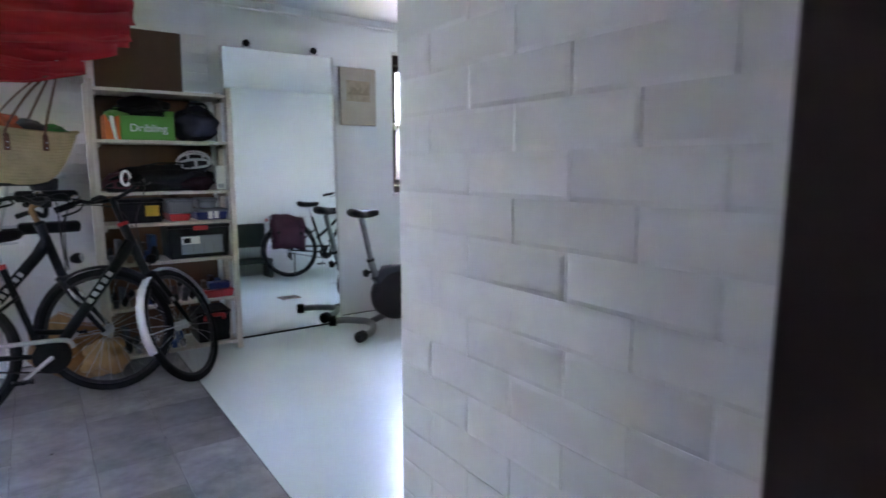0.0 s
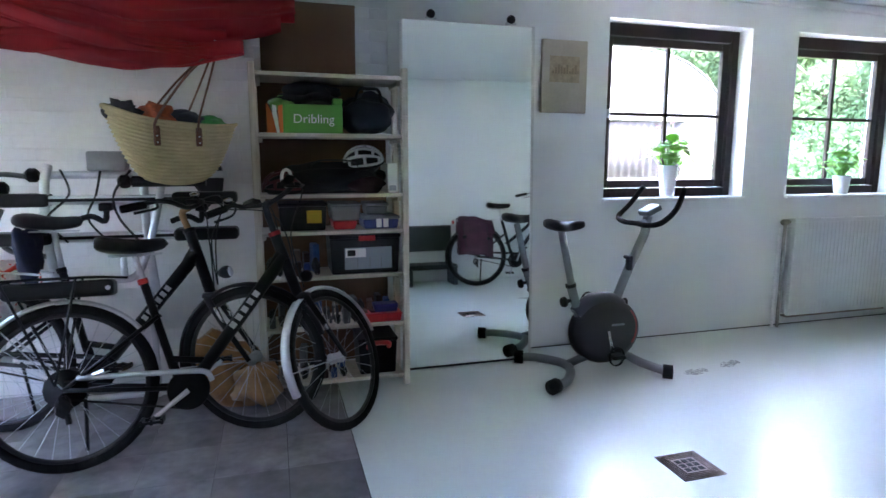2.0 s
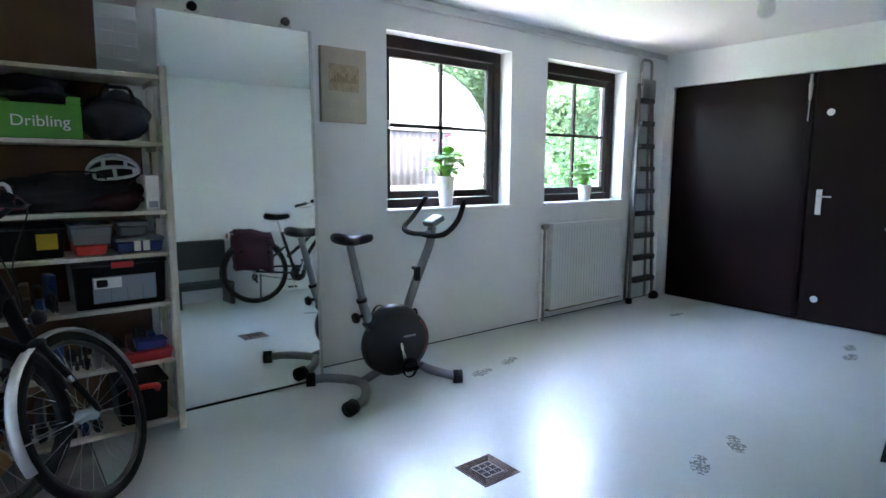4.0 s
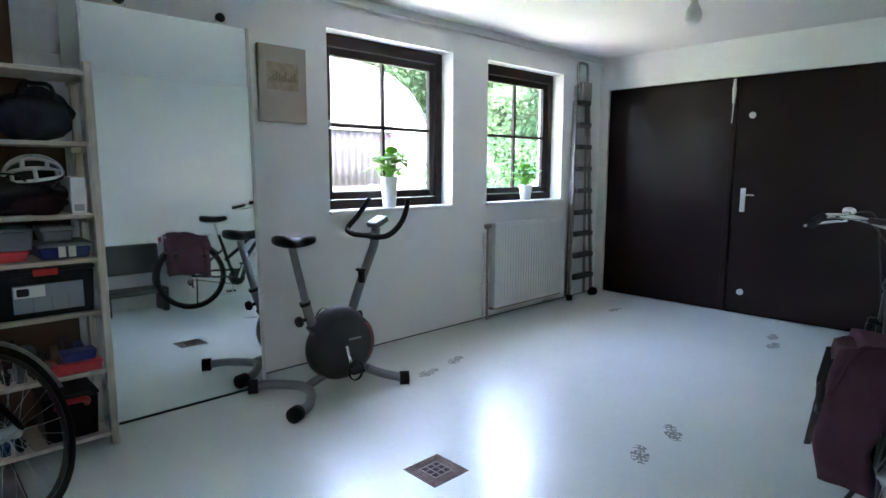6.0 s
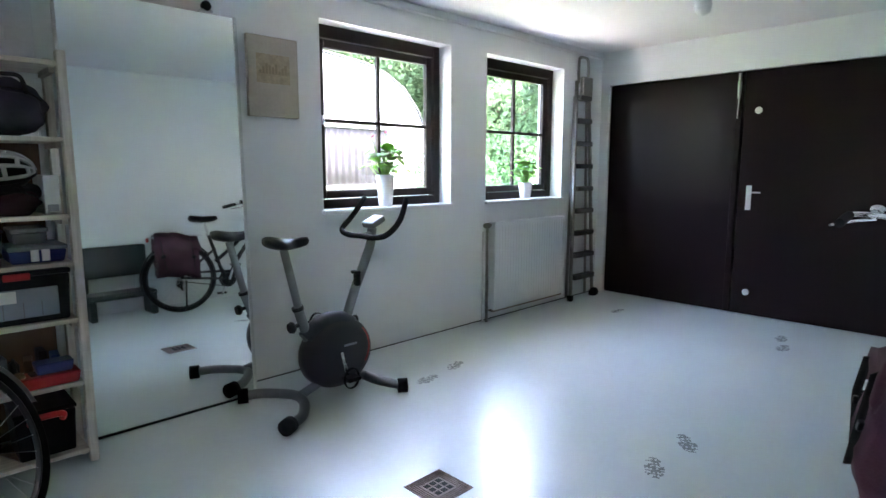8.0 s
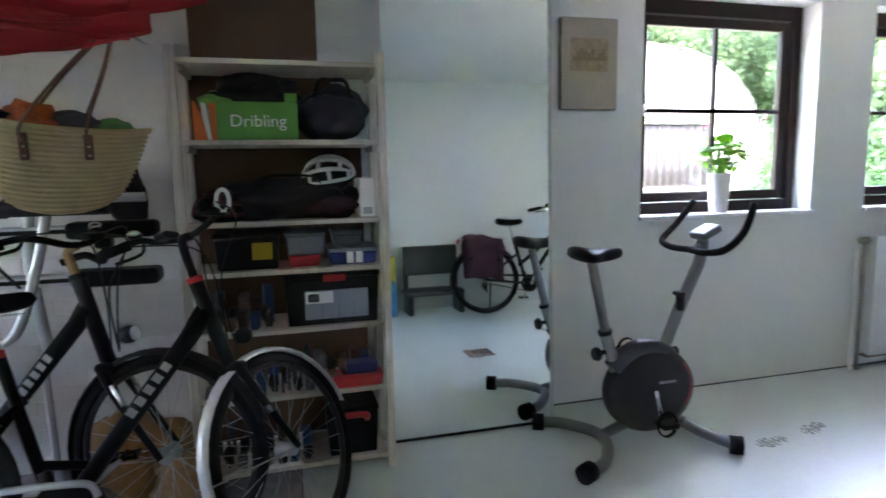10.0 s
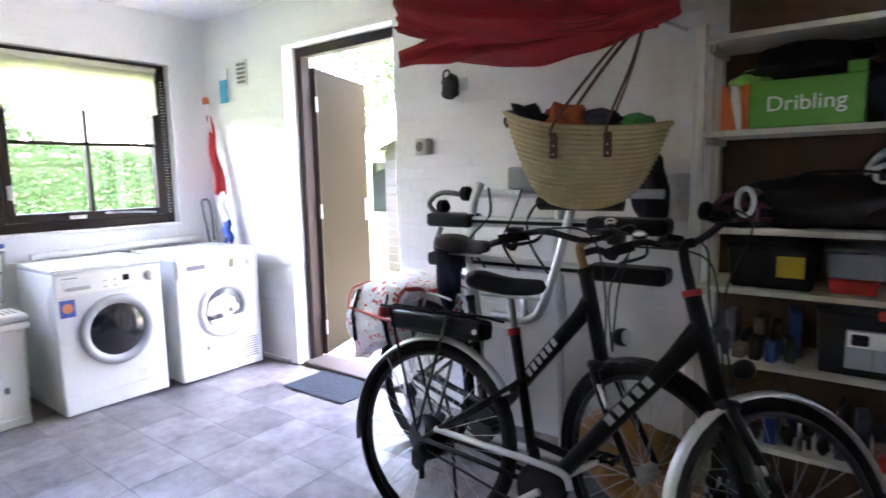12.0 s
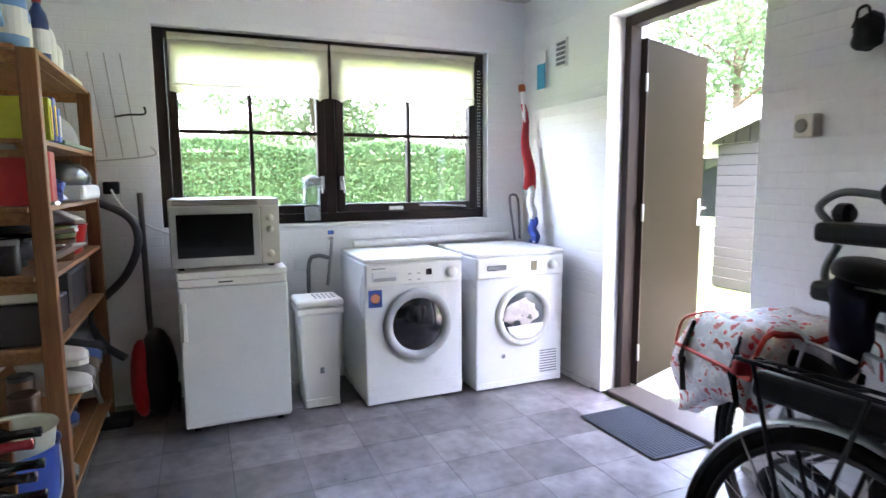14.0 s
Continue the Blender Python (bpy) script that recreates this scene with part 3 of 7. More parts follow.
        part("cable", moved(bm, fm), CABLE, bar, "black brake cable")
    # saddle
    sx, sz = 0.27, style["saddle"]
    smooth(part("seat_post", rod((0.315, 0, 0.78), (sx + 0.01, 0, sz - 0.03), 0.0135, 10), style.get("post", STEEL), bike))
    part("seat_clamp", lathe([(0.022, 0), (0.022, 0.025)], 12, pose(0.312, 0, 0.785, 0, -15, 0)), style["ring"], bike)
    s_ob = smooth(part("saddle", saddle_mesh(sx - 0.005, sz, 0.30, 0.22, 0.075), SADDLE, bike, "black padded saddle"))
    for s in (-1, 1):
        part("saddle_rail", rod((sx - 0.09, s * 0.03, sz - 0.035), (sx + 0.12, s * 0.02, sz - 0.03), 0.0045, 6), STEEL, s_ob)
    # drivetrain
    side = -1
    bm = lathe([(0.088, -0.004), (0.09, 0), (0.088, 0.004)], 28, pose(bb[0], side * 0.05, bb[1], 90, 0, 0))
    ch = part("chainring", bm, BLACK_PLASTIC, bike)
    bm = tube(curve_points([(0.05, side * 0.058, R + 0.045), (0.25, side * 0.058, R + 0.035), (bb[0] - 0.02, side * 0.058, bb[1] + 0.085), (bb[0] + 0.075, side * 0.058, bb[1] + 0.072), (bb[0] + 0.10, side * 0.058, bb[1] + 0.03)], 5), 0.015, 8, flat=0.8)
    smooth(part("chain_guard", bm, style.get("guard", ALU), bike, "curved silver chain guard" if style.get("guard", ALU) is ALU else ""))
    bm = bmesh.new()
    for z0, z1 in ((R + 0.035, bb[1] + 0.085), (R - 0.04, bb[1] - 0.085)):
        rod((0, side * 0.05, z0), (bb[0], side * 0.05, z1), 0.005, 4, bm)
    part("chain", bm, mat_chain, bike)
    bm = lathe([(0.055, -0.045), (0.07, -0.03), (0.07, 0.03), (0.05, 0.045)], 18, pose(bb[0], 0, bb[1], 90, 0, 0))
    smooth(part("bottom_bracket", bm, BLACK_PLASTIC, bike))
    for s, ang in ((-1, style.get("crank", 35)), (1, style.get("crank", 35) + 180)):
        c, n_ = math.cos(radians(ang)), math.sin(radians(ang))
        e = (bb[0] + 0.17 * c, s * 0.085, bb[1] + 0.17 * n_)
        cr = part("crank", rod((bb[0], s * 0.07, bb[1]), e, 0.012, 8, r2=0.009), style.get("crankmat", ALU), bike)
        bm = box(e[0] - 0.045, e[1] + s * 0.02 - 0.005, e[2] - 0.006, e[0] + 0.045, e[1] + s * 0.02 + 0.005, e[2] + 0.006)
        box(e[0] - 0.045, e[1] + s * 0.10 - 0.005, e[2] - 0.006, e[0] + 0.045, e[1] + s * 0.10 + 0.005, e[2] + 0.006, bm=bm)
        for dx in (-0.04, 0, 0.04):
            box(e[0] + dx - 0.006, e[1] + s * 0.018, e[2] - 0.012, e[0] + dx + 0.006, e[1] + s * 0.102, e[2] + 0.012, 0.003, bm=bm)
        part("pedal", bm, BLACK_PLASTIC, cr, "black plastic pedal")
    # mudguards, carrier, stand, lamps
    mg = style.get("guardmat", ALU)
    mudguard(0.0, bike, 35, 195, mg)
    mudguard(wb, bike, 20, 205, mg, fm)
    bm = bmesh.new()
    for s in (-1, 1):
        rod((0, s * 0.06, R), (-0.24, s * 0.03, R + 0.28), 0.003, 5, bm)
    part("mudguard_stay", bm, STEEL, bike)
    bm = bmesh.new()
    for s in (-1, 1):
        rod((wb, s * 0.06, R), (wb - 0.37, s * 0.03, R - 0.05), 0.003, 5, bm)
    part("mudguard_stay", moved(bm, fm), STEEL, bike)
    cz = style["carrier"]
    bm = bmesh.new()
    for s in (-1, 1):
        tube(curve_points([(0.24, s * 0.05, cz - 0.01), (0.1, s * 0.06, cz), (-0.24, s * 0.055, cz), (-0.27, s * 0.03, cz)], 4), 0.006, 6, bm)
        rod((-0.03, s * 0.062, R + 0.02), (0.06, s * 0.06, cz), 0.006, 6, bm)
        rod((-0.03, s * 0.062, R + 0.02), (-0.22, s * 0.055, cz), 0.006, 6, bm)
    for x in (-0.24, -0.12, 0.0, 0.12):
        rod((x, -0.058, cz), (x, 0.058, cz), 0.005, 6, bm)
    carrier = part("carrier", bm, BLACK_PLASTIC if mg is ALU else STEEL, bike, "tubular luggage carrier")
    if style.get("battery"):
        bt = part("battery", box(-0.22, -0.055, cz - 0.085, 0.20, 0.055, cz - 0.012, 0.02, 3), BLACK_PLASTIC, bike, "black battery pack under the carrier")
        part("battery_lock", rod((0.18, -0.056, cz - 0.05), (0.18, -0.062, cz - 0.05), 0.01), STEEL, bt)
    part("rear_light", box(-0.29, -0.045, cz - 0.05, -0.265, 0.045, cz - 0.005, 0.01, 2), RED_PLASTIC, bike, "red rear light")
    bm = lathe([(0.018, 0), (0.03, 0.025), (0.031, 0.045), (0.026, 0.055)], 16, pose(hx0 + 0.06, 0, hz0 + 0.06, 0, 80, 0))
    lamp = smooth(part("headlight", moved(bm, fm), BLACK_PLASTIC, bike))
    part("lens", moved(lathe([(0.026, 0.056), (0.02, 0.062), (0.0, 0.064)], 16, pose(hx0 + 0.06, 0, hz0 + 0.06, 0, 80, 0), cap=False), fm), LENS, lamp)
    bm = rod((0.05, 0.07, R - 0.03), (0.02, 0.20, 0.03), 0.008, 6) if not style.get("mid_stand") else rod((0.40, 0.05, 0.27), (0.30, 0.19, 0.02), 0.009, 6)
    part("kickstand", bm, BLACK_PLASTIC, bike)
    bm = bmesh.new()
    blob((-0.0, -0.075, R - 0.07), (0.035, 0.02, 0.05), 2, 0.2, bm=bm)
    rod((0.0, -0.075, R - 0.02), (0.02, -0.075, R - 0.14), 0.012, 6, bm)
    part("derailleur", bm, BLACK_PLASTIC, bike)
    # name on the tube as plain bars
    p0, p1 = Vector((wb - 0.52, -0.034, 0.56)), Vector((wb - 0.385, -0.034, 0.73))
    if style["kind"] != "single":
        p0, p1 = Vector((wb - 0.57, -0.026, 0.54)), Vector((wb - 0.40, -0.026, 0.73))
    d = (p1 - p0)
    n_ = style.get("marks", 0)
    for k in range(n_):
        c0 = p0 + d * (k / n_)
        c1 = p0 + d * ((k + 0.62) / n_)
        nrm = Vector((-d.z, 0, d.x)).normalized() * 0.015
        bm = bmesh.new()
        bm.faces.new([bm.verts.new(q) for q in (c0 - nrm, c1 - nrm, c1 + nrm, c0 + nrm)])
        bmesh.ops.solidify(bm, geom=bm.faces[:], thickness=0.002)
        part("letter_bar", bm, LETTER, bike, "white lettering bar" if k == 0 else "")
    return bike, fm


mat_chain = mat("oiled_chain", (0.03, 0.027, 0.025), 0.5, 0.6, bump=0)
bike_1, _ = bicycle("black electric step-through bicycle with silver mudguards", (2.93, -1.00), (4.12, -0.93), 11, 46,
                    dict(kind="single", sweep=0.09, width=0.255, frame=BIKE_BLACK, ring=RED_PLASTIC, bar=1.15, saddle=0.95, carrier=0.83, battery=True, hub=0.085, marks=5, mid_stand=False, crank=215))
bike_2, _ = bicycle("dark navy step-through bicycle with white lettering and flowered bag", (2.49, -0.48), (3.68, -0.785), 5, -6,
                    dict(kind="single", sweep=0.10, width=0.255, frame=BIKE_NAVY, tube=BIKE_NAVY, ring=BLACK_PLASTIC, bar=1.10, saddle=1.02, carrier=0.79, hub=0.035, marks=6, guardmat=BLACK_PLASTIC, guard=BLACK_PLASTIC, stem=mat("brass_stem", (0.28, 0.16, 0.07), 0.4, 0.5), crank=20))
bike_3, _ = bicycle("old dark blue town bicycle with purple panniers", (6.09, -3.22), (7.19, -2.95), -3, -8,
                    dict(kind="double", frame=BIKE_NAVY, ring=STEEL, bar=1.10, saddle=0.95, carrier=0.80, hub=0.03, guardmat=BIKE_NAVY, guard=BLACK_PLASTIC, stem=CHROME, barmat=CHROME, lever=CHROME, mid_stand=False, crank=250))

# bags hung on the bicycles
BAG_PURPLE = mat("faded_purple_canvas", (0.066, 0.021, 0.038), 0.85, var=0.35, scale=9, fine=160, bump=0.4)
STRAP = mat("black_webbing", (0.012, 0.012, 0.012), 0.8, bump=0.2)


def pannier_bag(name, x0, x1, y0, y1, z0, z1, material, seed, label, cat, m, slump=1.0):
    """A soft double bag hung over a carrier: two sides and a flap across."""
    e = empty(name, m, label, cat)
    for s in (-1, 1):
        bm = box(x0, min(s * y0, s * y1), z0, x1, max(s * y0, s * y1), z1)
        bmesh.ops.subdivide_edges(bm, edges=bm.edges[:], cuts=7, use_grid_fill=True)
        for v in bm.verts:
            k = noise.noise(v.co * 7 + Vector((seed, s, 0)))
            u = (v.co.x - (x0 + x1) / 2) / (x1 - x0) * 2
            w = (v.co.z - (z0 + z1) / 2) / (z1 - z0) * 2
            v.co.y += s * 0.02 * (1 - u * u) * (1 - w * w) + 0.014 * k * slump
            v.co.x += 0.012 * k * slump - 0.05 * (slump - 1) * (0.5 - 0.5 * w)
            v.co.z += 0.01 * slump * noise.noise(v.co * 5) + 0.03 * (slump - 1) * u * (0.5 - 0.5 * w)
        side = smooth(part("side_bag", bm, material, e))
        for x in (x0 + 0.06, x1 - 0.06):
            yy = s * (y1 + 0.028)
            part("strap", tube([(x, s * (y1 + 0.012), z1 - 0.03), (x, yy, (z0 + z1) / 2 + 0.02), (x + 0.01, yy, z0 + 0.05)], 0.012, 6, flat=0.25), STRAP, side)
            part("buckle", box(x - 0.02, yy - 0.008, (z0 + z1) / 2 - 0.02, x + 0.02, yy + 0.008, (z0 + z1) / 2 + 0.01, 0.003), BLACK_PLASTIC, side)

    def fn(u, v):
        a = (v - 0.5) * 2
        y = a * (y1 + 0.012)
        drop = 0.0 if abs(a) < 0.75 else (abs(a) - 0.75) * 4 * 0.14
        return (x0 - 0.01 + u * (x1 - x0 + 0.02), y + 0.006 * noise.noise(Vector((u * 4, v * 4, seed))), z1 + 0.02 - drop + 0.008 * noise.noise(Vector((u * 5, v * 5, seed + 3))))
    smooth(part("flap", sheet(10, 22, fn, 0.006), material, e))
    return e


pannier_bag("pannier", -0.22, 0.18, 0.07, 0.22, 0.40, 0.81, BAG_PURPLE, 2, "faded purple canvas double pannier on the old bicycle", "bicycle bag", bike_3.matrix_world.copy())

FLOWER = mat("flowered_oilcloth", (0.8, 0.78, 0.76), 0.4, var=0.05, scale=4, bump=0.05)
nt = FLOWER.node_tree
b = nt.nodes["Principled BSDF"]
vo = nt.nodes.new("ShaderNodeTexVoronoi")
vo.inputs["Scale"].default_value = 27
rp = nt.nodes.new("ShaderNodeValToRGB")
for k, (p, c) in enumerate(((0.0, (0.7, 0.5, 0.05)), (0.12, (0.55, 0.03, 0.03)), (0.30, (0.6, 0.06, 0.05)), (0.36, (0.8, 0.72, 0.70)), (0.50, (0.8, 0.79, 0.77)), (0.60, (0.66, 0.62, 0.62)))):
    el = rp.color_ramp.elements[k] if k < 2 else rp.color_ramp.elements.new(p)
    el.position, el.color = p, (*c, 1)
geo = nt.nodes.new("ShaderNodeNewGeometry")
wob = nt.nodes.new("ShaderNodeTexNoise")
wob.inputs["Scale"].default_value = 14
mx = nt.nodes.new("ShaderNodeMix")
mx.data_type = "VECTOR"
mx.inputs["Factor"].default_value = 0.10
nt.links.new(geo.outputs["Position"], wob.inputs["Vector"])
nt.links.new(geo.outputs["Position"], mx.inputs["A"])
nt.links.new(wob.outputs["Color"], mx.inputs["B"])
nt.links.new(mx.outputs["Result"], vo.inputs["Vector"])
nt.links.new(vo.outputs["Distance"], rp.inputs["Fac"])
nt.links.new(rp.outputs["Color"], b.inputs["Base Color"])
fb = pannier_bag("flowered_bag", -0.34, 0.04, 0.08, 0.20, 0.50, 0.82, FLOWER, 5, "white oilcloth double bag with red flowers on the bicycle", "bicycle bag", bike_2.matrix_world.copy(), 2.2)
bm = bmesh.new()
for x in (-0.35, 0.07):
    tube(curve_points([(x, -0.225, 0.71), (x, -0.21, 0.83), (x, 0, 0.85), (x, 0.21, 0.83), (x, 0.225, 0.71)], 5), 0.008, 6, bm)
tube([(-0.35, -0.225, 0.71), (0.07, -0.225, 0.71)], 0.008, 6, bm)
part("piping", bm, mat("red_piping", (0.55, 0.04, 0.02), 0.5, bump=0.05), fb, "red piping on the flap")


def crumple(thing_, amount, sag, seed):
    """Slumps and creases all the soft parts of a bag together."""
    for ob in [thing_] + list(thing_.children_recursive):
        if ob.type != "MESH":
            continue
        for v in ob.data.vertices:
            q = v.co
            n1 = noise.noise(q * 5 + Vector((seed, 0, 0)))
            n2 = noise.noise(q * 11 + Vector((0, seed, 0)))
            n3 = noise.noise(q * 5 + Vector((0, 0, seed)))
            u = (q.x + 0.14) / 0.2
            v.co = q + Vector((amount * n3, amount * (n1 + 0.4 * n2), amount * (0.8 * n2 + n3) - sag * u * u - 0.5 * sag * max(0.0, -u)))


crumple(fb, 0.035, 0.035, 7)
crumple(bpy.data.objects["pannier"], 0.034, 0.02, 3)
SEAT_BLUE = mat("dark_blue_cloth", (0.012, 0.016, 0.045), 0.85, var=0.3, scale=12, bump=0.4)
tagged(smooth(part("rain_cover", blob((2.66, -0.45, 0.88), (0.06, 0.06, 0.14), 7, 0.35, 3), SEAT_BLUE)), "dark blue folded cloth tied under the saddle", "cloth")

# ---- bicycle carrier standing against the wall ----
built = set(bpy.data.objects)
cr = empty("car_bicycle_carrier", pose(0, 0, 0), "folded aluminium car bicycle carrier leaning on the wall", "bicycle carrier")
Y = -0.24
bm = rod((2.55, Y, 1.215), (3.45, Y, 1.215), 0.02, 10)
part("top_beam", bm, ALU, cr)
part("motor_box", box(2.79, Y - 0.07, 1.235, 2.97, Y + 0.02, 1.335, 0.012, 2), mat("grey_plastic", (0.32, 0.33, 0.34), 0.5), cr, "grey plastic lamp box")
for z, y in ((1.09, Y - 0.05), (0.90, Y - 0.05)):
    part("rail", box(2.38, y - 0.05, z - 0.022, 3.42, y + 0.04, z + 0.022, 0.012, 2), ALU, cr)
    part("rail_groove", box(2.42, y - 0.056, z - 0.006, 3.38, y - 0.049, z + 0.01, 0.002), BLACK_PLASTIC, cr)
    for x0, x1 in ((2.36, 2.62), (3.18, 3.50)):
        part("wheel_tray", box(x0, y - 0.075, z - 0.03, x1, y + 0.045, z + 0.035, 0.02, 3), BLACK_PLASTIC, cr, "black plastic wheel tray")
for x in (2.60, 3.05):
    bm = tube(curve_points([(x, Y, 1.26), (x - 0.005, Y - 0.06, 1.15), (x, Y - 0.09, 0.9), (x + 0.02, Y - 0.06, 0.60)], 5), 0.022, 10)
    smooth(part("frame_arm", bm, ALU, cr))
for x, z in ((2.54, 1.215), (2.95, 1.18), (2.40, 1.15)):
    part("clamp_knob", lathe([(0.02, -0.03), (0.035, -0.015), (0.035, 0.015), (0.02, 0.03)], 12, pose(x, Y - 0.03, z, 0, 90, 0)), BLACK_PLASTIC, cr)
bm = tube(curve_points([(2.37, Y - 0.05, 1.12), (2.33, Y - 0.05, 1.17), (2.40, Y - 0.03, 1.22), (2.55, Y, 1.20)], 5), 0.013, 8)
tube(curve_points([(2.40, Y - 0.05, 1.05), (2.37, Y - 0.06, 0.95), (2.42, Y - 0.05, 0.84), (2.62, Y - 0.05, 0.80)], 5), 0.013, 8, bm)
smooth(part("wheel_hoop", bm, mat("dull_steel", (0.16, 0.165, 0.17), 0.45, 0.6), cr))
for k, x in enumerate((2.66, 2.84, 2.98)):
    part("strap_cable", tube(curve_points([(x, Y - 0.02, 1.24), (x + 0.05 - 0.06 * k, Y - 0.09, 1.12), (x - 0.05, Y - 0.11, 1.0), (x + 0.03, Y - 0.1, 0.88)], 6), 0.006, 6), CABLE, cr, "black cable")
for x, z in ((2.86, 0.99), (3.30, 0.98)):
    bm = bmesh.new()
    tube(curve_points([(x - 0.12, Y - 0.17, z), (x - 0.04, Y - 0.17, z + 0.025), (x + 0.02, Y - 0.17, z), (x + 0.03, Y - 0.17, z + 0.07)], 5), 0.014, 8, bm)
    box(x - 0.0, Y - 0.2, z + 0.05, x + 0.06, Y - 0.14, z + 0.09, 0.01, 2, bm=bm)
    part("clamp_arm", bm, BLACK_PLASTIC, cr, "black plastic clamps")
bm = tube(curve_points([(3.15, -0.42, 1.17), (3.11, -0.44, 0.98), (3.05, -0.46, 0.78), (3.0, -0.46, 0.71), (2.92, -0.46, 0.70), (2.80, -0.46, 0.70)], 5), 0.018, 10)
rod((2.96, -0.46, 0.70), (2.96, -0.46, 0.82), 0.016, 8, bm)
rod((2.80, -0.46, 0.70), (2.84, -0.25, 0.62), 0.016, 8, bm)
rod((3.15, -0.42, 1.17), (3.15, -0.22, 1.2), 0.016, 8, bm)
smooth(part("hoop_bar", bm, ALU, cr, "bent aluminium holding bar"))
part("hoop_end", rod((3.02, -0.43, 1.185), (3.36, -0.43, 1.185), 0.028, 10), BLACK_PLASTIC, cr)
for x in (2.62, 3.04):
    part("stand_leg", rod((x, Y - 0.05, 0.62), (x, Y - 0.02, 0.0), 0.016, 8), ALU, cr)
part("stand_bar", rod((2.5, Y - 0.02, 0.02), (3.2, Y - 0.02, 0.02), 0.018, 8), ALU, cr)

carry(built, 0.12, -0.03, 0.035)


def soft_bag(name, c, size, seed, material, label, up=(0, 0, 1)):
    """A creased cloth bag with a zip seam and a carrying strap."""
    e = empty(name, pose(*c), label, "bag")
    bm = blob((0, 0, 0), size, seed, 0.16, 4)
    for v in bm.verts:
        q = v.co * 14
        v.co += v.normal * (0.10 * min(size) * noise.noise(q + Vector((seed, 0, 0))) + 0.06 * min(size) * abs(noise.noise(q * 2.3)))
    smooth(part("body", bm, material, e))
    a, b_, h = size
    long_ = a >= h
    pts = [(-a * 0.86, -b_ * 0.55, h * 0.3), (-a * 0.4, -b_ * 0.8, h * 0.62), (a * 0.4, -b_ * 0.8, h * 0.62), (a * 0.86, -b_ * 0.55, h * 0.3)]
    part("zip", tube(curve_points(pts, 5), 0.005, 6, flat=0.5), STRAP, e, "dark zip seam")
    k = 0.45 if long_ else 0.9
    pts = [(-a * 0.5, -b_ * 0.75, h * 0.5), (-a * 0.35, -b_ * 0.9, h * (1 + k * 0.1)), (0, -b_ * 0.6, h * (1 + k * 0.3)), (a * 0.35, -b_ * 0.9, h * (1 + k * 0.1)), (a * 0.5, -b_ * 0.75, h * 0.5)]
    part("carry_strap", tube(curve_points(pts, 6), 0.009, 6, flat=0.35), STRAP, e, "black webbing strap")
    return e


# ---- straw basket, red cloth, small wall things ----
built = set(bpy.data.objects)
STRAW = mat("woven_straw", (0.50, 0.40, 0.22), 0.8, var=0.18, scale=14, fine=220, bump=0.5)
LEATHER = mat("brown_leather", (0.13, 0.045, 0.02), 0.5, var=0.25, scale=20, bump=0.2)
bk = empty("straw_basket", pose(3.22, -0.45, 0, 0, 0, 20), "woven straw shopping basket hanging by brown leather handles", "basket")


def basket_fn(u, v):
    a = u * 2 * math.pi
    t = v
    wx, wy = 0.115 + 0.185 * t ** 0.5, 0.065 + 0.08 * t ** 0.55
    rim = (0.045 * abs(math.cos(a)) ** 2 - 0.02) * t
    wob = 0.0055 * math.sin(t * 2 * math.pi * 17) * (0.8 + 0.2 * math.sin(a * 40))
    x, y = (wx + wob) * math.copysign(abs(math.cos(a)) ** 0.75, math.cos(a)), (wy + wob) * math.copysign(abs(math.sin(a)) ** 0.85, math.sin(a))
    return (x, y, 1.165 + 0.30 * t + rim + 0.012 * math.cos(a * 2) * (1 - t) - 0.06 * t * math.cos(a) * 0.55)


bm = sheet(48, 68, basket_fn)
bmesh.ops.remove_doubles(bm, verts=bm.verts[:], dist=0.0006)
bm.faces.new(sorted([v for v in bm.verts if abs(v.co.z - 1.165) < 0.0155 and (v.co.x / 0.17) ** 2 + (v.co.y / 0.1) ** 2 < 1.3 and len(v.link_edges) == 3], key=lambda v: math.atan2(v.co.y, v.co.x)))
body = smooth(part("body", bm, STRAW, bk))
rimpts = [Vector(basket_fn(k / 40, 1.0)) for k in range(40)]
smooth(part("rim", tube(rimpts, 0.009, 8, closed=True), STRAW, bk))
for s in (-1, 1):
    hk = []
    for x in (-0.10, 0.085):
        hk.append((x, s * 0.15, 1.40))
    top = (0.207, -0.07 + s * 0.03, 1.83)
    bm = tube(curve_points([hk[0], (-0.10, s * 0.15, 1.46), (0.045, s * 0.09, 1.66), top], 5), 0.011, 6, flat=0.45)
    tube(curve_points([hk[1], (0.085, s * 0.15, 1.46), (0.16, s * 0.09, 1.66), top], 5), 0.011, 6, bm, flat=0.45)
    hd = part("handle", bm, LEATHER, bk)
    for x, y, z in hk:
        part("leather_tab", box(x - 0.014, s * (0.138) - 0.006, z - 0.06, x + 0.014, s * 0.138 + 0.012 * 1, z + 0.03, 0.004), LEATHER, hd)
        for dz in (-0.045, -0.015):
            part("rivet", rod((x, s * 0.138 - 0.012, z + dz), (x, s * 0.138 + 0.018, z + dz), 0.004, 8), STEEL, hd)
tagged(part("wall_hook", tube(curve_points([(3.436, 0.06, 1.86), (3.436, -0.06, 1.85), (3.436, -0.42, 1.825), (3.436, -0.47, 1.86)], 5), 0.006, 6), STEEL), "steel hook on the wall holding the basket", "hook")
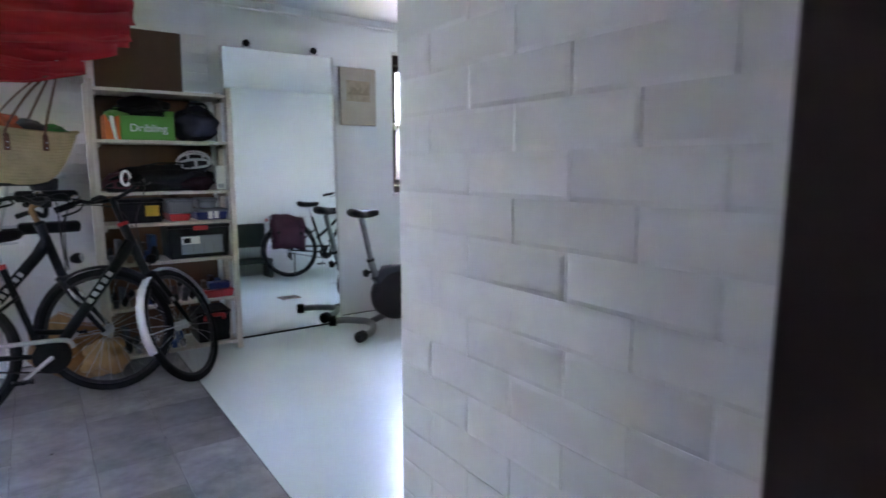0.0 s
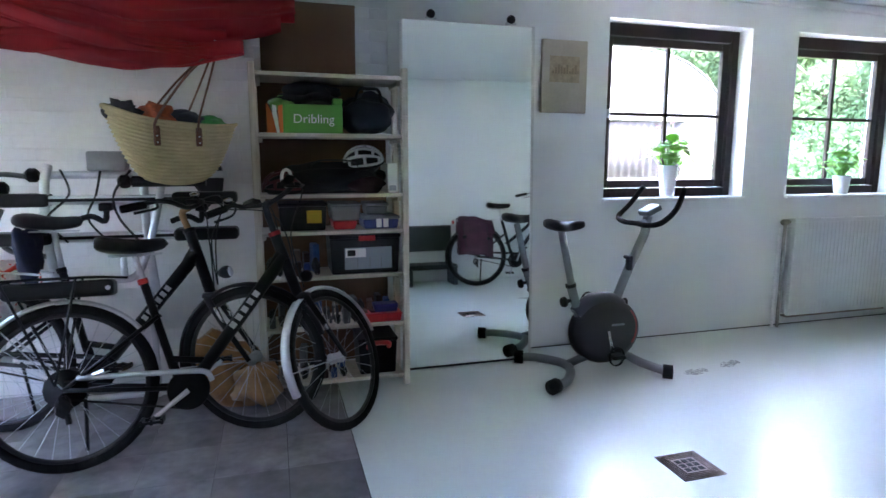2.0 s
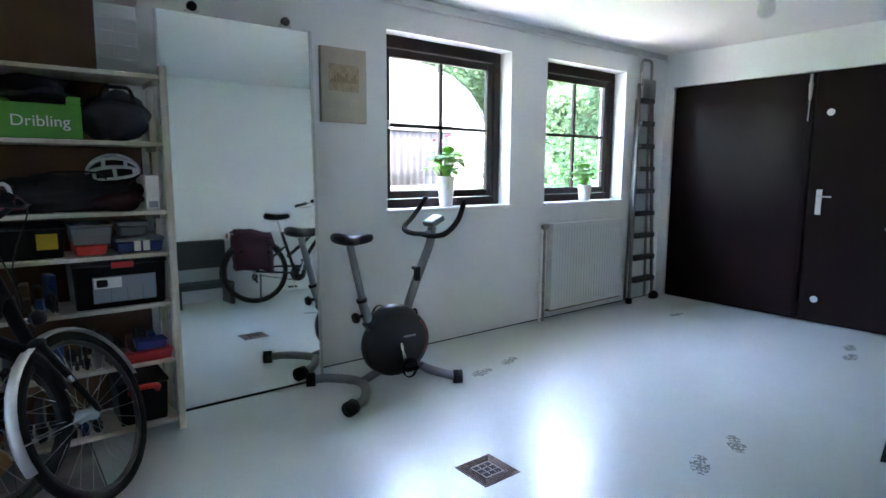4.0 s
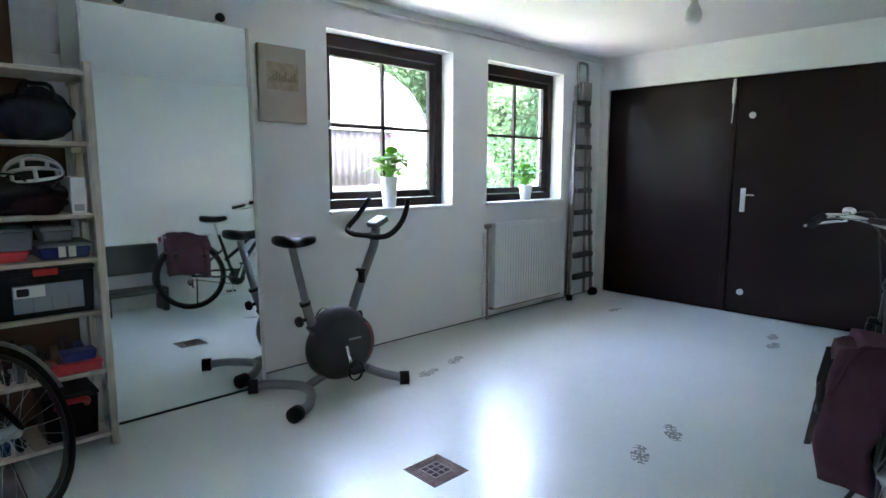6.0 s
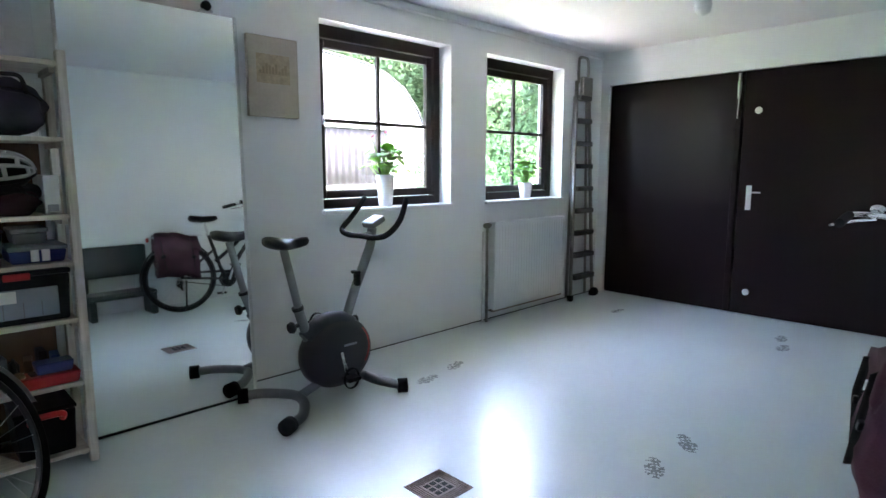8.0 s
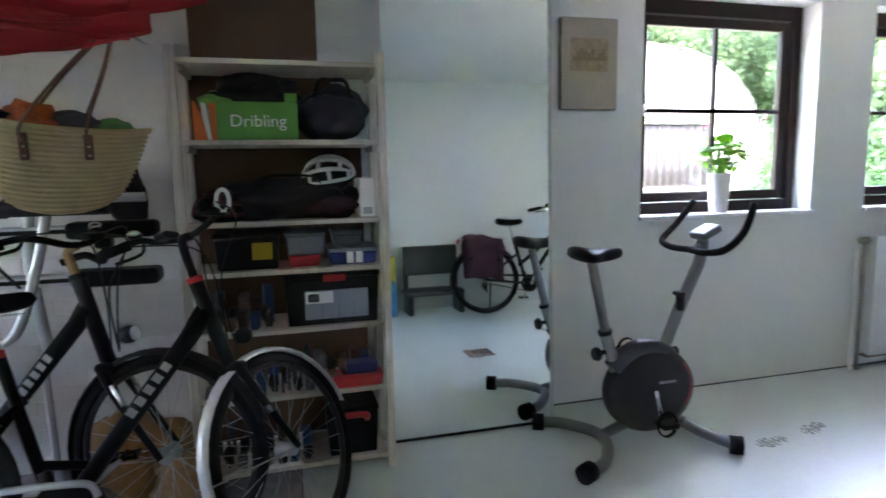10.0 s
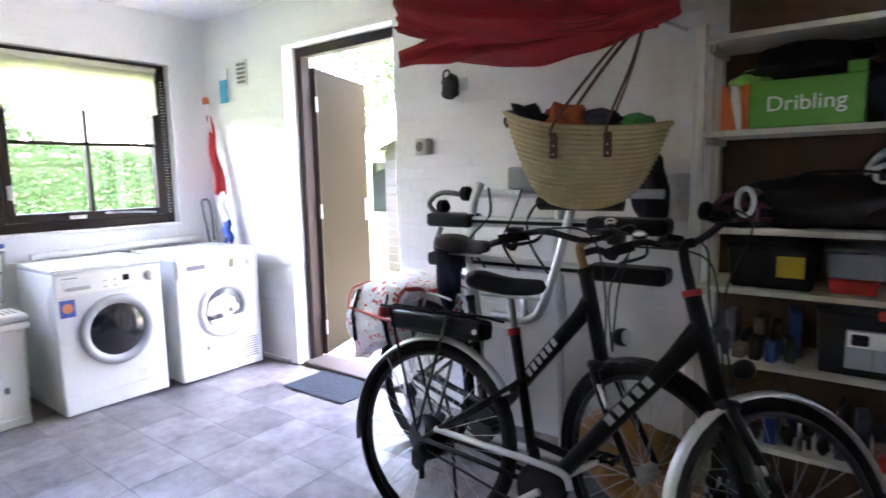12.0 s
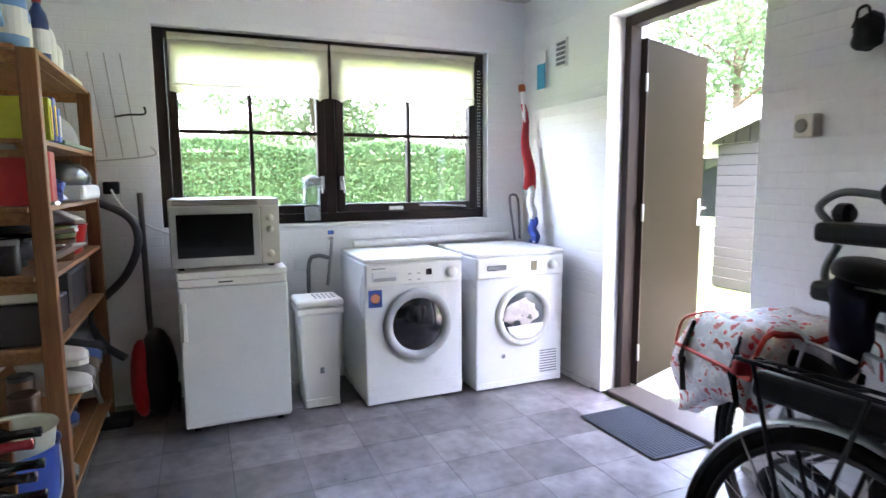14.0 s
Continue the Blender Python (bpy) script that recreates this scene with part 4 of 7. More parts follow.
for nm, c, sz, col, lab in (("dark_cloth", (3.02, -0.54, 1.50), (0.07, 0.05, 0.05), (0.015, 0.012, 0.02), "dark folded cloth in the basket"),
                            ("orange_cloth", (3.15, -0.49, 1.48), (0.07, 0.06, 0.05), (0.45, 0.09, 0.02), "orange patterned cloth in the basket"),
                            ("black_bag", (3.28, -0.43, 1.46), (0.09, 0.06, 0.045), (0.02, 0.018, 0.03), "dark printed bag in the basket"),
                            ("green_bag", (3.40, -0.38, 1.43), (0.08, 0.06, 0.05), (0.03, 0.22, 0.04), "green plastic bag in the basket")):
    tagged(smooth(part(nm, blob(c, sz, len(nm), 0.5, 3), mat(nm + "_fabric", col, 0.6, var=0.4, scale=30, bump=0.3))), lab, "bag")
soft_bag("dark_bag", (3.325, 0.0, 1.19), (0.075, 0.06, 0.15), 4, mat("dark_nylon", (0.02, 0.017, 0.025), 0.6, var=0.3, bump=0.3), "dark nylon bag hanging on the wall behind the basket", (0, 0, 1))

carry(built, 0.13, -0.06, 0.05)
RED = mat("red_cloth", (0.36, 0.012, 0.018), 0.75, var=0.2, scale=5, fine=250, bump=0.25)
rc = empty("red_canopy", pose(0, 0, 0), "folded red cloth canopy stretched under the ceiling along the wall", "canopy")


def red_fold(x0, x1, z0, z1, y0, y1, sag, tip, seed):
    """One pleat, drawn to a point at its far end."""
    def fn(u, v):
        w = min(1.0, (u + 0.02) ** 0.55 * 1.15) if tip else 1.0
        zc = z0 + (z1 - z0) * u - sag * math.sin(math.pi * u)
        hgt = (0.05 + 0.13 * w) * (v - 0.5)
        fold = 0.035 * math.sin(v * 9 + u * 5 + seed) * w
        return (x0 + (x1 - x0) * u, y0 + (y1 - y0) * u + fold + 0.02 * noise.noise(Vector((u * 6, v * 3, seed))), zc + hgt + 0.02 * noise.noise(Vector((u * 5, v * 4, seed + 9))))
    return sheet(30, 14, fn, 0.004)


for k, a in enumerate(((2.56, 3.95, 2.09, 2.13, -0.66, -0.56, 0.07, True), (2.53, 3.88, 1.99, 2.06, -0.62, -0.52, 0.10, True), (2.54, 3.45, 1.84, 1.93, -0.62, -0.52, -0.01, True),
                       (2.60, 3.98, 2.20, 2.23, -0.64, -0.52, 0.04, False), (2.85, 3.95, 2.07, 2.12, -0.60, -0.50, 0.03, False), (3.70, 2.75, 1.86, 1.93, -0.58, -0.50, 0.07, True), (2.58, 3.62, 2.04, 1.90, -0.68, -0.52, 0.06, True), (2.62, 3.97, 2.31, 2.33, -0.60, -0.50, 0.03, False))):
    smooth(part("pleat", red_fold(*a, k * 2.1), RED, rc))
part("cord", tube([(2.60, -0.62, 2.12), (2.10, -0.01, 2.30)], 0.004, 5), WHITE_PLASTIC, rc, "white cord to the wall")
for x in (2.75, 3.30, 3.85):
    part("cord", tube([(x, -0.58, 2.28), (x + 0.02, -0.50, H)], 0.004, 5), WHITE_PLASTIC, rc)

CREAM_PLASTIC = mat("cream_plastic", (0.62, 0.60, 0.50), 0.4, var=0.05, bump=0.03)
so = empty("wall_socket", pose(2.18, 0.0, 1.50), "cream plastic wall socket on the brick wall", "socket")
part("housing", box(-0.04, -0.05, -0.045, 0.04, 0.006, 0.045, 0.006, 2), CREAM_PLASTIC, so)
part("recess", lathe([(0.027, 0), (0.024, -0.002), (0.02, -0.004), (0.0, -0.004)], 18, pose(-0.005, -0.054, 0, -90, 0, 0), cap=False), mat("socket_dark", (0.2, 0.19, 0.16), 0.5), so)
soft_bag("black_pouch", (2.40, -0.06, 1.80), (0.05, 0.035, 0.065), 3, mat("black_fabric", (0.02, 0.02, 0.022), 0.7, bump=0.3), "small black pouch hanging on the wall", (0, 0, 1))
# ---- yellow bag behind the bicycles, shelf rack ----
built = set(bpy.data.objects)
for c, s_, col, sd in (((3.42, -0.42, 0.20), (0.20, 0.13, 0.20), (0.32, 0.16, 0.05), 11), ((3.58, -0.50, 0.11), (0.12, 0.10, 0.11), (0.40, 0.22, 0.09), 12)):
    tagged(smooth(part("plastic_bag", blob(c, s_, sd, 0.35, 3), mat("ochre_plastic", col, 0.35, var=0.35, scale=12, fine=40, bump=0.6, dist=0.01))), "crumpled ochre plastic bag on the floor", "bag")

# ---- shelf rack with its contents ----
SX0, SX1, SY0, SY1 = 3.615, 4.462, -0.45, -0.13
sh = empty("shelf_rack", pose(0, 0, 0), "whitewashed pine shelf rack, crammed with boxes and helmets", "shelf rack")
for x in (SX0, SX1 - 0.035):
    for y in (SY0, SY1 - 0.045):
        part("post", box(x, y, 0, x + 0.035, y + 0.045, 1.83, 0.003), PINE_Z, sh)
SZ = (0.07, 0.39, 0.68, 0.935, 1.14, 1.47, 1.785)
for z in SZ:
    part("board", box(SX0 + 0.036, SY0 + 0.004, z - 0.02, SX1 - 0.036, SY1 - 0.004, z, 0.002), PINE, sh)
    for x in (SX0 + 0.036, SX1 - 0.056):
        part("batten", box(x, SY0 + 0.05, z - 0.045, x + 0.02, SY1 - 0.05, z - 0.0205), PINE, sh)
part("back_panel", box(SX0 + 0.036, SY1 - 0.004, 1.475, SX1 - 0.20, SY1 + 0.004, 1.77), BROWN_BOARD, sh, "brown hardboard back panel")
part("back_panel", box(SX0 + 0.036, SY1 - 0.003, 0.08, SX1 - 0.07, SY1 + 0.005, 1.47), BROWN_BOARD, sh, "brown hardboard back panel")
tagged(part("hardboard_sheet", moved(box(3.68, -0.004, 0, 4.20, 0.004, 0.40), pose(0, -0.24, 1.787, 4, 0, 0)), BROWN_BOARD), "brown hardboard sheet standing on the rack", "board")


def tub(name, x0, x1, y0, y1, z, h, material, label, lid=None, flare=0.01, lid_h=0.02):
    e = empty(name, pose((x0 + x1) / 2, (y0 + y1) / 2, z), label, "storage box")
    w, d = (x1 - x0) / 2, (y1 - y0) / 2
    bm = box(-w + flare, -d + flare, 0.001, w - flare, d - flare, h, 0.008, 2)
    for v in bm.verts:
        k = v.co.z / h
        v.co.x *= 1 + flare / w * k
        v.co.y *= 1 + flare / d * k
    part("body", bm, material, e)
    if lid:
        part("lid", box(-w - 0.003, -d - 0.003, h + 0.001, w + 0.003, d + 0.003, h + lid_h, 0.006, 2), lid, e)
    return e


GREEN_CARD = mat("green_card", (0.10, 0.33, 0.05), 0.6, var=0.08, bump=0.08)
ORANGE_CARD = mat("orange_card", (0.75, 0.16, 0.03), 0.6, var=0.08, bump=0.08)
WHITE_CARD = mat("white_card", (0.8, 0.8, 0.78), 0.6, var=0.04, bump=0.05)
NAVY = mat("navy_nylon", (0.014, 0.015, 0.03), 0.7, var=0.3, scale=15, bump=0.4)
DARK_CLOTH = mat("charcoal_cloth", (0.011, 0.0105, 0.012), 0.85, var=0.4, scale=18, bump=0.4)
MAROON = mat("maroon_cloth", (0.030, 0.006, 0.011), 0.85, var=0.3, scale=18, bump=0.4)
GREY_PL = mat("grey_box_plastic", (0.16, 0.17, 0.19), 0.45, var=0.08, bump=0.05)
BLUE_PL = mat("blue_box_plastic", (0.02, 0.03, 0.16), 0.4, var=0.1, bump=0.05)
CLEAR_PL = mat("clear_lid_plastic", (0.28, 0.32, 0.36), 0.2, var=0.06, bump=0.02, coat=0.4)
YELLOW = mat("yellow_plastic", (0.62, 0.42, 0.02), 0.5, var=0.05, bump=0.03)
cb = empty("fruit_crate", pose(3.70, -0.43, 1.472), "green and orange cardboard fruit crate on the upper shelf", "crate")
part("body", box(0.085, 0, 0, 0.40, 0.24, 0.15, 0.003), GREEN_CARD, cb)
part("orange_panel", slab([(0.0, 0), (0.05, 0), (0.03, 0.10), (0.005, 0.15), (0.0, 0.15)], 0.24), ORANGE_CARD, cb, "orange printed end of the crate")
part("white_stripe", slab([(0.051, 0), (0.065, 0), (0.050, 0.14), (0.031, 0.145), (0.031, 0.10)], 0.24), WHITE_CARD, cb)
part("orange_stripe", slab([(0.066, 0), (0.084, 0), (0.084, 0.145), (0.06, 0.14)], 0.24), ORANGE_CARD, cb)
part("raised_end", box(0.35, 0.001, 0.151, 0.40, 0.24, 0.185, 0.002), GREEN_CARD, cb)
txt = bpy.data.curves.new("crate_text", "FONT")
txt.body, txt.size, txt.extrude, txt.align_x, txt.align_y = "Dribling", 0.068, 0.0015, "CENTER", "CENTER"
tob = new("lettering", txt)
tob.matrix_world = pose(3.945, -0.4325, 1.545, 90, 0, 0)
dg = bpy.context.evaluated_depsgraph_get()
tme = bpy.data.meshes.new_from_object(tob.evaluated_get(dg))
bpy.data.objects.remove(tob)
tme.materials.clear()
tme.materials.append(WHITE_CARD)
lt = new("lettering", tme)
lt.parent = cb
lt.matrix_basis = pose(0.245, -0.002, 0.072, 90, 0, 0)
tagged(lt, "white printed word on the crate")
tagged(smooth(part("folded_cloth", blob((3.94, -0.30, 1.672), (0.18, 0.10, 0.068), 21, 0.4, 4), DARK_CLOTH)), "dark grey cloth piled in the crate", "cloth")
tagged(smooth(part("green_plastic", blob((3.78, -0.35, 1.63), (0.06, 0.06, 0.03), 22, 0.4, 3), mat("pale_green_film", (0.16, 0.4, 0.08), 0.4, bump=0.2))), "pale green plastic bag on the crate", "bag")
soft_bag("sports_bag", (4.245, -0.31, 1.585), (0.15, 0.13, 0.118), 23, NAVY, "navy nylon sports bag on the upper shelf")
part_box = thing("carton", box(4.27, -0.24, 1.60 - 0.128, 4.38, -0.15, 1.72, 0.003), WHITE_CARD, "pale cardboard carton behind the sports bag", "carton")


def helmet(m, shell, inner, label):
    """A vented shell in ribs and cross bars over a dark liner, with rim and chin strap."""
    e = empty("bicycle_helmet", m, label, "helmet", "helmets on the shelf")
    smooth(part("liner", blob((0, 0, 0.035), (0.122, 0.088, 0.085), 1, 0.02, 3), inner, e))
    bm = bmesh.new()
    n_a, n_b = 40, 33
    g_ = {}
    for i in range(n_a + 1):
        for j in range(n_b + 1):
            a, c = math.pi * (0.04 + 0.92 * i / n_a), math.radians(-92 + 184 * j / n_b)
            taper = 1 - 0.22 * (1 - i / n_a)
            g_[i, j] = bm.verts.new((-0.142 * math.cos(a), 0.105 * math.sin(a) * math.sin(c) * taper, 0.022 + 0.122 * math.sin(a) * max(0.0, math.cos(c)) ** 0.9 + 0.012 * i / n_a))
    for i in range(n_a):
        for j in range(n_b):
            off = 5 if (j // 6) % 2 else 0
            if j % 6 > 1 and 3 <= i <= 36 and (i + off) % 11 > 1:
                continue
            bm.faces.new((g_[i, j], g_[i + 1, j], g_[i + 1, j + 1], g_[i, j + 1]))
    bmesh.ops.delete(bm, geom=[v for v in bm.verts if not v.link_faces], context="VERTS")
    bm.normal_update()
    bmesh.ops.solidify(bm, geom=list(bm.faces), thickness=0.011)
    smooth(part("shell", bm, shell, e))
    smooth(part("rim", tube([(0.128 * math.cos(a), 0.092 * math.sin(a), 0.024) for a in [2 * math.pi * k / 30 for k in range(30)]], 0.013, 8, closed=True), inner, e))
    part("chin_strap", tube(curve_points([(0.05, -0.08, 0.03), (0.03, -0.09, 0.0), (0.0, -0.10, 0.004), (-0.05, -0.08, 0.03)], 5), 0.006, 6, flat=0.3), STRAP, e)
    return e


helmet(pose(4.225, -0.345, 1.288, 22, -6, -20) @ Matrix.Scale(0.86, 4), mat("white_shell", (0.55, 0.56, 0.58), 0.25, bump=0.02, coat=0.3), BLACK_PLASTIC, "white bicycle helmet with open vents on a dark bag")
helmet(pose(3.775, -0.34, 1.150, 14, 0, 15) @ Matrix.Scale(0.86, 4), mat("dark_red_shell", (0.09, 0.012, 0.02), 0.35, bump=0.02), BLACK_PLASTIC, "dark red bicycle helmet on the shelf")
tagged(smooth(part("white_strap", tube([(3.79 + 0.025 * math.cos(a), -0.44, 1.23 + 0.045 * math.sin(a)) for a in [2 * math.pi * k / 20 for k in range(20)]], 0.009, 8, closed=True), WHITE_PLASTIC)), "white oval ring hanging from the helmet", "ring")
soft_bag("dark_bag", (4.05, -0.31, 1.222), (0.285, 0.125, 0.092), 31, DARK_CLOTH, "dark cloth bag lying along the shelf")
soft_bag("maroon_bag", (4.22, -0.36, 1.20), (0.12, 0.08, 0.06), 33, MAROON, "maroon edged bag under the white helmet")
cx = thing("white_carton", box(4.345, -0.42, 1.142, 4.405, -0.20, 1.31, 0.003), WHITE_CARD, "tall white carton at the end of the shelf", "carton")
part("print", box(4.355, -0.4225, 1.155, 4.395, -0.4205, 1.185), mat("grey_print", (0.35, 0.36, 0.4), 0.6), cx)
t1 = tub("black_toolbox", 3.74, 4.00, -0.43, -0.18, 0.937, 0.135, BLACK_PLASTIC, "black plastic tool case with a yellow label", BLACK_PLASTIC)
part("yellow_label", box(0.02, -0.130, 0.045, 0.10, -0.127, 0.115), YELLOW, t1, "yellow square label")
tub("red_box", 4.03, 4.17, -0.42, -0.2, 0.937, 0.05, RED_PLASTIC, "low red plastic box")
tub("grey_box", 4.02, 4.19, -0.43, -0.2, 0.989, 0.085, GREY_PL, "grey plastic box stacked on a red one", GREY_PL, lid_h=0.012)
t2 = tub("blue_box", 4.20, 4.41, -0.43, -0.2, 0.937, 0.055, BLUE_PL, "dark blue flat box with white clips", GREY_PL)
for x in (-0.03, 0.01):
    part("clip", box(x, -0.121, 0.01, x + 0.03, -0.116, 0.06, 0.002), WHITE_PLASTIC, t2)
tub("small_grey_box", 4.22, 4.35, -0.40, -0.22, 1.016, 0.05, GREY_PL, "small grey box on the blue box", GREY_PL)
t3 = tub("organiser_case", 4.01, 4.41, -0.44, -0.16, 0.682, 0.205, BLACK_PLASTIC, "black tool organiser with a clear lid and red latch", BLACK_PLASTIC, lid_h=0.022)
part("latch", box(-0.04, -0.152, 0.192, 0.055, -0.142, 0.222, 0.004), RED_PLASTIC, t3, "red latch")
part("clear_window", box(-0.12, -0.1445, 0.03, 0.15, -0.1395, 0.155, 0.003), CLEAR_PL, t3, "clear window with compartments")
part("sticker", box(-0.115, -0.1475, 0.10, 0.0, -0.1450, 0.15), WHITE_CARD, t3, "white product label")
part("sticker_print", box(-0.105, -0.1495, 0.108, -0.06, -0.1478, 0.142, 0.004), BLACK_PLASTIC, t3)
for x in (-0.05, 0.02, 0.085):
    part("divider", box(x, -0.1475, 0.032, x + 0.004, -0.1450, 0.098), GREY_PL, t3)
rng = random.Random(4)
CLUTTER = [("grey_clamp", (0.07, 0.07, 0.08), "grey metal clamp among tools on the shelf"), ("tool_roll", (0.02, 0.018, 0.018), "dark rolled tool pouch on the shelf"),
           ("blue_tin", (0.03, 0.07, 0.22), "blue printed tin on the shelf"), ("black_pouch", (0.012, 0.012, 0.014), "black pouch on the crowded shelf"),
           ("cardboard_pack", (0.18, 0.12, 0.08), "brown cardboard pack on the shelf"), ("black_pouch", (0.012, 0.012, 0.014), "black pouch on the crowded shelf"),
           ("grey_pack", (0.12, 0.12, 0.14), "small grey pack on the shelf"), ("brown_case", (0.06, 0.03, 0.02), "brown case on the crowded shelf")]
CLUTTER_MATS = {nm: mat(nm + "_surface", col, 0.55, var=0.3, scale=25, bump=0.15) for nm, col, _ in CLUTTER}
for shelf, x_from, x_to, count in ((0.391, 3.66, 4.38, 14), (0.681, 3.66, 3.96, 6), (0.071, 3.66, 4.10, 8)):
    step = (x_to - x_from) / count
    for k in range(count):
        nm, _, lab = CLUTTER[(k * 3 + count) % len(CLUTTER)]
        w, h = step * rng.uniform(0.62, 0.78), rng.uniform(0.07, 0.17)
        for row, (d0, d1, lift) in enumerate(((-0.43, -0.345, 0.62), (-0.335, -0.20, 1.0))):
            nm, _, lab = CLUTTER[(k * 3 + count + row * 5) % len(CLUTTER)]
            d, hh = (d1 - d0) * 0.72, h * lift
            soft = nm in ("tool_roll", "black_pouch")
            bm = blob((0, 0, hh / 2), (w * 0.56, d * 0.5, hh / 2), k + row, 0.22, 3) if soft else box(-w / 2, -d / 2, 0, w / 2, d / 2, hh, 0.006, 2)
            if nm == "grey_clamp":
                bm = box(-w / 2, -d / 2, 0, -w / 6, d / 2, hh, 0.004, 2)
                box(-w / 6, -d / 6, hh * 0.7, w / 2, d / 6, hh * 0.95, 0.004, 2, bm)
                rod((w / 3, 0, 0.002), (w / 3, 0, hh * 0.7), 0.008, 8, bm)
            tagged(part(nm, moved(bm, pose(x_from + step * (k + 0.5), (d0 + d1) / 2, shelf, 0, 0, rng.uniform(-9, 9))), CLUTTER_MATS[nm]), lab, "tool pack")
tub("red_tray", 4.19, 4.42, -0.455, -0.335, 0.391, 0.055, RED_PLASTIC, "flat red plastic tray on the lower shelf")
tub("blue_case", 4.25, 4.40, -0.445, -0.345, 0.447, 0.05, BLUE_PL, "blue case on the red tray")
t5 = tub("drill_case", 4.16, 4.39, -0.43, -0.17, 0.072, 0.20, BLACK_PLASTIC, "black drill case with a red handle on the bottom shelf", BLACK_PLASTIC)
part("case_handle", tube(curve_points([(-0.06, -0.14, 0.17), (-0.05, -0.165, 0.20), (0.05, -0.165, 0.20), (0.06, -0.14, 0.17)], 4), 0.014, 8), RED_PLASTIC, t5, "red handle")

carry(built, 0.09, 0.03)

# ---- mirror panel leaning on the wall ----
MIRROR = bpy.data.materials.new("mirror_glass")
MIRROR.use_nodes = True
b = MIRROR.node_tree.nodes["Principled BSDF"]
b.inputs["Base Color"].default_value, b.inputs["Metallic"].default_value, b.inputs["Roughness"].default_value = (0.86, 0.92, 0.92, 1), 1.0, 0.02
LEAN_M = pose(4.572, -0.19, 0.0, -1.5, 0, -0.3)
mi = empty("wardrobe_mirror", LEAN_M, "tall frameless mirror door leaning against the white wall", "mirror")
MW, MH = 0.858, 2.165
part("panel", box(0, 0.0, 0.008, MW, 0.022, MH, 0.002), WHITE_PAINT, mi)
part("glass", box(0.012, -0.005, 0.014, MW - 0.008, -0.001, MH - 0.006), MIRROR, mi, "silvered mirror glass")
part("edge_trim", box(MW - 0.007, -0.012, 0.008, MW + 0.012, 0.022, MH, 0.003), mat("white_trim", (0.62, 0.64, 0.63), 0.4), mi, "white edge trim")
part("bottom_rail", box(0.0, -0.012, 0.0, MW, 0.02, 0.012, 0.002), BLACK_PLASTIC, mi, "dark bottom rail")
for x in (0.188, 0.708):
    part("roller_bracket", box(x - 0.035, -0.01, MH, x + 0.035, 0.012, MH + 0.015, 0.003), STEEL, mi)
    smooth(part("roller", lathe([(0.012, -0.014), (0.026, -0.01), (0.026, 0.01), (0.012, 0.014)], 18, pose(x, -0.004, MH + 0.033, 90, 0, 0)), BLACK_PLASTIC, mi, "black sliding roller"))

# ---- picture ----
pc = empty("picture", pose(5.555, 0, 1.648), "pale wooden panel with a small sepia town print", "picture")
part("board", box(0, -0.03, 0, 0.335, -0.001, 0.475, 0.004), mat("pale_panel", (0.46, 0.41, 0.33), 0.6, var=0.1, scale=7, bump=0.1), pc)
part("print", box(0.055, -0.0325, 0.20, 0.275, -0.0305, 0.37), mat("sepia_print", (0.38, 0.30, 0.20), 0.6, var=0.35, scale=25, bump=0.0), pc, "small sepia print of a skyline")
bm = bmesh.new()
for k in range(9):
    x = 0.07 + 0.021 * k
    box(x, -0.0345, 0.255, x + 0.016, -0.0330, 0.275 + 0.02 * ((k * 7) % 3) + (0.03 if k == 3 else 0), bm=bm)
part("skyline", bm, mat("print_ink", (0.27, 0.205, 0.13), 0.7, bump=0), pc)

# ---- exercise bike ----
EB_GREY = mat("silver_grey_lacquer", (0.20, 0.21, 0.22), 0.33, 0.55, var=0.08, bump=0.03)
EB_BLACK = mat("dark_housing", (0.009, 0.007, 0.010), 0.36, var=0.15, scale=5, bump=0.05)
eb = empty("exercise_bike", pose(5.75, -0.52, 0), "silver and black upright exercise bike on the painted floor", "exercise bike")
bm = tube(curve_points([(-0.42, 0.24, 0.045), (-0.34, 0.20, 0.05), (-0.24, 0.07, 0.055), (-0.22, -0.02, 0.055), (-0.25, -0.12, 0.052), (-0.34, -0.24, 0.047), (-0.44, -0.28, 0.045)], 5), 0.028, 12)
rear = smooth(part("rear_foot", bm, EB_GREY, eb))
bm = tube(curve_points([(0.30, 0.24, 0.045), (0.26, 0.10, 0.055), (0.25, 0.0, 0.058), (0.27, -0.12, 0.053), (0.33, -0.25, 0.045)], 5), 0.028, 12)
front = smooth(part("front_foot", bm, EB_GREY, eb))
for p_, own in (((-0.43, 0.245, 0.045), rear), ((-0.445, -0.283, 0.045), rear), ((0.305, 0.25, 0.045), front), ((0.335, -0.26, 0.045), front)):
    d_ = Vector((p_[0], p_[1], 0)).normalized()
    smooth(part("foot_cap", rod((p_[0] - d_.x * 0.03, p_[1] - d_.y * 0.02, 0.045), (p_[0] + d_.x * 0.03, p_[1] + d_.y * 0.03, 0.045), 0.043, 14), RUBBER, own, "black rubber end cap"))
smooth(part("base_beam", tube(curve_points([(-0.22, -0.02, 0.065), (0.0, 0, 0.11), (0.25, 0, 0.065)], 5), 0.026, 10), EB_GREY, eb))
bm = lathe([(0.0, -0.062), (0.15, -0.062), (0.195, -0.045), (0.205, -0.02), (0.205, 0.02), (0.195, 0.045), (0.15, 0.062), (0.0, 0.062)], 40, cap=False)
moved(bm, pose(0.04, 0, 0.262, 90, 0, 0) @ Matrix.Diagonal((1.16, 1.03, 1.0, 1)))
